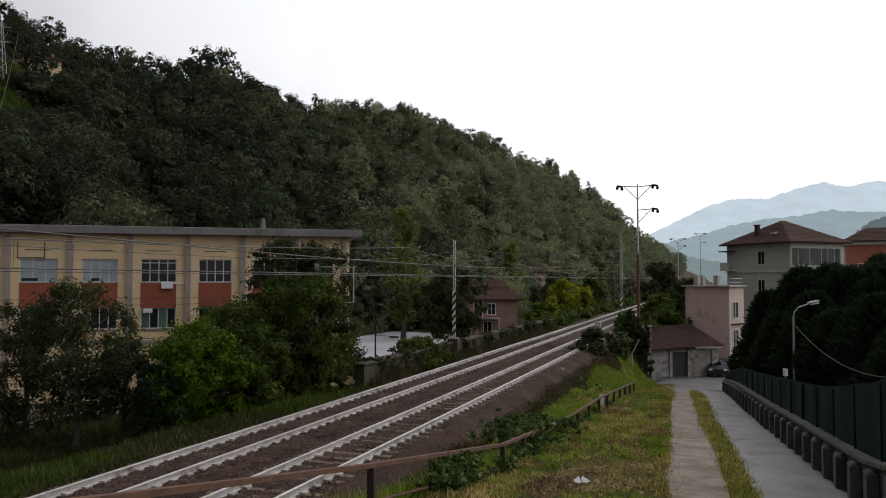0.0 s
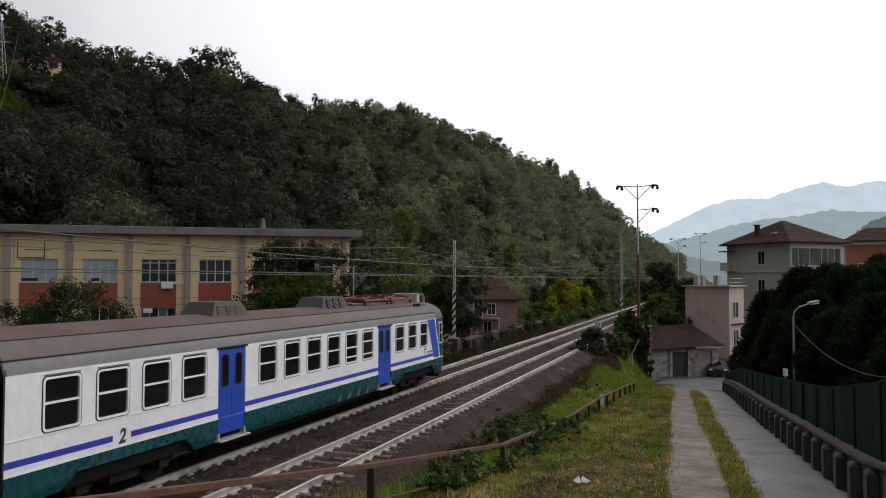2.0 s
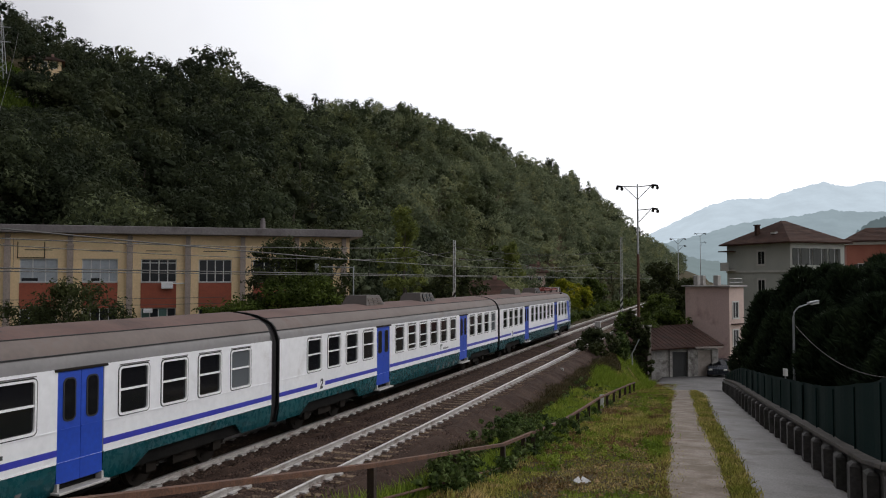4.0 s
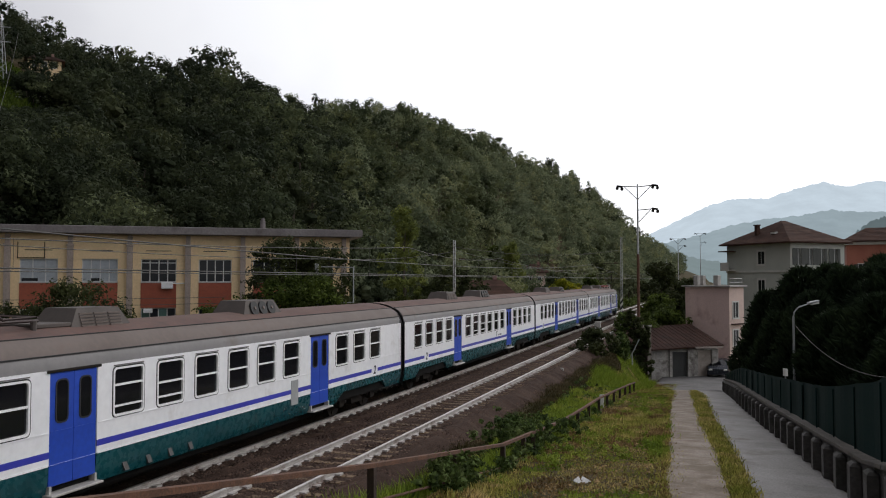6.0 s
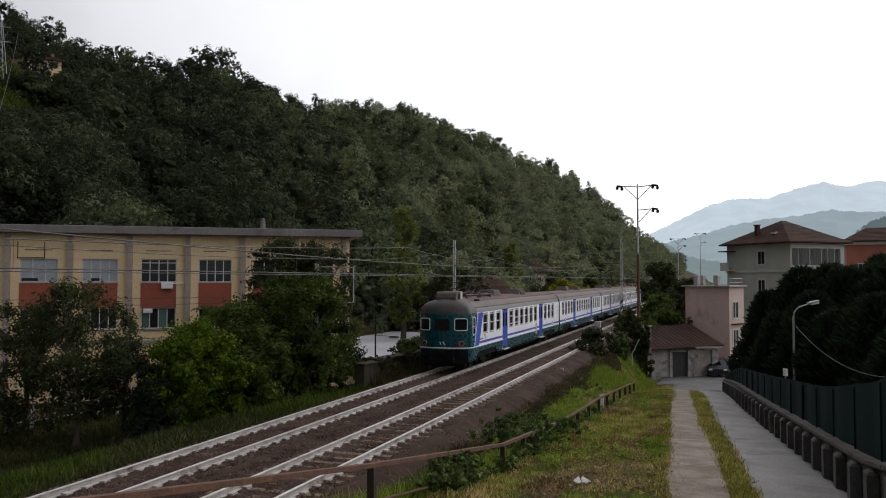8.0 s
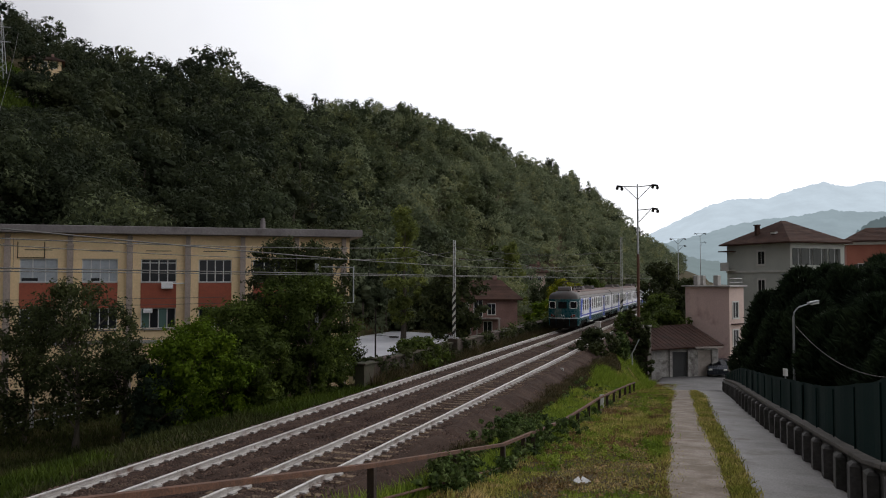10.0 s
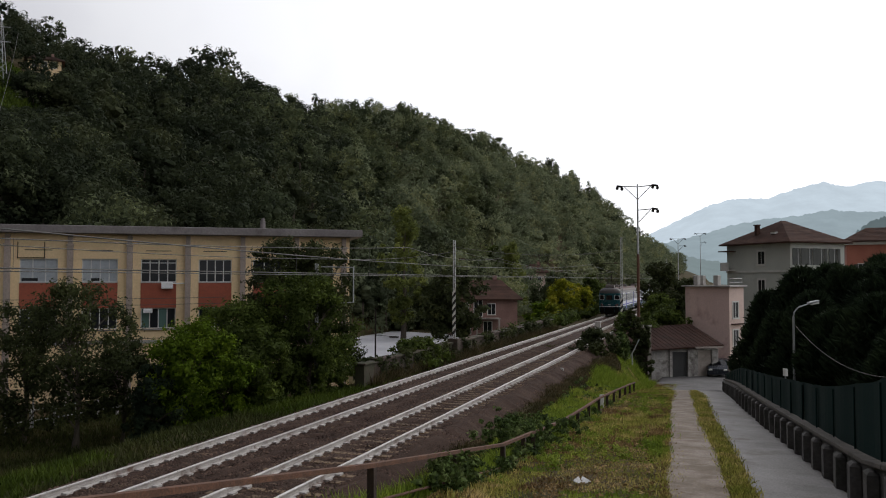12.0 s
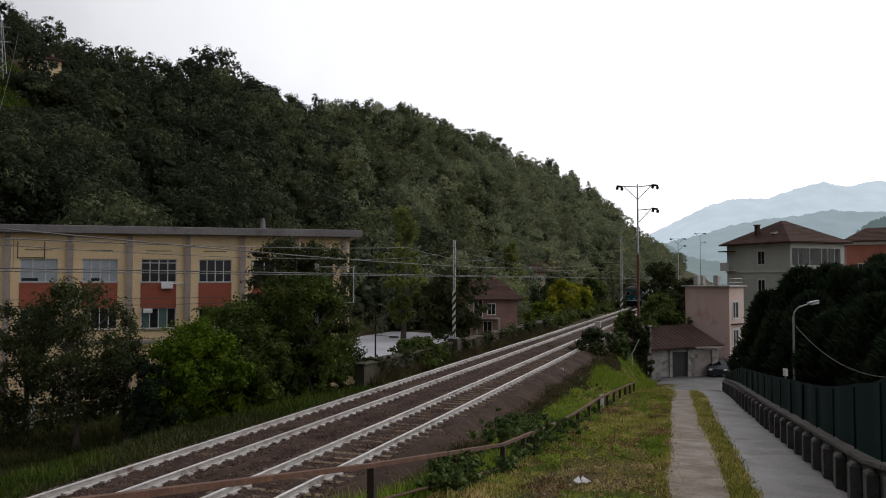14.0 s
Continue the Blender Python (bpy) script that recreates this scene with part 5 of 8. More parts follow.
def make_red_house():
    h = thing("red_house", "salmon-red house with low brown roof behind trees", "house", pose(17.8, 128.5, 0, 0, 0, -6))
    b = Build()
    b.box(0, 14, 0, 9, -4.5, 9.8)
    part("wall", b, M["plaster_red"], h, "salmon-red plaster wall")
    b = Build()
    hip_roof(b, 0, 14, 0, 9, 10.3, 12.4, 3.5, over=0.7)
    rf = part("roof", b, M["tile_roof"], h, "brown tiled roof")
    b = Build()
    roof_courses(b, 0, 14, 0, 9, 10.3, 12.4, 3.5, 0.7, 10)
    tagged(part("tile_course", b, M["tile_roof"], rf), kind="stuff")
    b = Build()
    b.box(-0.3, 14.3, -0.3, 9.3, 9.75, 10.25)
    part("cornice", b, M["trim_white"], h, "pale cornice")
    for u in (2, 5, 8):
        simple_window(h, u - 0.5, u + 0.5, 5.2, 7.0, "-y", 0.0, shut=True)


make_red_house()


def make_house(name, label, x, y, rz, w, d, z0, z1, zr, wall, windows, inset=2.0):
    h = thing(name, label, "house", pose(x, y, 0, 0, 0, rz))
    b = Build()
    b.box(0, w, 0, d, z0, z1)
    part("wall", b, M[wall], h)
    b = Build()
    hip_roof(b, 0, w, 0, d, z1 + 0.02, zr, inset, over=0.6)
    part("roof", b, M["tile_roof"], h, "brown tiled roof")
    b = Build()
    roof_courses(b, 0, w, 0, d, z1 + 0.02, zr, inset, 0.6, 9)
    tagged(part("tile_course", b, M["tile_roof"], h), kind="stuff")
    for u, z, ww, hh, f in windows:
        simple_window(h, u - ww / 2, u + ww / 2, z, z + hh, f, 0.0 if f == "-y" else (w if f == "+x" else 0.0), surround=0.1)
    b = Build()
    b.box(w * 0.7, w * 0.7 + 0.5, d * 0.5, d * 0.5 + 0.5, zr - 1.2, zr + 0.6, bevel=0.03)
    part("chimney", b, M["brick_red"], h)
    return h


brick = make_house("brick_house", "small red-brick house with brown tiled roof", -31.0, 96.0, 26, 8.0, 7.0, -2.6, 2.3, 4.7, "brick_red",
                   [(1.4, 0.4, 0.7, 1.4, "-y"), (3.0, 0.2, 1.0, 2.0, "-y"), (4.7, 0.4, 0.9, 1.3, "-y"), (2.0, 0.4, 0.9, 1.3, "+x"), (5.0, 0.4, 0.9, 1.3, "+x"), (1.5, -2.0, 1.0, 1.5, "-y"), (4.2, -2.0, 1.0, 1.5, "-y")])
b = Build()
b.box(-0.4, 5.6, -1.3, 0, -0.15, 0.0)
for u in (-0.2, 2.6, 5.4):
    b.box(u - 0.1, u + 0.1, -1.5, -1.3, -2.6, -0.15)
part("porch", b, M["pillar"], brick, "pale porch slab on posts")
make_house("hillside_house", "pale hillside house with brown roof", -36.4, 157.0, 20, 4.6, 6, -3, 6.2, 7.9, "plaster_pale", [(1.3, 4.2, 0.8, 1.2, "-y"), (3.2, 4.2, 0.8, 1.2, "-y"), (3.2, 1.4, 0.8, 1.2, "-y")], 1.8)
make_house("hillside_house", "grey house half hidden by trees", -66.5, 178, 25, 6.5, 7, 10, 20.0, 22.5, "plaster_grey", [(1.8, 17.2, 1.0, 1.4, "-y"), (4.6, 17.2, 1.0, 1.4, "-y")])
make_house("hilltop_house", "ochre hilltop house with terracotta roof", -122.0, 117.0, 45, 5.8, 4.5, 38, 46.4, 47.6, "plaster_cream", [(1.2, 44.9, 0.8, 1.1, "-y"), (2.9, 44.9, 0.8, 1.1, "-y"), (4.5, 44.9, 0.8, 1.1, "-y")], 1.6)


# ---- paved surfaces ----
def paved(name, left, right, mat, label, category, lift=0.015, step=0.4, rag=0.035):
    """A strip between two polylines (y, x) draped over the ground, with uneven edges."""
    b = Build()
    ys = np.arange(left[0][0], left[-1][0] + 1e-6, step)
    rng = np.random.default_rng(11)
    rows = []
    n = 11
    rag = rag * 0.6
    el, er = (np.convolve(rng.normal(0, rag * 3, len(ys) + 8), np.ones(5) / 5, "same")[4:-4] for _ in range(2))
    for i, y in enumerate(ys):
        xl = np.interp(y, [p[0] for p in left], [p[1] for p in left]) + el[i]
        xr = np.interp(y, [p[0] for p in right], [p[1] for p in right]) + er[i]
        for k in range(n):
            x = xl + (xr - xl) * k / (n - 1)
            rows.append((x, y, float(ground_z(x, y)) + lift + 0.025 - (0.03 if k in (0, n - 1) else 0)))
    c = n
    b.add(rows, [(i * c + j, i * c + j + 1, (i + 1) * c + j + 1, (i + 1) * c + j) for i in range(len(ys) - 1) for j in range(c - 1)])
    return solid(name, b, mat, label, category, True, kind="structure")


M["track_concrete"] = material("track_concrete", [(0.115, 0.082, 0.054), (0.19, 0.152, 0.116), (0.255, 0.218, 0.180)], 0.9, big=1.3, fine=22, grain=0.4, bump=0.3, dirt=(0.125, 0.092, 0.060), dirt_scale=0.8, dirt_low=0.50)
paved("path", [(2, 0.4), (8, -0.35), (16, -0.95), (22.5, -1.3), (32, -1.8), (46, -2.4), (58, -2.9)], [(2, 1.6), (8, 0.75), (16.6, 0.22), (23, -0.1), (30.5, -0.6), (43.6, -1.3), (58, -1.7)],
      M["track_concrete"], "cracked pale concrete wheel track", "path", 0.02, rag=0.045)
paved("road", [(2, 2.0), (8, 1.25), (16.9, 0.72), (23.4, 0.4), (34, -0.2), (48.4, -0.8), (58, -1.7)], [(2, 3.9), (8, 3.2), (16, 2.55), (27.4, 1.75), (40, 0.9), (58, 0.4)],
      M["asphalt"], "worn grey lane beside the garden wall", "road", 0.02)
paved("forecourt", [(57.5, -2.95), (62, -3.6), (66, -5.0), (69.5, -6.0), (78, -6.0)], [(57.5, 0.5), (62, 0.4), (66, 1.0), (72, 2.0), (78, 2.0)],
      M["asphalt_dark"], "dark grey asphalt yard before the garages", "road", 0.03)
b = Build()
b.add([(-56, 60, -2.28), (-22.5, 60, -2.28), (-22.5, 86, -2.28), (-29, 93, -2.28), (-33, 99, -2.28), (-52, 108, -2.28)], [(0, 1, 2, 3, 4, 5)])
solid("parking_lot", b, M["lot"], "empty pale asphalt parking lot", "parking lot", kind="structure")

# ---- railway furniture ----
M["stone_wall"] = material("stone_wall", [(0.036, 0.024, 0.017), (0.075, 0.050, 0.036)], 0.95, big=1.6, fine=12, grain=0.35, bump=0.9, per="object", amount=0.4, dirt=(0.04, 0.045, 0.02), dirt_scale=0.5, dirt_low=0.48)
def gz(x, y):
    return float(ground_z(x, y))


def make_mast(x, y, z0, z1, label, arm_to, striped):
    """Lattice mast of two channels with zigzag lacing; the lower part has black and white warning bands."""
    m = thing("catenary_mast", label, "catenary mast", pose(x, y, 0), group="catenary masts")
    b = Build()
    for s in (-0.06, 0.06):
        b.box(s - 0.022, s + 0.022, -0.045, 0.045, z0, z1, bevel=0.006)
    part("channels", b, M["galvan"], m, "pale grey steel channels")
    b = Build()
    n = int((z1 - z0) / 0.3)
    for k in range(n):
        za, zb = z0 + k * 0.3, z0 + (k + 1) * 0.3
        s = 0.06 if k % 2 else -0.06
        b.tube([(s, -0.045, za), (-s, -0.045, zb)], 0.014, 4, caps=False)
    part("lacing", b, M["galvan"], m)
    if striped:
        b = Build()
        zt = z0 + striped
        k = 0
        z = z0 + 0.3
        while z < zt:
            b.add([(-0.115, -0.062, z), (0.115, -0.062, z + 0.28), (0.115, -0.062, z + 0.50), (-0.115, -0.062, z + 0.22)], [(0, 1, 2, 3)], k % 2)
            b.add([(-0.115, -0.062, z), (-0.115, 0.062, z - 0.1), (-0.115, 0.062, z + 0.12), (-0.115, -0.062, z + 0.22)], [(0, 1, 2, 3)], k % 2)
            z += 0.24
            k += 1
        part("warning_bands", b, [M["stripe_black"], M["trim_white"]], m, "black and white slanted warning bands")
    b = Build()
    b.box(-0.32, 0.32, -0.32, 0.32, z0 - 0.6, z0 + 0.1, bevel=0.03)
    part("footing", b, M["stone_wall" if z0 > 0 else "pillar"], m, "dark mossy footing" if z0 > 0 else "grey concrete footing")
    if arm_to is not None:
        dx = arm_to - x
        b = Build()
        b.tube([(0, 0, 6.1), (dx, 0, 6.05)], 0.018, 6)
        b.tube([(0, 0, 4.95), (dx * 0.9, 0, 6.05)], 0.015, 6)
        b.tube([(dx * 0.45, 0, 5.35), (dx * 1.05, 0, 4.98)], 0.018, 6)
        part("cantilever", b, M["steel_dark"], m, "thin steel cantilever")
        b = Build()
        for k in range(4):
            t = 0.12 + 0.035 * k
            b.tube([(dx * t, 0, 6.1), (dx * (t + 0.015), 0, 6.1)], 0.07, 10)
        part("insulator", b, M["tile_roof"], m, "brown ribbed insulator")
    return m


make_mast(-16.4, 50.75, 0.75, 7.35, "slender lattice catenary mast with warning bands on wall", T1, 3.0)
make_mast(-7.4, 67.7, -0.5, 8.26, "slender lattice catenary mast with ivy at its foot", T2, 3.6)
make_mast(-18.3, 35.0, -0.5, 5.5, "lattice catenary mast half hidden by trees", None, 0)
make_mast(-7.2, 128.0, -0.5, 8.0, "distant lattice catenary mast beside the line", T2, 2.6)


def make_tower(x, y, z0, z1, scale, label, rusty):
    t = thing("light_tower", label, "light mast", pose(x, y, 0), group="light masts")
    b = Build()
    zm = z0 + (z1 - z0) * 0.60
    b.tube([(0, 0, z0), (0, 0, zm)], 0.13 * scale, 10, mi=0)
    part("lower_pole", b, M["rust"] if rusty else M["galvan"], t, "rust-orange lower pole" if rusty else "")
    b = Build()
    b.tube([(0, 0, zm), (0, 0, z1)], 0.10 * scale, 10, taper=0.06 * scale)
    part("upper_pole", b, M["galvan"], t)
    for zz, sides in ((z1 - 0.25, (-1, 1)), (z1 - 2.35, (1,))):
        for s in sides:
            a = Build()
            r = radians(-AIM + 18)
            ux, uy = math.cos(r), math.sin(r)
            ln = 1.55 * scale
            a.tube([(0, 0, zz), (s * ln * ux, s * ln * uy, zz + 0.12)], 0.04 * scale, 6)
            a.tube([(0, 0, zz - 1.15 * scale), (s * ln * 0.75 * ux, s * ln * 0.75 * uy, zz + 0.05)], 0.035 * scale, 6)
            arm = part("arm", a, M["steel_dark"], t)
            c = Build()
            m = Matrix.Translation((s * ln * ux, s * ln * uy, zz + 0.02)) @ Matrix.Rotation(r, 4, "Z") @ Matrix.Rotation(radians(12), 4, "Y")
            c.box(-0.30 * scale, 0.22 * scale, -0.15 * scale, 0.15 * scale, -0.02, 0.14, m=m, bevel=0.04)
            for dx in (-0.2, 0.22):
                c.box(dx - 0.11 * scale, dx + 0.10 * scale, -0.14 * scale, 0.14 * scale, -0.26, 0.02, m=m, bevel=0.04)
            part("floodlight", c, M["steel_dark"], arm, "dark floodlight housing")
    return t


make_tower(-6.6, 73.8, -2.4, 13.3, 1.0, "tall floodlight mast, rusty below and grey above", True)
make_tower(-10.7, 250, -2.0, 17.2, 1.3, "distant floodlight mast beside the line", False)
make_tower(-3.6, 205, -3.0, 16.2, 0.7, "distant slim floodlight mast", False)


def make_wires():
    def wire(name, label, pts, r=0.013):
        b = Build()
        b.tube(pts, r, 5)
        solid(name, b, M["wire"], label, "overhead wire")

    def span(p, q, sag, n=14):
        return [(p[0] + (q[0] - p[0]) * t, p[1] + (q[1] - p[1]) * t, p[2] + (q[2] - p[2]) * t - sag * 4 * t * (1 - t)) for t in [i / n for i in range(n + 1)]]

    stations = [(-27, 6.25), (34.6, 6.2), (50.75, 6.1), (118, 6.1), (172, 6.1), (235, 6.1)]
    for x, nm in ((T1, "over the far track"), (T2, "over the near track")):
        ys = [(a, z) for a, z in stations] if x == T1 else [(-10, 6.0), (67.7, 6.0), (128, 6.0), (190, 6.0), (250, 6.0)]
        pts = []
        for (ya, za), (yb, zb) in zip(ys[:-1], ys[1:]):
            pts += span((x, ya, za), (x, yb, zb), 0.75 if yb - ya > 40 else 0.3)
        wire("catenary_wire", "thin sagging messenger wire " + nm, pts, 0.013)
        wire("contact_wire", "thin taut contact wire " + nm, [(x, -20, 4.86), (x, 60, 4.9), (x, 130, 4.95), (x, 250, 5.0)], 0.012)
        b = Build()
        for k in range(1, len(pts) - 1, 2):
            p = pts[k]
            if p[2] - 4.95 > 0.1 and p[1] > 8:
                b.tube([(p[0], p[1], 4.9), p], 0.006, 4, caps=False)
        solid("wire_droppers", b, M["wire"], "thin droppers between the overhead wires " + nm, "overhead wire", kind="stuff")
    wire("feeder_wire", "thin sagging feeder wire past the factory", span((-16.6, -20, 7.2), (-17.4, 34.6, 5.7), 0.7) + span((-17.4, 34.6, 5.7), (-16.4, 50.75, 6.6), 0.2))
    wire("feeder_wire", "thin feeder wire between masts", span((-16.4, 50.75, 6.7), (-16.3, 118, 6.6), 0.9))
    a = math.atan2(46.97 - 35.6, -21.86 + 38.3)
    for z0, z1, off, u1 in ((3.75, 3.7, 1.6, 12.0), (3.35, 3.35, 1.7, 12.0), (1.85, 2.0, 2.2, 11.0), (1.2, 1.5, 2.4, 11.0), (0.1, 0.5, 3.0, 9.0)):
        p = (-38.3 - 12 * math.cos(a) + off * math.sin(a), 35.6 - 12 * math.sin(a) - off * math.cos(a), z0)
        q = (-38.3 + u1 * math.cos(a) + off * math.sin(a), 35.6 + u1 * math.sin(a) - off * math.cos(a), z1)
        wire("telephone_wire", "thin dark wire before the factory", span(p, q, 0.12), 0.016)
    wire("cross_wire", "thin wire across both tracks", span((-16.4, 50.75, 6.9), (-7.4, 67.7, 7.2), 0.5))
    wire("hillside_cable", "thin power cable down the wooded slope", span((-103, 95, 43), (-46, 30, 9), 2), 0.022)
    wire("hillside_cable", "thin power cable down the wooded slope", span((-102, 96, 43), (-41, 35, 9), 2), 0.022)


make_wires()


def make_hanging_bracket():
    b = Build()
    b.tube([(-18.3, 35.0, 5.35), (-16.3, 34.9, 5.3)], 0.03, 6)
    b.tube([(-16.3, 34.9, 5.35), (-16.3, 34.9, 3.65)], 0.03, 6)
    b.tube([(-16.3, 34.9, 3.65), (-18.3, 35.0, 3.55)], 0.025, 6)
    solid("mast_bracket", b, M["galvan"], "pale bent tube bracket on a catenary mast", "bracket")


# sleepers, fastenings and loose stones
SLEEPER = Build().box(-1.28, 1.28, -0.125, 0.125, -0.16, -0.0, bevel=0.012).mesh("sleeper", M["sleeper"])


def make_trackwork():
    rng = np.random.default_rng(5)
    for tr, xc, drop in ((TRACKS[0], T1, -0.19), (TRACKS[1], T2, -0.162)):
        for k in range(290):
            y = 4.0 + 0.6 * k
            ob = new("sleeper", SLEEPER)
            ob.parent = tr
            ob.matrix_basis = pose(float(rng.normal(0, 0.02)), y, drop + float(rng.normal(0, 0.006)), 0, 0, float(rng.normal(0, 0.4)))
        b = Build()
        for k in range(290):
            y = 4.0 + 0.6 * k
            for s in (-0.75, 0.75):
                for e in (-1, 1):
                    x = s + e * 0.13
                    b.box(x - 0.075, x + 0.075, y - 0.10, y + 0.10, -0.165, -0.115)
        fo = part("rail_fastening", b, M["rail_side"], tr, "pale rail clips and base plates")
        fo["kind"] = "stuff"

    # loose stones
    n = 62000
    rng = np.random.default_rng(8)
    y = 5 + 60 * rng.uniform(0, 1, n) ** 1.8
    x = rng.uniform(T1 - 2.2, T2 + 2.3, n)
    d1, d2 = np.abs(x - T1), np.abs(x - T2)
    z = np.where(np.minimum(d1, d2) < 1.35, -0.165, -0.215)
    edge = np.maximum(np.maximum(T1 - 1.4 - x, x - (T2 + 1.45)), 0)
    z = z - edge * 0.55
    keep = (np.abs(d1 - 0.75) > 0.09) & (np.abs(d2 - 0.75) > 0.09)
    x, y, z = x[keep], y[keep], z[keep]
    m = len(x)
    s = rng.uniform(0.025, 0.055, m)
    base = np.array([[1, 0, 0], [0, 1, 0], [-1, 0, 0], [0, -1, 0], [0, 0, 1], [0, 0, -1]], float)
    v = base[None] * s[:, None, None] * rng.uniform(0.6, 1.3, (m, 6, 1))
    a = rng.uniform(0, 6.28, m)
    ca, sa = np.cos(a)[:, None], np.sin(a)[:, None]
    vx, vy = v[:, :, 0] * ca - v[:, :, 1] * sa, v[:, :, 0] * sa + v[:, :, 1] * ca
    v = np.stack([vx + x[:, None], vy + y[:, None], v[:, :, 2] * 0.8 + z[:, None]], -1)
    tri = np.array([[0, 1, 4], [1, 2, 4], [2, 3, 4], [3, 0, 4]])
    f = (tri[None] + 6 * np.arange(m)[:, None, None]).reshape(-1, 3)
    me = bpy.data.meshes.new("ballast_stones")
    me.vertices.add(m * 6)
    me.vertices.foreach_set("co", v.astype(np.float32).reshape(-1))
    me.loops.add(len(f) * 3)
    me.loops.foreach_set("vertex_index", f.astype(np.int32).reshape(-1))
    me.polygons.add(len(f))
    me.polygons.foreach_set("loop_start", np.arange(0, len(f) * 3, 3, dtype=np.int32))
    me.polygons.foreach_set("loop_total", np.full(len(f), 3, dtype=np.int32))
    me.materials.append(M["stone"])
    me.update(calc_edges=True)
    tagged(new("ballast_stones", me), "loose rust-brown ballast stones between the rails", "gravel", kind="stuff")


# ---- walls, railing and fence ----
def make_track_wall():
    w = tagged(new("wall_track"), "old stone parapet wall beside the line with coping", "wall", kind="structure")
    b = Build()
    b.box(-16.95, -16.45, 36.5, 84, -2.6, 0.50)
    part("core", b, M["stone_wall"], w)
    b = Build()
    rng = np.random.default_rng(2)
    y = 36.4
    while y < 84:
        ln = rng.uniform(0.9, 1.3)
        bb = Build()
        bb.box(-17.05, -16.35, y, y + ln - 0.015, 0.50, 0.62 + rng.normal(0, 0.03), bevel=0.03)
        part("coping_stone", bb, M["stone_wall"], w)
        y += ln


make_track_wall()
b = Build()
rng0 = np.random.default_rng(4)
ab = thing("bridge_abutment", "dark mossy stone bridge pier beside the line", "bridge pier", pose(-5.7, 67.2, 0))
b.box(-0.45, 0.45, -1.0, 3.0, -4.2, 0.75, bevel=0.05)
part("core", b, M["stone_wall"], ab)
b = Build()
b.box(-0.52, 0.52, -1.1, 3.1, 0.75, 0.92, bevel=0.04)
part("cap", b, M["stone_wall"], ab)
b = Build()
b.box(-8.85, -8.45, 62.3, 62.7, -0.6, 1.55, bevel=0.04)
solid("stone_marker", b, M["concrete"], "weathered grey concrete line marker post", "marker post")
b = Build()
b.box(-8.26, -8.09, 44.65, 44.8, -0.8, -0.18, bevel=0.03)
solid("stone_marker", b, M["concrete"], "small pale kilometre stone beside track", "marker stone")
b = Build()
b.tube([(-6.6, 63.0, -1.7), (-6.1, 62.9, -0.8), (-5.6, 62.9, 0.2)], 0.035, 8)
b.tube([(-6.15, 62.9, -0.9), (-6.1, 62.9, -2.2)], 0.05, 8)
solid("pipe_post", b, M["galvan"], "bent pale pipe beside the pier", "pipe")

M["post_dark"] = material("post_dark", [(0.022, 0.014, 0.011), (0.05, 0.028, 0.019)], 0.85, 0.1, big=4, fine=40, grain=0.35, bump=0.5)
RAIL_Y = [2.5, 4, 10.1, 17.4, 20.5, 22.1, 25.1, 28.5, 32.7, 37, 41, 44.9, 47.5]
RAIL_Z = [3.5, 3.2, 2.19, 1.08, 0.80, 0.64, 0.39, 0.20, -0.01, -0.33, -0.63, -0.93, -1.15]


def make_railing():
    r = thing("railing", "rusty steel railing along the embankment edge", "railing")
    b = Build()
    prof = [(-0.045, -0.03), (0.045, -0.03), (0.045, 0.03), (-0.045, 0.03)]
    pts = list(zip(RAIL_Y, RAIL_Z))
    vs, fs = [], []
    for y, z in pts:
        vs += [(-4.5 + a, y, z + c) for a, c in prof]
    for i in range(len(pts) - 1):
        for j in range(4):
            k = (j + 1) % 4
            fs.append((i * 4 + j, i * 4 + k, i * 4 + 4 + k, i * 4 + 4 + j))
    b.add(vs, fs)
    part("top_rail", b, M["rust"], r, "rusty flat top rail")
    b = Build()
    b.tube([(-4.5, y, z - 0.5) for y, z in pts if y > 8], 0.022, 8)
    part("middle_rail", b, M["rust"], r, "rusty round middle rail")
    for y in (3.0, 10.25, 13.9, 17.4, 19.4, 20.5, 22.6, 25.0, 27.5, 30, 32.7, 35.2, 37.6, 40, 42.4, 44.7, 47):
        z = float(np.interp(y, RAIL_Y, RAIL_Z))
        g = min(gz(-4.5, y), z - 0.8)
        b = Build()
        b.box(-4.55, -4.45, y - 0.05, y + 0.05, g - 0.2, z - 0.03, bevel=0.006)
        part("post", b, M["post_dark"], r, "dark rusty steel post")
    b = Build()
    b.box(-4.71, -4.53, 34.4, 34.44, -0.95, -0.10, bevel=0.008)
    part("marker_plate", b, M["plastic_white"], r, "white rectangular marker plate")


make_railing()

WALL_X = [(4, 3.75), (8, 3.35), (16, 2.62), (27.4, 1.85), (40, 0.98), (62, 0.45)]


def wall_x(y):
    return float(np.interp(y, [p[0] for p in WALL_X], [p[1] for p in WALL_X]))


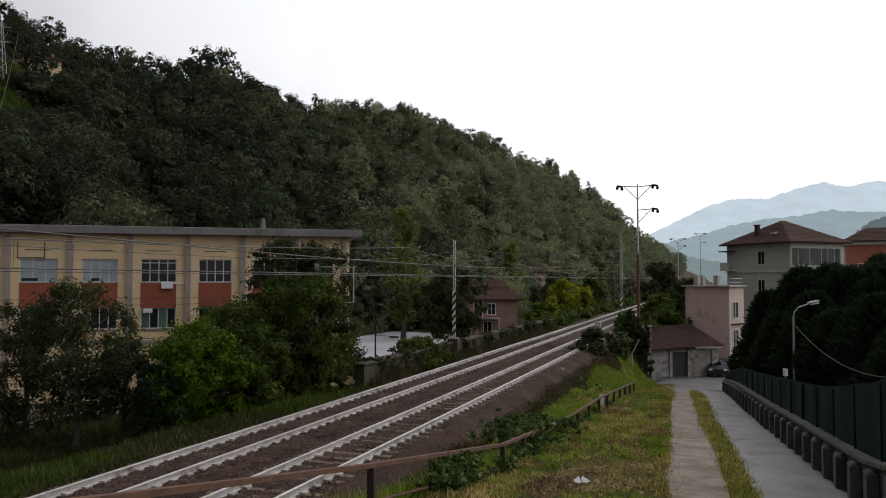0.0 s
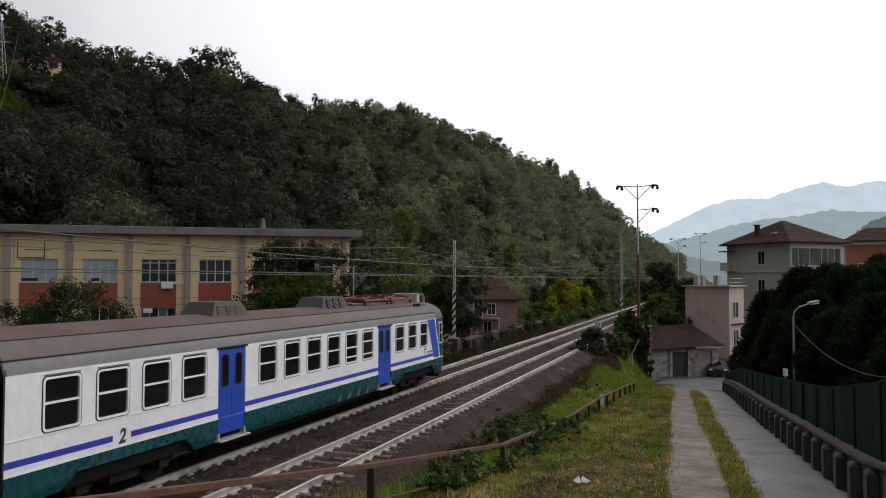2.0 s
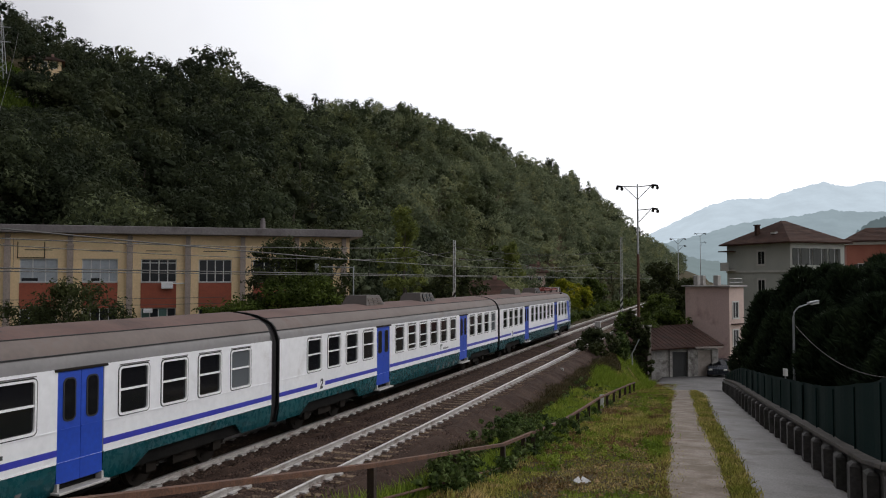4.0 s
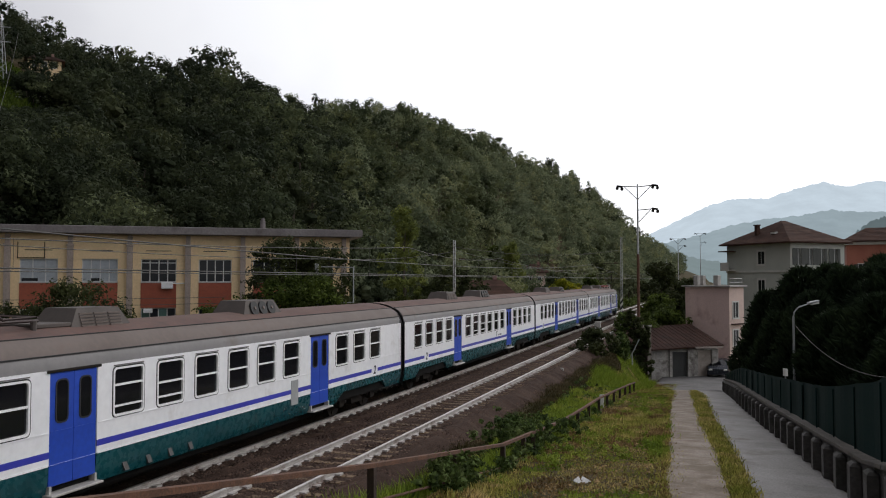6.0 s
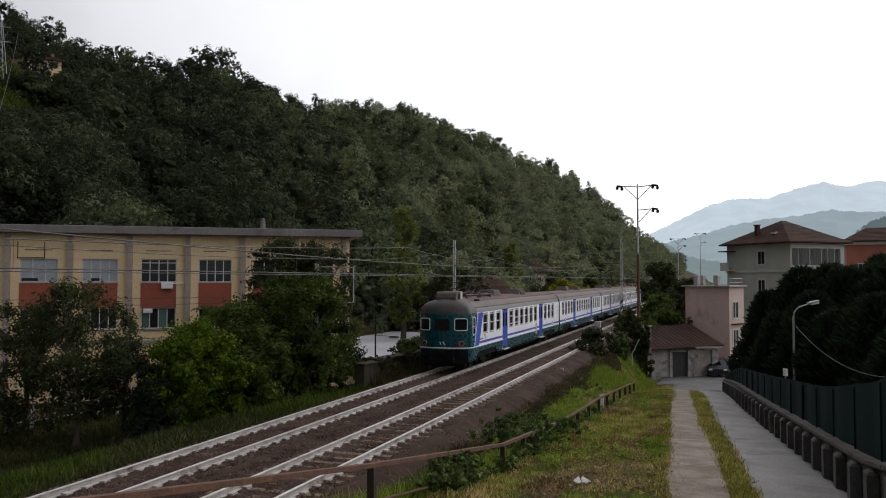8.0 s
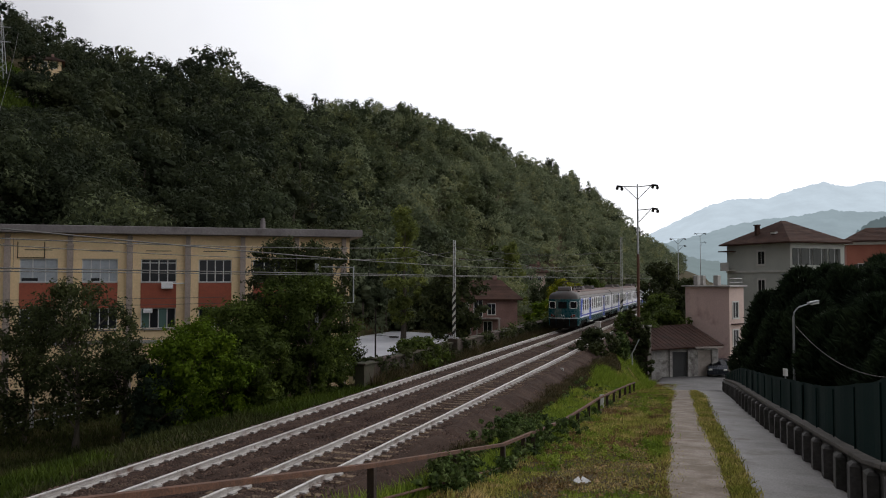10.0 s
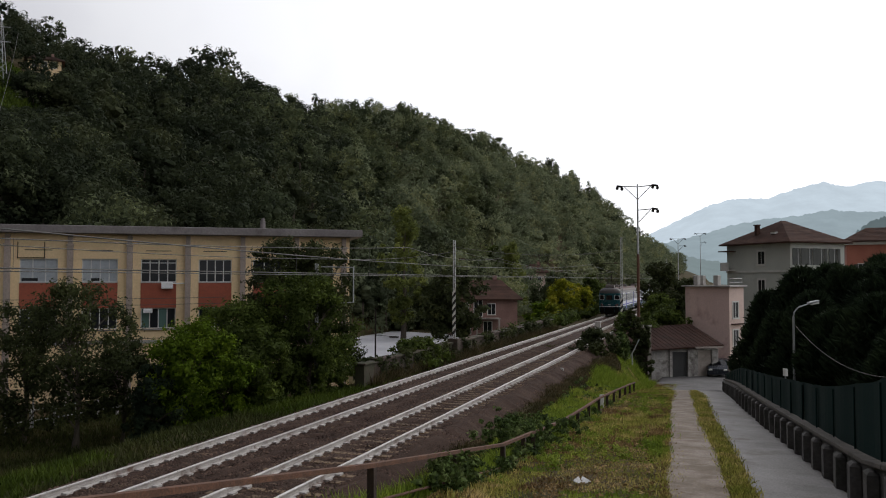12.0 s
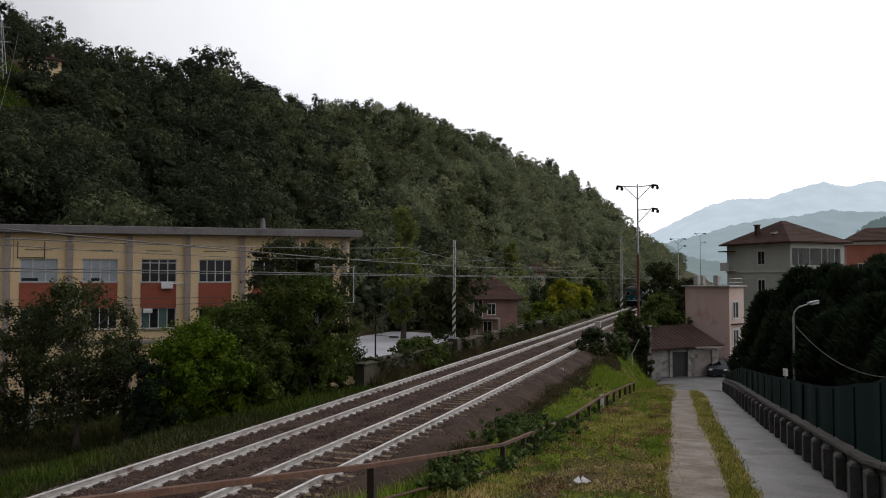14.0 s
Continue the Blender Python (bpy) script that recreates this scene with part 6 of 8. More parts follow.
def make_garden_wall():
    w = tagged(new("wall_garden"), "low dark concrete wall with rounded buttress piers", "wall", kind="structure")
    b = Build()
    ys = np.arange(4, 62.5, 1.0)
    for ya, yb in zip(ys[:-1], ys[1:]):
        xa, xb = wall_x(ya), wall_x(yb)
        za, zb = float(np.interp(ya, RAMP_Y, RAMP_Z)), float(np.interp(yb, RAMP_Y, RAMP_Z))
        b.add([(xa, ya, za - 0.5), (xa + 0.25, ya, za - 0.5), (xa + 0.25, ya, za + 0.8), (xa, ya, za + 0.8), (xb, yb, zb - 0.5), (xb + 0.25, yb, zb - 0.5), (xb + 0.25, yb, zb + 0.8), (xb, yb, zb + 0.8)],
              [(0, 3, 7, 4), (3, 2, 6, 7), (2, 1, 5, 6), (0, 1, 2, 3), (4, 7, 6, 5)])
    part("core", b, M["wall_dark"], w)
    y = 4.6
    while y < 61:
        x, z = wall_x(y), float(np.interp(y, RAMP_Y, RAMP_Z))
        b = Build()
        b.box(x - 0.20, x - 0.004, y - 0.19, y + 0.19, z - 0.4, z + 0.74, bevel=0.06)
        part("pier", b, M["wall_dark"], w)
        b = Build()
        zr = float(np.interp(y + 0.63, RAMP_Y, RAMP_Z)) - float(np.interp(y - 0.63, RAMP_Y, RAMP_Z))
        m = Matrix.Translation((x + 0.06, y, z + 0.845)) @ Matrix.Rotation(math.atan2(zr, 1.26), 4, "X") @ Matrix.Rotation(math.atan2(wall_x(y - 0.6) - wall_x(y + 0.6), 1.2), 4, "Z")
        b.box(-0.17, 0.16, -0.625, 0.625, -0.045, 0.045, m=m, bevel=0.012)
        part("coping", b, M["coping_pale"], w)
        y += 1.26


M["wall_dark"] = material("wall_dark", [(0.055, 0.05, 0.048), (0.10, 0.095, 0.09)], 0.95, big=1.5, fine=14, grain=0.3, bump=0.5, dirt=(0.03, 0.032, 0.025), dirt_scale=0.8, dirt_low=0.5)
M["coping_pale"] = material("coping_pale", [(0.065, 0.058, 0.050), (0.115, 0.102, 0.09)], 0.95, big=1.5, fine=14, grain=0.3, bump=0.5)
make_garden_wall()


def make_mesh_fence():
    f = thing("mesh_fence", "green screened mesh fence on a low wall", "fence")
    ys = np.arange(4.0, 62.1, 2.0)
    for i, (ya, yb) in enumerate(zip(ys[:-1], ys[1:])):
        b = Build()
        hA = float(np.interp(ya, [4, 16, 21, 40, 62], [2.45, 2.35, 1.95, 1.68, 1.28]))
        hB = float(np.interp(yb, [4, 16, 21, 40, 62], [2.45, 2.35, 1.95, 1.68, 1.28]))
        n = 6
        vs, fs = [], []
        for k in range(n + 1):
            t = k / n
            y = ya + (yb - ya) * t
            x = wall_x(y) + 0.12 + 0.02 * math.sin(math.pi * 2 * t + i)
            z = float(np.interp(y, RAMP_Y, RAMP_Z))
            h = hA + (hB - hA) * t - 0.012 * math.sin(math.pi * t)
            vs += [(x, y, z + 0.9), (x, y, z + h), (x + 0.015, y, z + h), (x + 0.015, y, z + 0.9)]
        for k in range(n):
            for j in range(4):
                q = (j + 1) % 4
                fs.append((k * 4 + j, k * 4 + q, k * 4 + 4 + q, k * 4 + 4 + j))
        b.add(vs, fs)
        part("screen", b, M["fence_green"], f, "dark green screening cloth")
    for y in ys:
        x, z = wall_x(float(y)) + 0.09, float(np.interp(y, RAMP_Y, RAMP_Z))
        b = Build()
        b.tube([(x, y, z + 0.6), (x, y, z + float(np.interp(y, [4, 16, 21, 40, 62], [2.38, 2.28, 1.88, 1.6, 1.2])))], 0.018, 8)
        part("post", b, M["fence_green"], f)


make_mesh_fence()


def make_street_lamp():
    l = thing("street_lamp", "grey curved street lamp behind the fence", "street lamp", pose(3.4, 41.2, 0))
    b = Build()
    g = gz(3.4, 41.2)
    b.tube([(0, 0, g - 0.1), (0, 0, 3.0)], 0.065, 10, taper=0.05)
    part("pole", b, M["galvan"], l)
    b = Build()
    b.tube([(0, 0, 2.95), (0.04, 0.01, 3.2), (0.22, 0.07, 3.42), (0.5, 0.17, 3.52), (0.72, 0.25, 3.60)], 0.035, 8)
    part("arm", b, M["galvan"], l)
    b = Build()
    m = Matrix.Translation((0.9, 0.3, 3.62)) @ Matrix.Rotation(radians(AIM), 4, "Z") @ Matrix.Rotation(radians(-12), 4, "Y")
    b.box(-0.24, 0.26, -0.12, 0.12, 0.0, 0.10, m=m, bevel=0.04)
    b.box(-0.14, 0.24, -0.10, 0.10, -0.08, 0.0, mi=1, m=m, bevel=0.03)
    part("lamp_head", b, [M["galvan"], M["lamp_glass"]], l, "pale lamp head with clear bowl")
    b = Build()
    p, q = Vector((3.45, 41.2, 2.6)), Vector((6.2, 31.6, 1.36))
    b.tube([tuple(p.lerp(q, t) - Vector((0, 0, 2.9 * t * (1 - t)))) for t in [i / 20 for i in range(21)]], 0.018, 5)
    solid("cable", b, M["wire"], "thin sagging grey cable from the street lamp", "cable")
    b = Build()
    b.tube([(0, 0, -1.2), (0, 0, 1.05)], 0.03, 8)
    b.tube([(0, 0, 1.05), (0, 0, 1.1), (0, 0, 1.25), (0, 0, 1.32)], 0.09, 10, mi=1)
    solid("garden_lamp", b, [M["galvan"], M["lamp_glass"]], "small white garden lamp behind fence", "garden lamp", m=pose(2.45, 33.5, 0))


make_street_lamp()


def make_lot_lamp():
    l = thing("lamp_post", "slender dark lamp post beside the parking lot", "street lamp", pose(-28.8, 66.3, 0))
    b = Build()
    b.tube([(0, 0, -2.6), (0, 0, 2.2)], 0.08, 8, taper=0.06)
    part("pole", b, M["steel_dark"], l)
    b = Build()
    b.tube([(0, 0, -0.2), (1.4, 0.4, -0.3)], 0.03, 6)
    b.box(1.2, 2.0, 0.3, 0.55, -0.42, -0.28, bevel=0.03)
    part("lamp_arm", b, M["steel_dark"], l)


make_lot_lamp()


def make_car_parked():
    c = thing("parked_car", "small dark blue hatchback parked beside the garage", "car", pose(0.0, 74.8, -3.63, 0, 0, 91))
    b = Build()
    prof = [(-1.95, 0.3), (-1.98, 0.75), (-1.75, 0.95), (-1.1, 1.0), (-0.55, 1.42), (0.9, 1.46), (1.6, 1.05), (1.9, 0.9), (1.95, 0.3)]
    b.extrude([(x, z) for x, z in prof], -0.8, 0.8, "y")
    part("body", b, M["paint_car"], c, "dark blue body")
    b = Build()
    b.extrude([(-1.0, 1.02), (-0.52, 1.38), (0.86, 1.41), (1.45, 1.06)], -0.815, 0.815, "y")
    part("side_windows", b, M["dark_glass"], c)
    b = Build()
    b.add([(-1.06, -0.7, 1.03), (-1.06, 0.7, 1.03), (-0.6, 0.62, 1.41), (-0.6, -0.62, 1.41)], [(0, 1, 2, 3)])
    part("windscreen", b, M["glass"], c, "dark windscreen")
    for x in (-1.25, 1.25):
        for y in (-0.78, 0.78):
            t = Build()
            t.tube([(x, y - 0.1, 0.31), (x, y + 0.1, 0.31)], 0.31, 18)
            wh = part("wheel", t, M["black_rubber"], c)
            t = Build()
            t.tube([(x, y - 0.11, 0.31), (x, y + 0.11, 0.31)], 0.19, 14)
            part("rim", t, M["galvan"], wh)
    for y in (-0.6, 0.6):
        t = Build()
        t.box(-2.0, -1.9, y - 0.15, y + 0.15, 0.62, 0.78, bevel=0.03)
        part("headlight", t, M["lamp_glass"], c, "clear headlight")


make_car_parked()


def make_yard_fence():
    f = thing("yard_fence", "low pale metal fence before the factory", "fence")
    pts = [(-31.5, 26.5), (-30.2, 31.0), (-29.6, 36.0), (-25.5, 40.0)]
    for (xa, ya), (xb, yb) in zip(pts[:-1], pts[1:]):
        ga, gb = gz(xa, ya), gz(xb, yb)
        b = Build()
        b.tube([(xa, ya, ga + 0.95), (xb, yb, gb + 0.95)], 0.03, 6)
        part("top_rail", b, M["galvan"], f)
        b = Build()
        b.tube([(xa, ya, ga + 0.45), (xb, yb, gb + 0.45)], 0.025, 6)
        part("lower_rail", b, M["galvan"], f)
        for k in range(4):
            t = k / 4
            x, y = xa + (xb - xa) * t, ya + (yb - ya) * t
            b = Build()
            b.box(x - 0.05, x + 0.05, y - 0.05, y + 0.05, gz(x, y) - 0.2, gz(x, y) + 1.0)
            part("post", b, M["concrete"], f)
    b = Build()
    b.tube([(-29.0, 28.5, -1.9), (-29.0, 28.5, 0.2)], 0.04, 8)
    solid("sign_post", b, M["galvan"], "thin pale post in the yard", "post")


make_yard_fence()
b = Build()
b.add([(0.15 * math.cos(a) * r * (1 + 0.3 * math.sin(a * 3 + z * 20)), 0.12 * math.sin(a) * r * (1 + 0.3 * math.cos(a * 4 + z * 30)), z * (0.7 + 0.4 * math.sin(a * 2 + z * 9))) for z, r in ((0, 0.9), (0.05, 1.15), (0.09, 0.8), (0.13, 0.3)) for a in [i * math.pi / 5 + z for i in range(10)]],
      [(k * 10 + i, k * 10 + (i + 1) % 10, k * 10 + 10 + (i + 1) % 10, k * 10 + 10 + i) for k in range(3) for i in range(10)] + [tuple(range(30, 40))])
solid("plastic_bag", b, M["plastic_white"], "crumpled white plastic bag on the grass", "plastic bag", True, m=pose(-2.72, 16.9, gz(-2.72, 16.9) - 0.02))
b = Build()
b.box(-0.3, 0.3, -0.2, 0.2, 0, 0.35, bevel=0.08)
solid("litter_box", b, M["concrete"], "grey discarded box on the verge", "box", m=pose(-20.6, 18.6, gz(-20.6, 18.6), 0, 0, 30))


def make_pylon():
    p = thing("power_pylon", "lattice power pylon on the hilltop", "pylon", pose(-104.3, 94.7, 0, 0, 0, 30))
    b = Build()
    z0, z1 = 33.0, 45.0
    for sx in (-1, 1):
        for sy in (-1, 1):
            b.tube([(sx * 1.1, sy * 1.1, z0), (sx * 0.25, sy * 0.25, z1)], 0.045, 5)
    for k in range(9):
        za, zb = z0 + k * 1.33, z0 + (k + 1) * 1.33
        wa, wb = 1.1 - 0.85 * (za - z0) / 12, 1.1 - 0.85 * (zb - z0) / 12
        for s in (-1, 1):
            b.tube([(-wa, s * wa, za), (wb, s * wb, zb)], 0.03, 4)
            b.tube([(wa, s * wa, za), (-wb, s * wb, zb)], 0.03, 4)
    part("tower", b, M["galvan"], p, "pale steel lattice")
    for z in (41.5, 43.8):
        b = Build()
        b.tube([(-1.6, 0, z), (1.6, 0, z)], 0.06, 5)
        part("crossarm", b, M["galvan"], p)


make_pylon()
b = Build()
RAIL_A, RAIL_B = Vector((-97.1, 91.2, 31.6)), Vector((-102.8, 106.6, 35.4))
b.tube([RAIL_A, RAIL_B], 0.11, 6)
for k in range(8):
    p = RAIL_A.lerp(RAIL_B, k / 7)
    b.tube([(p.x, p.y, gz(p.x, p.y) - 0.3), p], 0.05, 5)
solid("hillside_barrier", b, M["galvan"], "pale guard rail of a hillside road", "guard rail")

# ---- vegetation ----
def tree(name, x, y, h, r, leaf, count, size, label, seed, low=0.12, trunk=True, clumps=26, form="round", open_crown=0.0):
    """A tree: tapered trunk with limbs, and an uneven crown of many small leaves."""
    rng = np.random.default_rng(seed)
    z = gz(x, y) - 0.15
    t = thing(name, label, "tree", pose(x, y, z))
    r = r * 0.84
    cl = spray_crown(h * low, h * 0.95, r, int(clumps * 2.6), rng, form)
    if trunk:
        b = Build()
        b.tube([(0, 0, 0), (0.06 * r, 0.03 * r, h * 0.3), (0.02 * r, -0.05 * r, h * 0.75)], 0.022 * h + 0.03, 8, taper=0.03)
        for c in cl[: 14]:
            s = Vector((0.04 * r, 0, h * min(0.5, c[2] / h * 0.6)))
            e = Vector(c[:3])
            b.tube([s, s.lerp(e, 0.55) + Vector((0, 0, 0.05 * h)), e], 0.04, 5, taper=0.012)
        part("trunk", b, M["bark"], t)
    q = leaf_cloud(int(count * 1.9), size * 0.80, cl, rng, 0.0, 0, True, (0.2, 1.5))
    if open_crown < 1:
        inner = crown_clumps(h * low, h * 0.84, r * 0.74, 14, rng)
        q = np.concatenate([q, leaf_cloud(int(count * (1 - open_crown)), size * 0.85, inner, rng, 0.62 * (1 - open_crown), 0, True, (0.62, 1.15))])
    part("crown", quads_mesh("crown", q, M[leaf], 3), None, t)
    return t


def conifer(x, y, h, r, label, seed):
    """A dense cypress: short trunk, pointed crown of upswept flat sprays."""
    rng = np.random.default_rng(seed)
    t = thing("conifer", label, "conifer", pose(x, y, gz(x, y) - 0.15), group="evergreen hedge behind the fence")
    b = Build()
    b.tube([(0, 0, 0), (0, 0, h * 0.8)], 0.16, 7, taper=0.03)
    part("trunk", b, M["bark"], t)
    n = 4600
    f = rng.uniform(0, 1, n) ** 1.15
    a = rng.uniform(0, 2 * math.pi, n)
    bulge = 1 + 0.16 * np.sin(a * 3 + seed) * np.cos(f * 7 + seed) + 0.10 * np.sin(a * 7 + f * 15)
    prof = np.where(f < 0.35, 0.85 + 0.15 * f / 0.35, np.clip(1 - (f - 0.35) / 0.65, 0, 1) ** 0.52)
    rad = r * (prof * bulge * rng.uniform(0.72, 1.06, n) + 0.03)
    c = np.stack([rad * np.cos(a), rad * np.sin(a), h * (0.01 + 0.97 * f)], -1)
    out = np.stack([np.cos(a), np.sin(a), np.zeros(n)], -1)
    d = out * rng.uniform(0.4, 1.0, n)[:, None] + np.array([0, 0, 1]) * rng.uniform(0.15, 1.1, n)[:, None] + rng.normal(0, 0.25, (n, 3))
    d /= np.linalg.norm(d, axis=1)[:, None]
    side = np.cross(d, rng.normal(size=(n, 3)))
    side /= np.linalg.norm(side, axis=1)[:, None]
    ln, wd = rng.uniform(0.18, 0.42, n)[:, None], rng.uniform(0.05, 0.11, n)[:, None]
    q = [np.stack([c - side * wd - d * ln * 0.4, c + side * wd - d * ln * 0.4, c + d * ln], 1)]
    s2 = np.cross(d, side)
    q.append(np.stack([c - s2 * wd - d * ln * 0.5, c + s2 * wd - d * ln * 0.5, c + d * ln * 0.8 + side * wd], 1))
    inner = [(0, 0, h * k, r * 0.62 * w) for k, w in ((0.12, 1.15), (0.3, 1.25), (0.48, 1.1), (0.64, 0.85), (0.78, 0.55))]
    q.append(leaf_cloud(40, 0.1, inner, rng, 1.0, 1, True))
    part("crown", quads_mesh("crown", np.concatenate(q), M["leaf_hedge"], 3), None, t)
    return t


tree("tree", -25.4, 27.2, 7.3, 2.3, "leaf_dark", 5200, 0.085, "bushy dark green tree before the factory", 1, 0.20, clumps=40, form="tall", open_crown=0.55)
tree("tree", -28.6, 27.6, 6.4, 2.2, "leaf_dark", 4600, 0.09, "dark green tree before the factory", 2, 0.10, clumps=40, open_crown=0.45)
tree("tree", -31.5, 25.0, 6.3, 2.3, "leaf_dark", 3600, 0.11, "dark green tree before the factory", 12, 0.06, open_crown=0.3)
tree("shrub", -24.2, 28.6, 4.7, 1.5, "leaf_dark", 2600, 0.08, "slim dark bush leaning beside the factory tree", 41, 0.25, open_crown=0.8)
tree("shrub", -20.9, 28.8, 4.9, 2.0, "leaf_fresh", 6500, 0.09, "broad bright fresh-green shrub beside the verge", 3, 0.14, clumps=40, form="domed")
tree("shrub", -19.9, 29.6, 3.9, 1.5, "leaf_fresh", 3400, 0.09, "fresh-green shrub beside the verge", 43, 0.0, form="domed")
tree("shrub", -21.7, 27.4, 3.4, 1.1, "leaf_hedge", 3600, 0.08, "almost black dense shrub beside the verge", 13, 0.0, form="tall")
tree("tree", -20.6, 32.2, 5.6, 2.2, "leaf_tree", 8000, 0.095, "dense green tree beside the verge", 4, 0.02, clumps=44, form="domed")
tree("tree", -20.5, 35.6, 8.7, 2.0, "leaf_dark", 7000, 0.10, "tall dark evergreen before the factory", 5, 0.05, clumps=44, form="tall")
tree("tree", -19.0, 36.4, 7.9, 2.1, "leaf_dark", 5600, 0.11, "tall dark evergreen before the factory", 6, 0.05, clumps=40, form="tall")
tree("shrub", -18.2, 34.0, 6.2, 2.0, "leaf_tree", 8000, 0.09, "leafy green tree beside the line", 7, 0.0, clumps=40, form="tall")
tree("shrub", -17.9, 35.4, 3.8, 1.3, "leaf_tree", 4200, 0.09, "leafy green shrub beside the wall", 8, 0.0, form="domed")
tree("shrub", -19.4, 31.4, 4.0, 1.7, "leaf_tree", 4200, 0.10, "green shrub beside the verge", 9, 0.0, form="domed")
tree("shrub", -17.2, 44.6, 1.9, 1.2, "leaf_tree", 1800, 0.13, "dark bramble bush over the parapet", 10, 0.0, False)
tree("shrub", -17.2, 46.8, 1.9, 1.3, "leaf_tree", 1800, 0.13, "green bramble bush over the parapet", 11, 0.0, False)
tree("shrub", -17.3, 38.8, 1.4, 0.8, "leaf_dark", 1100, 0.12, "dark bush at the wall's end", 14, 0.0, False)
tree("tree", -20.6, 113.5, 6.6, 2.3, "leaf_yellow", 3000, 0.17, "yellow-green autumn tree beside the line", 15, 0.12, form="tall", open_crown=0.5)
tree("tree", -18.2, 116.0, 5.4, 1.8, "leaf_yellow", 2000, 0.17, "small yellow-green autumn tree beside the line", 46, 0.10, form="tall", open_crown=0.6)
tree("shrub", -20.9, 107.0, 3.4, 1.3, "leaf_yellow", 1800, 0.17, "yellow autumn shrub beside the line", 16, 0.0, open_crown=0.4)
tree("shrub", -22.8, 108.5, 4.0, 2.3, "leaf_fresh", 1500, 0.26, "green shrub beside the brick house", 17, 0.0)
tree("tree", -26.0, 80.0, 8.5, 3.3, "leaf_dark", 3200, 0.24, "dark tree beside the parking lot", 18, 0.2)
tree("tree", -31.5, 92.0, 7.0, 3.0, "leaf_dark", 2600, 0.24, "dark tree beside the brick house", 19, 0.15)
tree("tree", -23.0, 121.0, 8.5, 3.4, "leaf_wood", 2600, 0.3, "dark tree behind the yellow shrubs", 20, 0.1)
tree("shrub", -8.2, 57.4, 2.1, 1.3, "leaf_dark", 1800, 0.12, "round dark bush beside the track", 21, 0.0, False)
tree("shrub", -6.7, 60.5, 2.0, 0.8, "leaf_ivy", 1500, 0.12, "ivy-grown bush at the mast foot", 22, 0.0, False)
tree("ivy", -7.4, 67.4, 3.4, 0.55, "leaf_ivy", 1300, 0.10, "ivy climbing the catenary mast", 23, 0.0, False)
tree("shrub", -6.1, 73.0, 3.2, 1.1, "leaf_dark", 1800, 0.15, "dark ivy over the pier", 24, 0.0, False)
tree("tree", -4.2, 80.0, 6.0, 2.4, "leaf_tree", 2600, 0.18, "green tree behind the bridge pier", 25, 0.0)
tree("tree", -3.4, 98.0, 8.8, 3.0, "leaf_dark", 2600, 0.22, "dark rounded tree behind the pink house", 26, 0.1)
tree("tree", -6.6, 104.0, 8.4, 3.0, "leaf_dark", 2600, 0.22, "dark rounded tree beside the line", 27, 0.05)
tree("tree", -6.2, 92.0, 5.2, 2.2, "leaf_tree", 1800, 0.2, "green tree beside the line", 28, 0.0)

# the garden's dense evergreens behind the fence
k = 30
for x, y, h, r in ((3.0, 54, 6.6, 1.9), (4.6, 50, 7.6, 2.2), (6.4, 46.5, 8.3, 2.4), (8.4, 43.5, 8.4, 2.5), (10.6, 41, 8.5, 2.6), (13.0, 39, 8.6, 2.7), (15.5, 37.5, 8.8, 2.8),
                   (4.6, 44, 5.6, 2.0), (6.8, 40, 6.0, 2.3), (9.0, 36.5, 6.0, 2.4), (11.2, 33.5, 5.8, 2.5), (13.6, 31, 5.8, 2.6), (3.3, 47.5, 4.8, 1.7), (12.0, 36.5, 7.6, 2.6), (14.5, 34.5, 7.8, 2.8), (17.5, 35.0, 8.6, 3.0), (8.0, 46.0, 8.4, 2.5), (6.2, 50.5, 9.0, 2.6), (8.6, 48.5, 9.3, 2.7), (11.0, 45.5, 9.4, 2.8), (7.4, 43.5, 7.2, 2.4), (9.8, 40.0, 7.2, 2.5), (16.0, 30.5, 6.6, 2.8), (5.4, 41.5, 4.6, 2.0), (9.5, 33.0, 4.8, 2.3), (7.4, 36.0, 4.6, 2.1), (12.0, 29.5, 4.8, 2.5)):
    h = h * (0.87 if x > 5.8 else 1.0)
    conifer(x, y, h * 1.01, r * 1.0, "dense dark pointed evergreen behind the fence", k)
    k += 1

for x, y, h, r, n in ((-5.8, 65.75, 4.9, 0.62, 2600), (-5.4, 66.0, 4.4, 0.5, 1500), (-5.9, 69.5, 4.0, 0.7, 1500), (-6.6, 66.4, 4.6, 0.5, 1500), (-7.9, 75.5, 2.6, 1.3, 1400), (-5.6, 77.0, 5.4, 1.8, 2200), (-6.6, 84.0, 4.2, 1.8, 1800)):
    tree("shrub", x, y, h, r, "leaf_tree" if y > 74 else "leaf_dark", n, 0.12, "ivy and scrub beside the bridge pier", int(y * 7), 0.0, False)

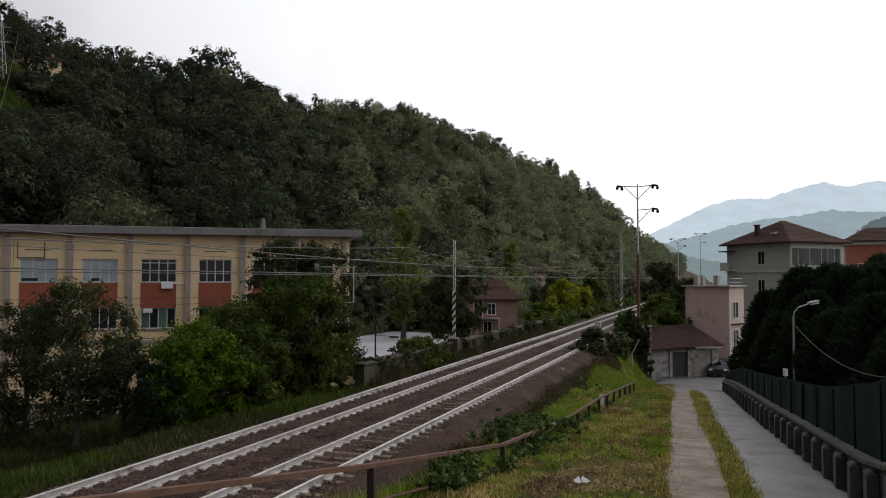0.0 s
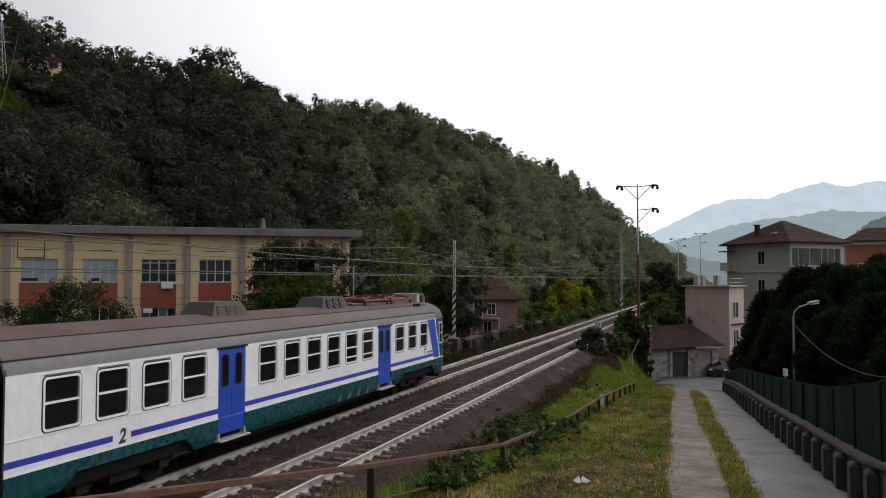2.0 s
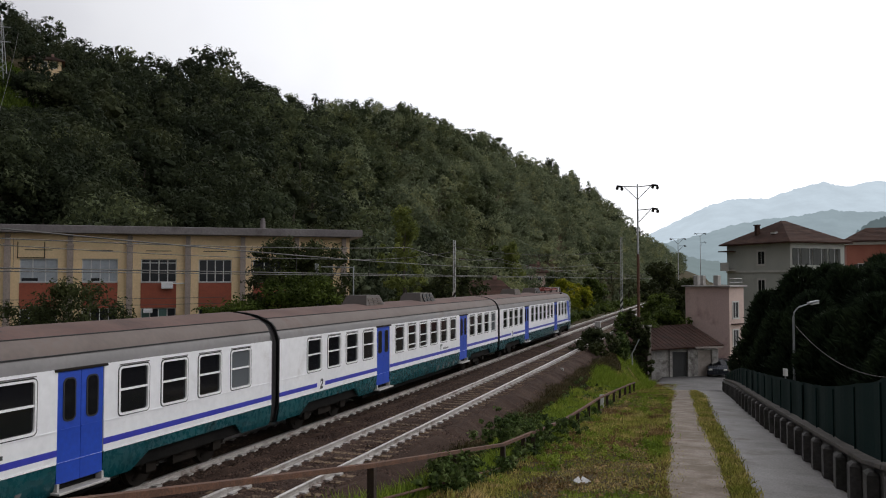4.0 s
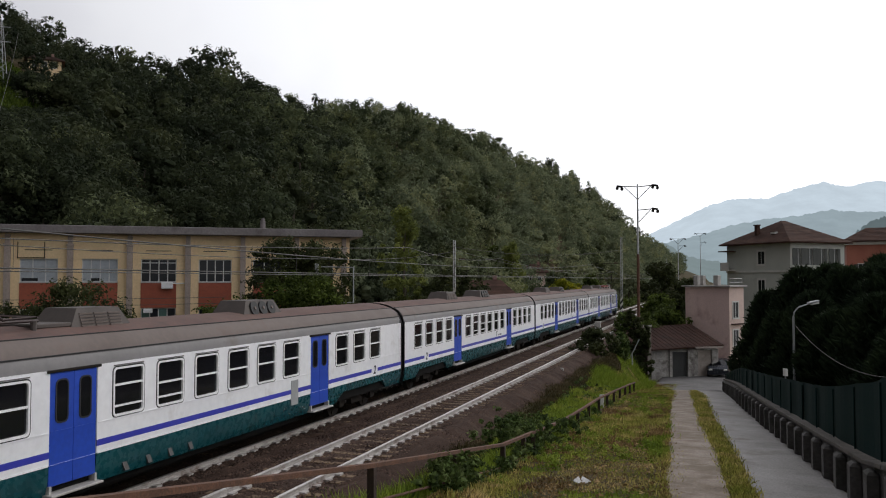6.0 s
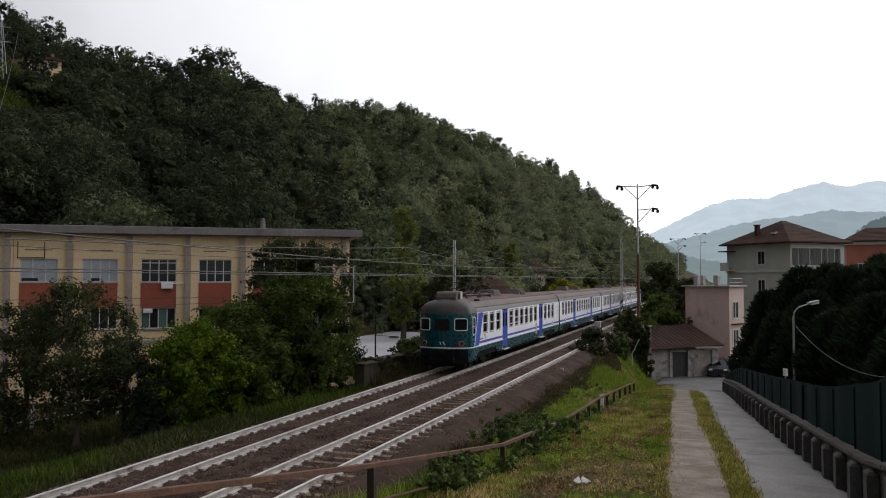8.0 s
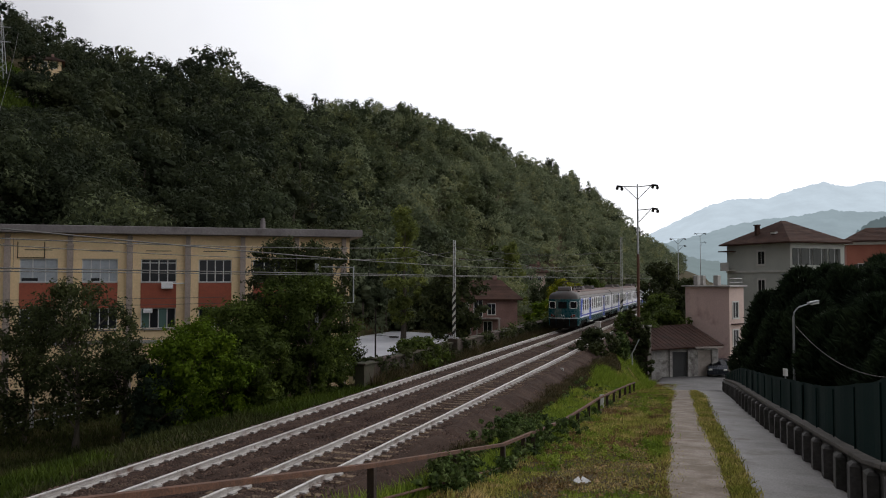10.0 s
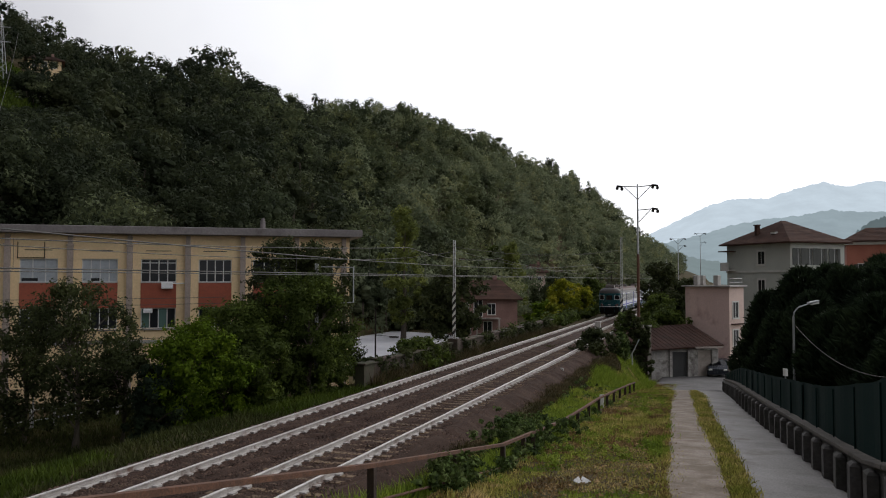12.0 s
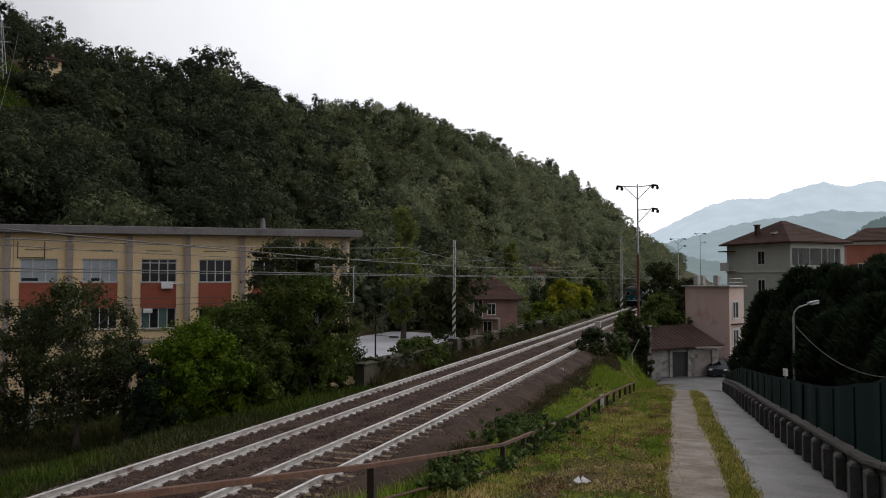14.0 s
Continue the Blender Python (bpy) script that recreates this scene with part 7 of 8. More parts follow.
# scrub along the far side of the line
rngs = np.random.default_rng(91)
cl = []
for _ in range(420):
    y = 84 + 170 * rngs.uniform() ** 1.3
    x = -16.9 - rngs.uniform(0, 1) ** 1.3 * 8
    if -34 < x < -23.5 and 90 < y < 106:
        continue
    cl.append((x, y, gz(x, y) + rngs.uniform(0.1, 1.2), rngs.uniform(0.5, 1.3)))
tagged(new("scrub", quads_mesh("scrub", leaf_cloud(14000, 0.17, cl, rngs, 0.6, 0, True), M["leaf_tree"], 3)), "low green scrub along the railway bank", "scrub", kind="stuff")
cl = []
for _ in range(260):
    y = 84 + 170 * rngs.uniform() ** 1.2
    x = -7.6 + rngs.uniform(0, 1) ** 1.3 * 6
    if x > -4 and y < 92:
        continue
    cl.append((x, y, gz(x, y) + rngs.uniform(0.1, 1.4) + 0.6, rngs.uniform(0.5, 1.3)))
tagged(new("scrub", quads_mesh("scrub", leaf_cloud(9000, 0.17, cl, rngs, 0.6, 0, True), M["leaf_dark"], 3)), "dark scrub along the railway bank", "scrub", kind="stuff")

for x, y, h, r in ((-29.5, 152, 7, 2.4), (-40.5, 150, 8, 2.6), (-24.5, 140, 7, 2.6), (-21.5, 150, 8, 2.6)):
    tree("tree", x, y, h, r, "leaf_tree", 2200, 0.26, "lighter green tree at the foot of the slope", int(-x * 10), 0.05)


# pale crowns that stand out at the foot of the slope
M["leaf_olive"] = leaf_material("leaf_olive", (0.085, 0.105, 0.030), (0.155, 0.18, 0.046), (0.24, 0.26, 0.07), 0.3, 0.3, 0.4)
tree("tree", -35.6, 90.3, 16.5, 2.5, "leaf_olive", 3400, 0.20, "tall pale olive tree at the foot of the slope", 61, 0.15, form="tall", clumps=36, open_crown=0.3)
tree("tree", -33.6, 136.5, 14.5, 3.2, "leaf_olive", 2600, 0.26, "pale olive cone-shaped tree below the wood", 62, 0.15, form="spire", clumps=36, open_crown=0.3)


def blocked(x, y):
    """True on the factory's plot, the parking lot, the brick house and the line."""
    a = math.atan2(46.97 - 35.6, -21.86 + 38.3)
    u = (x + 38.3) * math.cos(a) + (y - 35.6) * math.sin(a)
    v = -(x + 38.3) * math.sin(a) + (y - 35.6) * math.cos(a)
    if -16 < u < 23 and -12 < v < 17.5:
        return True
    lot = [(-50, 58), (-20, 58), (-20, 88), (-27, 94), (-31, 97), (-43, 99)]
    inside = False
    for (xa, ya), (xb, yb) in zip(lot, lot[1:] + lot[:1]):
        if (ya > y) != (yb > y) and x < xa + (xb - xa) * (y - ya) / (yb - ya):
            inside = not inside
    return inside or (-34 < x < -22 and 90 < y < 112) or x > -19


def make_forest():
    """The wooded slope: a few crown shapes stamped over the hillside, as one mass of leaves."""
    rng = np.random.default_rng(21)
    shapes, near_shapes = [], []
    forms = ("round", "domed", "tall", "round", "domed", "tall", "spire", "domed", "round")
    for i, form in enumerate(forms):
        r = {"round": 3.6, "domed": 3.9, "tall": 2.9, "spire": 2.4}[form]
        cl = spray_crown(1.0, 10.4 if form in ("tall", "spire") else 9.4, r * 0.88, 34, np.random.default_rng(100 + i), form, 0.29)
        inner = crown_clumps(0.8, 8.2, r * 0.72, 10, np.random.default_rng(150 + i))
        dark = leaf_cloud(10, 0.2, inner, np.random.default_rng(170 + i), 0.64, 0, True)
        shapes.append(np.concatenate([leaf_cloud(740, 0.28, cl, np.random.default_rng(200 + i), 0.0, 0, True, (0.62, 1.2), 0.22), dark]))
        if i < 5:
            near_shapes.append(np.concatenate([leaf_cloud(1500, 0.18, cl, np.random.default_rng(300 + i), 0.0, 0, True, (0.55, 1.22), 0.22), dark]))
    th = radians(AIM)
    out, trunks = {"leaf_wood": [], "leaf_wood_dark": [], "leaf_wood_haze": []}, Build()
    spots = []
    tries = 0
    while len(spots) < 1330 and tries < 60000:
        tries += 1
        a = rng.uniform(-33, 18.5)
        foot, top = np.interp(a, HILL_A, HILL_FOOT), np.interp(a, HILL_A, HILL_TOP)
        t = rng.uniform(-0.04, 1.06)
        d = foot + (top - foot) * t
        if rng.uniform() > (d / 330) ** 0.75:
            continue
        lat, dep = d * math.sin(radians(a)), d * math.cos(radians(a))
        x, y = lat * math.cos(th) - dep * math.sin(th), lat * math.sin(th) + dep * math.cos(th)
        if blocked(x, y):
            continue
        if -70 < x < -60 and 174 < y < 190 or -38.5 < x < -28 and 135 < y < 168 or -127 < x < -114 and 114 < y < 125 or -107 < x < -99 and 91 < y < 99 or x > -16.5:
            continue
        spots.append((x, y, a, t, d))
    # a dense skirt of trees along the foot of the slope
    for i in range(190):
        a = rng.uniform(-33, 6)
        d = float(np.interp(a, HILL_A, HILL_FOOT)) + rng.uniform(-7, 9)
        lat, dep = d * math.sin(radians(a)), d * math.cos(radians(a))
        x, y = lat * math.cos(th) - dep * math.sin(th), lat * math.sin(th) + dep * math.cos(th)
        if not blocked(x, y):
            spots.append((x, y, a, 0.0, d))
    # a thick cover of small trees and bushes below the hilltop house
    for i in range(190):
        a, d = rng.uniform(-31, -22.5), rng.uniform(84, 148)
        lat, dep = d * math.sin(radians(a)), d * math.cos(radians(a))
        x, y = lat * math.cos(th) - dep * math.sin(th), lat * math.sin(th) + dep * math.cos(th)
        if not (-127 < x < -114 and 114 < y < 125) and not blocked(x, y):
            spots.append((x, y, a, 0.5, d))
    # stand-out crowns along the crest
    for a, boost in ((-26.4, 0.95), (-25.7, 1.0), (-25.2, 0.85), (-24.6, 0.9), (-23.4, 1.0), (-22.4, 1.0), (-21.3, 1.05), (-20.2, 1.1), (-19.2, 1.1), (-17.2, 1.35), (-16.7, 1.7), (-16.1, 1.75), (-15.4, 1.6), (-14.7, 1.35), (-13.8, 1.2), (-12.6, 1.1), (-9.0, 1.2), (-8.2, 1.15), (-3.0, 1.3), (-2.4, 1.35), (-6.4, 1.1), (0.5, 1.1), (5.5, 1.1)):
        d = float(np.interp(a, HILL_A, HILL_TOP))
        lat, dep = d * math.sin(radians(a)), d * math.cos(radians(a))
        spots.append((lat * math.cos(th) - dep * math.sin(th), lat * math.sin(th) + dep * math.cos(th), a, 2.0 + boost, d))
    for x, y, a, t, d in spots:
        s = rng.uniform(0.62, 1.3)
        if t > 2:
            s = t - 2.0
        if d < 150:
            s *= 0.92
        if a < -24.2 and 84 < d < 150 and t < 2:
            # kept low below the hill road and the house on the top
            crest = 4.7 + d * math.cos(radians(a)) * (0.222 if d * math.cos(radians(a)) < 119 else 0.262)
            s = min(s, max((crest - gz(x, y) + 0.8) / (12.5 if d < 132 else 10.6), 0.14))
        elif a < -23.4 and t < 2:
            s *= 0.62 if a < -25.0 else 0.85
        # haze as paler leaves towards the right, shade as darker leaves towards the left
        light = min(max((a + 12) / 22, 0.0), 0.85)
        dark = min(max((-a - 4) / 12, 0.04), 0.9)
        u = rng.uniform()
        kind = "leaf_wood_haze" if u < light else "leaf_wood_dark" if u > 1 - dark else "leaf_wood"
        kinds = near_shapes if d < 98 else shapes
        q = kinds[rng.integers(len(kinds))]
        r = rng.uniform(0, 2 * math.pi)
        c, sn = math.cos(r), math.sin(r)
        w = s * rng.uniform(0.85, 1.2)
        z = gz(x, y) - 0.8
        p = np.empty_like(q)
        p[..., 0] = (q[..., 0] * c - q[..., 1] * sn) * w + x
        p[..., 1] = (q[..., 0] * sn + q[..., 1] * c) * w + y
        p[..., 2] = q[..., 2] * s + z
        out[kind].append(p)
        trunks.tube([(x, y, z), (x, y, z + 5 * s)], 0.16 * s, 4, caps=False)
    for key, label in (("leaf_wood", "dense green broadleaf wood on the hillside"), ("leaf_wood_dark", "dark green trees mixed into the hillside wood, slope shade put into their leaf colour"),
                       ("leaf_wood_haze", "paler grey-green trees mixed into the hillside wood, haze put into their leaf colour")):
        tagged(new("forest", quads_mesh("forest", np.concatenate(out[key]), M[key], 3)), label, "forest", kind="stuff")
    tagged(new("forest_trunks", trunks.mesh("forest_trunks", M["bark"])), "tree trunks within the hillside wood", "tree trunks", kind="stuff")


make_forest()

M["grass"] = leaf_material("grass", (0.20, 0.225, 0.040), (0.34, 0.315, 0.080), (0.56, 0.42, 0.19), 1.1, 0.6)
M["grass_green"] = leaf_material("grass_green", (0.13, 0.19, 0.023), (0.20, 0.265, 0.034), (0.31, 0.34, 0.06), 0.5, 0.45)
M["grass_brown"] = leaf_material("grass_brown", (0.045, 0.042, 0.017), (0.075, 0.060, 0.028), (0.115, 0.085, 0.045), 0.5, 0.45)
M["grass_weeds"] = leaf_material("grass_weeds", (0.034, 0.055, 0.008), (0.055, 0.082, 0.010), (0.085, 0.115, 0.016), 0.5, 0.45)
M["litter"] = leaf_material("litter", (0.13, 0.082, 0.034), (0.23, 0.152, 0.066), (0.36, 0.245, 0.12), 1.0, 0.5, 0.1)
M["grass_dark"] = leaf_material("grass_dark", (0.028, 0.036, 0.010), (0.048, 0.056, 0.016), (0.085, 0.080, 0.030), 0.5, 0.5)


def grass(name, x, y, hgt, wid, mat, label, seed):
    """Blades: narrow leaning triangles at the given places."""
    rng = np.random.default_rng(seed)
    n = len(x)
    z = ground_z(x, y) - 0.02
    a = rng.uniform(0, 2 * math.pi, n)
    lean = rng.normal(0, 0.45, (n, 2)) * hgt[:, None]
    w = wid * rng.uniform(0.6, 1.4, n)
    p0 = np.stack([x + np.cos(a) * w, y + np.sin(a) * w, z], -1)
    p1 = np.stack([x - np.cos(a) * w, y - np.sin(a) * w, z], -1)
    p2 = np.stack([x + lean[:, 0], y + lean[:, 1], z + hgt * rng.uniform(0.6, 1.2, n)], -1)
    ob = new(name, quads_mesh(name, np.stack([p0, p1, p2], 1), mat, 3))
    return tagged(ob, label, "grass", kind="stuff")


def patch(x, y, s, seed):
    """A soft patchiness from 0 to 1."""
    r = np.random.default_rng(int(seed * 13))
    v = np.zeros_like(np.asarray(x, float))
    for k in range(22):
        a, f, ph = r.uniform(0, 2 * math.pi), s * 2.0 ** r.uniform(-0.6, 2.2), r.uniform(0, 6.28)
        v += np.sin((x * math.cos(a) + y * math.sin(a)) * f + ph) / (f / s) ** 0.5
    return np.clip(0.5 + v * 0.115, 0, 1)


def make_grass():
    rng = np.random.default_rng(31)
    # bank between the line and the ramp
    n = 290000
    y = 7 + 58 * rng.uniform(0, 1, n) ** 1.5
    x = np.where(rng.uniform(0, 1, n) < 0.13, rng.uniform(-8.3, -6.2, n), rng.uniform(-7.3, -0.4, n))
    px_left = np.interp(y, [2, 8, 16, 22.5, 32, 46, 58, 70], [0.4, -0.35, -0.95, -1.3, -1.8, -2.4, -2.9, -3.2])
    x = np.where(x > px_left + 0.08, px_left - rng.uniform(0.0, 1.0, n) ** 1.3 * 3.2 + rng.normal(0, 0.13, n), x)
    p = patch(x * 1.3, y * 0.6, 0.7, 3)
    keep = rng.uniform(0, 1, n) < 0.55 + 0.45 * p
    x, y, p = x[keep], y[keep], p[keep]
    tall = np.where(x < -4.6, rng.uniform(0.12, 0.38, len(x)), rng.uniform(0.04, 0.16, len(x))) * (0.6 + 0.7 * p)
    green = (p > 0.16 - 0.004 * (y - 20)) & (x < -4.5) & (x > -7.1 + 1.1 * patch(x, y * 0.5, 0.9, 41)) | (patch(x * 1.6, y * 0.7, 1.2, 8) > 0.72) & (x > -4.5)
    dry = ~green & (patch(x * 1.7, y * 0.6, 1.2, 23) < 0.40 + 0.12 * rng.normal(0, 1, len(x))) & (x > -5.0)
    grass("dry_grass", x[dry], y[dry], tall[dry] * 0.8, 0.028, M["litter"], "dead brown grass on the bank", 21)
    edge = ~green & ~dry & (x < -6.1)
    grass("edge_weeds", x[edge], y[edge], tall[edge] * 0.55, 0.02, M["grass_brown"], "thin brown weeds at the ballast's edge", 35)
    plain = ~green & ~dry & ~edge
    grass("bank_grass", x[plain], y[plain], tall[plain], 0.016, M["grass"], "patchy dry and green grass on the bank", 1)
    grass("lush_grass", x[green], y[green], tall[green] * 1.0, 0.022, M["grass_green"], "lush green weeds on the bank", 2)
    # dry leaf litter and clods on the near bank
    m = 9000
    yl = 9 + 40 * rng.uniform(0, 1, m) ** 1.5
    xl = rng.uniform(-4.6, 0.2, m)
    ok = (patch(xl * 1.6, yl * 0.6, 1.1, 17) > 0.56 + 0.1 * rng.normal(0, 1, m)) & (xl < 0.35 * rng.uniform(0, 1, m) + np.interp(yl, [2, 8, 16, 22.5, 32, 46, 58], [0.4, -0.35, -0.95, -1.3, -1.8, -2.4, -2.9]))
    xl, yl = xl[ok], yl[ok]
    cz = ground_z(xl, yl)
    pts = np.stack([xl, yl, cz + rng.uniform(0.01, 0.07, len(xl))], -1)[:, None, :] + rng.normal(0, 0.032, (len(xl), 4, 3)) * np.array([1, 1, 0.5])
    tagged(new("leaf_litter", quads_mesh("leaf_litter", pts, M["litter"])), "dry brown leaf litter on the bank", "leaf litter", kind="stuff")
    # tufts and dead leaves creeping over the path's edges
    n = 15000
    y = 7 + 48 * rng.uniform(0, 1, n) ** 1.5
    pl = np.interp(y, [2, 8, 16, 22.5, 32, 46, 58], [0.4, -0.35, -0.95, -1.3, -1.8, -2.4, -2.9])
    x = pl + np.abs(rng.normal(0, 0.16, n)) * (0.4 + 1.6 * patch(y * 0.0 + 3.0, y, 1.3, 51)) - 0.1
    dead = rng.uniform(0, 1, n) < 0.55
    grass("edge_grass", x[~dead], y[~dead], rng.uniform(0.05, 0.12, (~dead).sum()), 0.016, M["grass"], "sparse grass creeping over the path's edge", 33)
    grass("edge_litter", x[dead], y[dead], rng.uniform(0.045, 0.08, dead.sum()), 0.035, M["litter"], "dead brown leaves along the path's edge", 34)
    # strip between the wheel tracks
    n = 26000
    y = 7 + 50 * rng.uniform(0, 1, n) ** 1.6
    xa = np.interp(y, [8, 16.6, 23, 30.5, 43.6, 58], [0.75, 0.22, -0.1, -0.6, -1.3, -1.7])
    xb = np.interp(y, [8, 16.9, 23.4, 34, 48.4, 58], [1.25, 0.72, 0.4, -0.2, -0.8, -1.4])
    x = xa + (xb - xa) * np.clip(rng.normal(0.5, 0.30, n), -0.22, 1.18)
    grass("strip_grass", x, y, rng.uniform(0.04, 0.16, n), 0.022, M["grass"], "grass strip between the wheel tracks", 3)
    # far verge
    n = 150000
    y = 9 + 75 * rng.uniform(0, 1, n) ** 1.2
    x = -15.2 - 17 * rng.uniform(0, 1, n) ** 1.4
    inside = (x < -16.4) & (y > 36.5)
    x, y = x[~inside], y[~inside]
    p = patch(x, y, 0.4, 9)
    keep = rng.uniform(0, 1, len(x)) < 0.5 + 0.5 * p
    x, y, p = x[keep], y[keep], p[keep]
    g = p > 0.66
    grass("verge_grass", x[~g], y[~g], rng.uniform(0.1, 0.4, (~g).sum()), 0.03, M["grass_dark"], "dull dark grass on the far verge", 4)
    n3 = 34000
    yv, xv = 9 + 28 * rng.uniform(0, 1, n3), -18.5 - 14 * rng.uniform(0, 1, n3)
    grass("shade_grass", xv, yv, rng.uniform(0.08, 0.32, n3), 0.03, M["grass_dark"], "dense dull undergrowth below the trees", 24)
    n2 = 16000
    yw = 37 + 48 * rng.uniform(0, 1, n2)
    xw = rng.uniform(-16.4, -15.3, n2)
    grass("wall_foot_grass", xw, yw, rng.uniform(0.25, 0.95, n2) * smooth((-15.2 - xw) / 0.9), 0.03, M["grass_brown"], "dry brown grass at the foot of the parapet", 14)
    grass("verge_weeds", x[g], y[g], rng.uniform(0.12, 0.36, g.sum()), 0.03, M["grass_weeds"], "green weeds on the far verge", 5)
    cl = []
    for _ in range(260):
        y = 14 + 32 * rng.uniform() ** 1.4
        x = rng.uniform(-7.0, -4.9)
        cl.append((x, y, gz(x, y) + rng.uniform(0.0, 0.16), rng.uniform(0.04, 0.12)))
    tagged(new("broadleaf_weeds", quads_mesh("broadleaf_weeds", leaf_cloud(6000, 0.05, cl, rng, 0.0), M["leaf_ivy"], 3)), "low broadleaf weeds on the bank", "weeds", kind="stuff")
    cl = []
    for _ in range(620):
        y = 9 + 34 * rng.uniform() ** 1.3
        x = float(np.interp(y, [8, 16, 22.5, 32, 46], [-0.5, -1.1, -1.5, -2.0, -2.6])) - rng.uniform() ** 0.8 * 3.2
        if patch(np.array([x * 1.2]), np.array([y * 0.6]), 0.9, 61)[0] > 0.42:
            cl.append((x, y, gz(x, y) + rng.uniform(0.02, 0.09), rng.uniform(0.05, 0.17)))
    tagged(new("clover_weeds", quads_mesh("clover_weeds", leaf_cloud(15000, 0.028, cl, rng, 0.0, 0, True, (0.2, 1.2)), M["grass_green"], 3)), "low leafy green weeds in the mown grass", "weeds", kind="stuff")
    # weeds between the tracks
    n = 9000
    y = 16 + 45 * rng.uniform(0, 1, n)
    x = rng.normal((T1 + T2) / 2, 0.35, n)
    p = patch(x * 0.3, y, 0.35, 5)
    keep = p > 0.66
    ob = grass("track_weeds", x[keep], y[keep], rng.uniform(0.04, 0.14, keep.sum()), 0.03, M["grass_dark"], "low weeds between the tracks", 6)
    ob.location.z = 0.38
    # a small meadow high on the slope
    n4 = 14000
    am, dm = np.radians(rng.uniform(-30.5, -26.2, n4)), rng.uniform(112, 156, n4)
    th = radians(AIM)
    xm, ym = dm * (np.sin(am) * math.cos(th) - np.cos(am) * math.sin(th)), dm * (np.sin(am) * math.sin(th) + np.cos(am) * math.cos(th))
    grass("meadow_grass", xm, ym, rng.uniform(0.3, 0.9, n4), 0.22, M["grass_weeds"], "green meadow below the hilltop house", 25)
    # ivy and bramble on the railing
    out = []
    rng = np.random.default_rng(77)
    cl = []
    for y0, n, hh in ((12.9, 3, 0.5), (13.5, 8, 0.72), (14.0, 9, 0.75), (14.7, 5, 0.55), (15.8, 3, 0.4), (17.4, 4, 0.5), (18.6, 4, 0.5), (19.6, 5, 0.6), (20.8, 9, 0.8), (22.5, 9, 0.7), (24.2, 8, 0.8), (26.5, 8, 0.7), (29, 7, 0.6), (31.5, 6, 0.5), (36, 4, 0.4)):
        for _ in range(n * 6):
            y = y0 + rng.normal(0, 0.32)
            base = min(gz(-4.5, y), float(np.interp(y, RAIL_Y, RAIL_Z)) - 0.75)
            cl.append((-4.5 + rng.normal(0, 0.10), y, base + rng.uniform(0.0, 1.0) ** 1.3 * hh, rng.uniform(0.03, 0.10)))
    for y0, x0 in ((21.0, -5.3), (22.0, -5.4), (22.8, -5.5), (23.6, -5.3)):
        for _ in range(60):
            y = y0 + rng.normal(0, 0.8)
            cl.append((x0 + rng.normal(0, 0.5), y, gz(x0, y) + 0.85 * rng.uniform(0, 1) ** 1.4, rng.uniform(0.03, 0.11)))
    tagged(new("railing_ivy", quads_mesh("railing_ivy", leaf_cloud(22000, 0.05, cl, rng, 0.0, 0, True, (0.3, 1.7)), M["leaf_ivy"], 3)), "ivy and brambles growing over the railing", "ivy", kind="stuff")
    # creepers over the parapet
    cl = []
    for _ in range(210):
        y = 36.6 + 47 * rng.uniform() ** 0.9
        cl.append((-16.42 + rng.normal(0, 0.10), y, -0.5 + 1.2 * rng.uniform() ** 0.8, rng.uniform(0.10, 0.34)))
    tagged(new("wall_creeper", quads_mesh("wall_creeper", leaf_cloud(15000, 0.085, cl, rng, 0.0, 0, True, (0.2, 1.4)), M["leaf_dark"], 3)), "dark creeper hanging over the stone parapet", "ivy", kind="stuff")


make_grass()


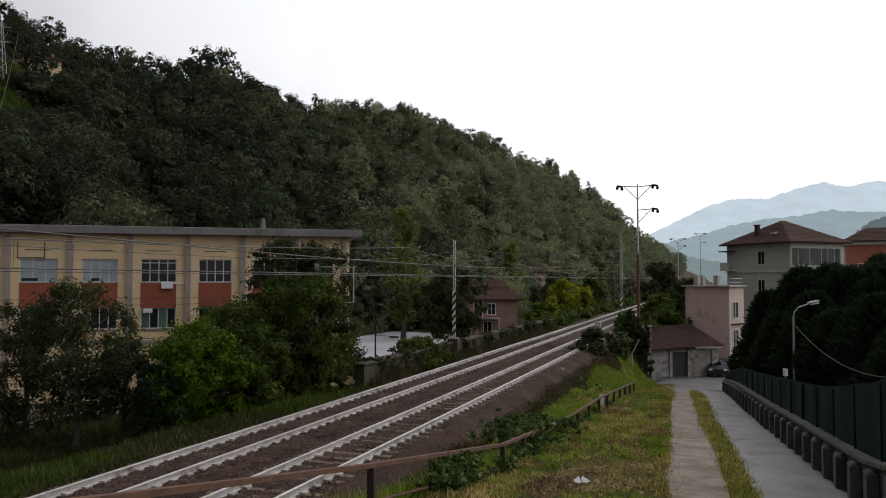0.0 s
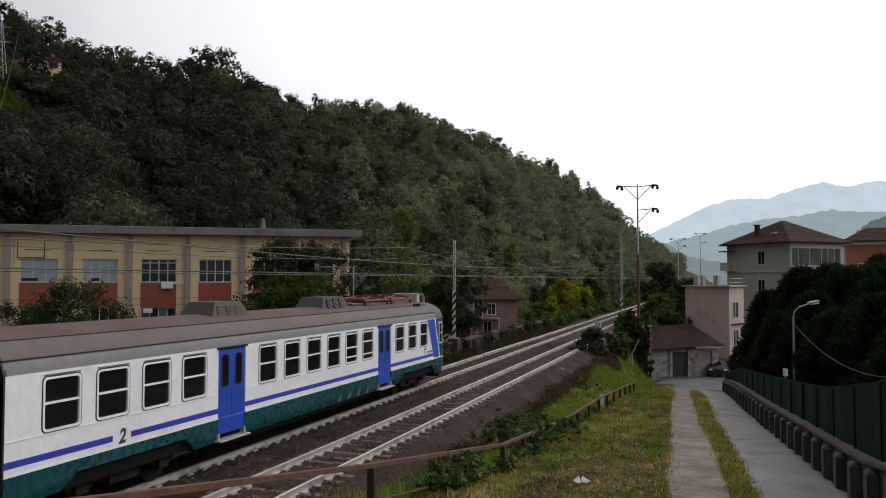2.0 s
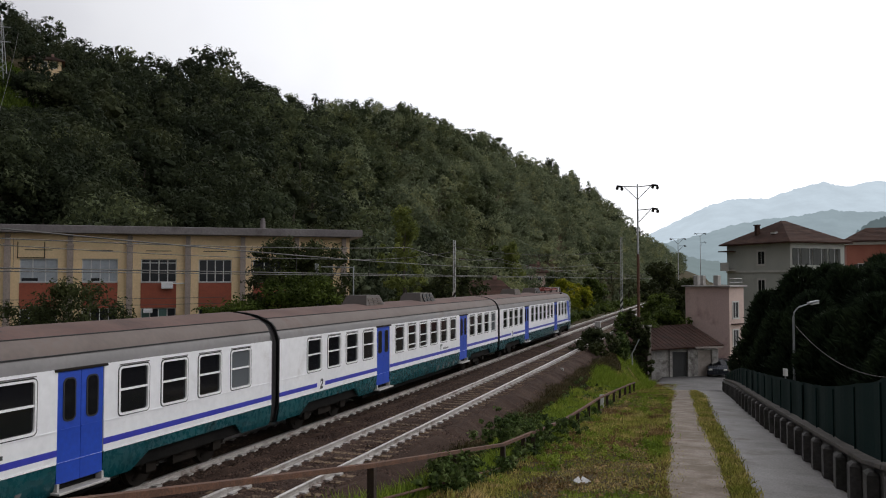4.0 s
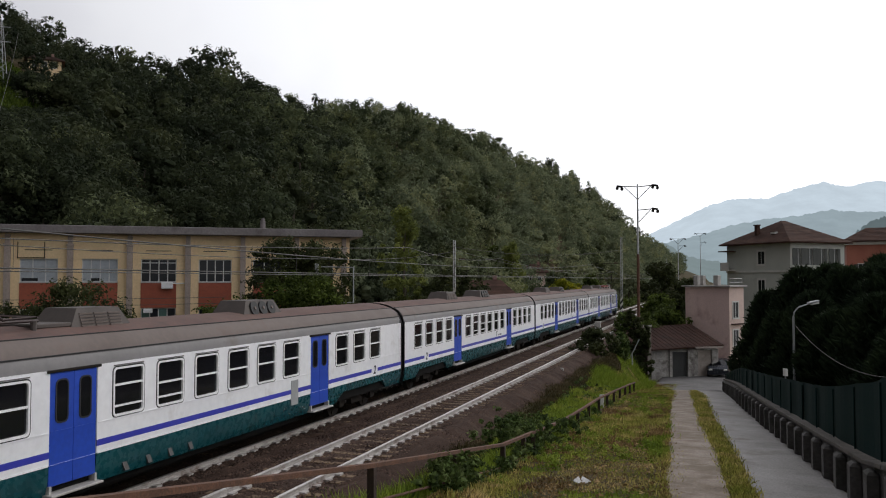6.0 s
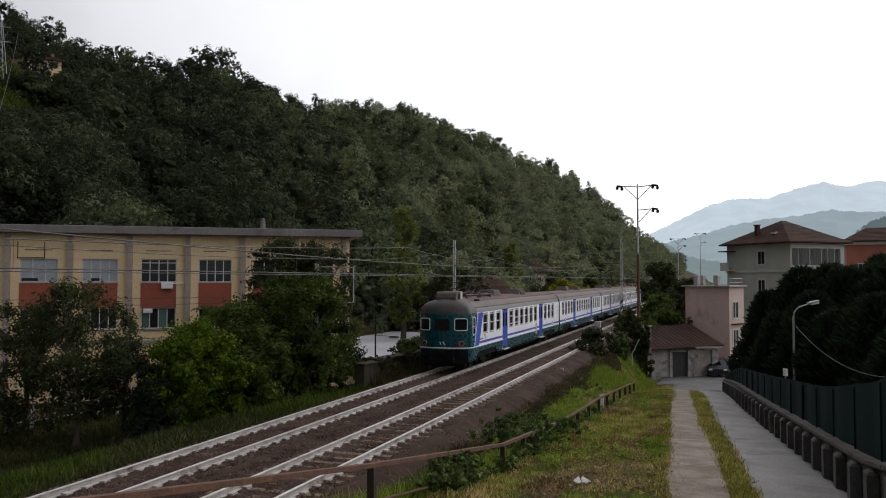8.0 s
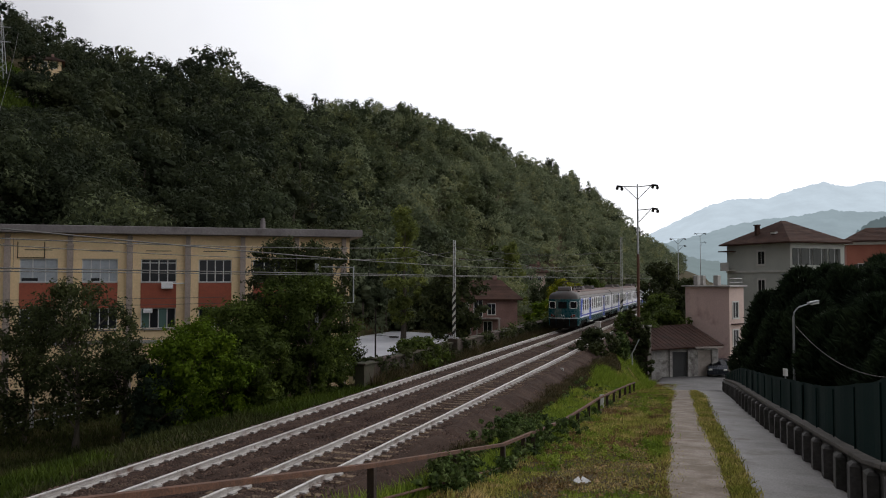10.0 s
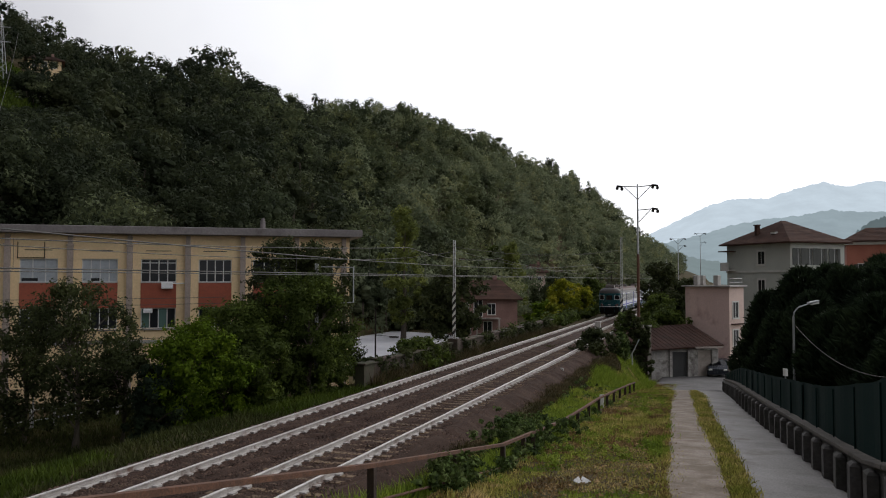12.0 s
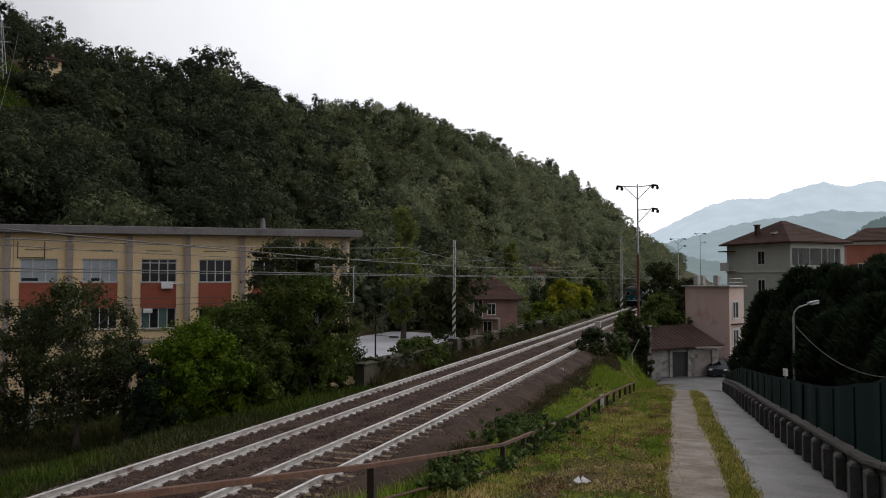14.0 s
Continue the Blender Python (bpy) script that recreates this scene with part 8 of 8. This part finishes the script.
def make_mountains():
    """Distant ridges far down the valley; haze and daylight are put into their glowing colour."""
    def ridge(name, dist, pts, col, label, rough):
        m = bpy.data.materials.new(name)
        m.use_nodes = True
        nt = m.node_tree
        bsdf = nt.nodes["Principled BSDF"]
        tc = nt.nodes.new("ShaderNodeTexCoord").outputs["Object"]
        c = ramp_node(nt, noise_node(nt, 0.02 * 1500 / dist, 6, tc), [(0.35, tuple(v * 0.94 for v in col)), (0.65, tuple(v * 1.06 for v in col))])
        # unlit black base; the emission alone gives each ridge its hazy tone
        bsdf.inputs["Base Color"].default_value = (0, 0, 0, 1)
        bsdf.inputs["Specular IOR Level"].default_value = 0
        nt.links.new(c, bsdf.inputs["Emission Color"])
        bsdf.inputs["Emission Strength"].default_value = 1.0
        th = radians(AIM)
        b = Build()
        rng = np.random.default_rng(len(name))
        xs = np.linspace(pts[0][0], pts[-1][0], 160)
        hs = np.interp(xs, [p[0] for p in pts], [p[1] for p in pts])
        hs = hs + np.convolve(rng.normal(0, rough, 160), np.ones(3) / 3, "same")
        vs = []
        for t, hgt in zip(xs, hs):
            lat, dep = t * dist, dist
            for k in range(5):
                dd = dep - (4 - k) * 0.06 * dist
                l2 = t * dd
                vs.append((l2 * math.cos(th) - dd * math.sin(th), l2 * math.sin(th) + dd * math.cos(th), -30 + (EYE[2] + hgt * dist + 30) * (k / 4) ** 0.8))
        n = len(xs)
        b.add(vs, [(i * 5 + j, i * 5 + j + 1, i * 5 + 6 + j, i * 5 + 5 + j) for i in range(n - 1) for j in range(4)])
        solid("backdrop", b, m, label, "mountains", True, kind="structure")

    def e(px, y):
        return (px - 784) / 1427.6, (496 - y) / 1427.6
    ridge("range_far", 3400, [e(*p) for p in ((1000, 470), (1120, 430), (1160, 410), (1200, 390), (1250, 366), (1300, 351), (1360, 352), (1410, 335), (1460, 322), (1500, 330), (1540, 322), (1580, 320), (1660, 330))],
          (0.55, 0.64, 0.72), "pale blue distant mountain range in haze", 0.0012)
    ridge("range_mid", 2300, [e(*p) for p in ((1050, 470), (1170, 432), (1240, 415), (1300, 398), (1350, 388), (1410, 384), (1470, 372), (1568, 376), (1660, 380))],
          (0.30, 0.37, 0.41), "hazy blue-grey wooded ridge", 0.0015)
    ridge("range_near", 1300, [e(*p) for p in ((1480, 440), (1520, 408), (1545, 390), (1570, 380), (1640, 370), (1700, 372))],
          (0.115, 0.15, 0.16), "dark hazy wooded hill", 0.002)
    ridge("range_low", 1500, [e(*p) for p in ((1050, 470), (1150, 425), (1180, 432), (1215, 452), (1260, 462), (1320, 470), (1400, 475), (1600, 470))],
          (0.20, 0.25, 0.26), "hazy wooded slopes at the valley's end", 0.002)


make_mountains()
make_trackwork()
make_hanging_bracket()
motions()
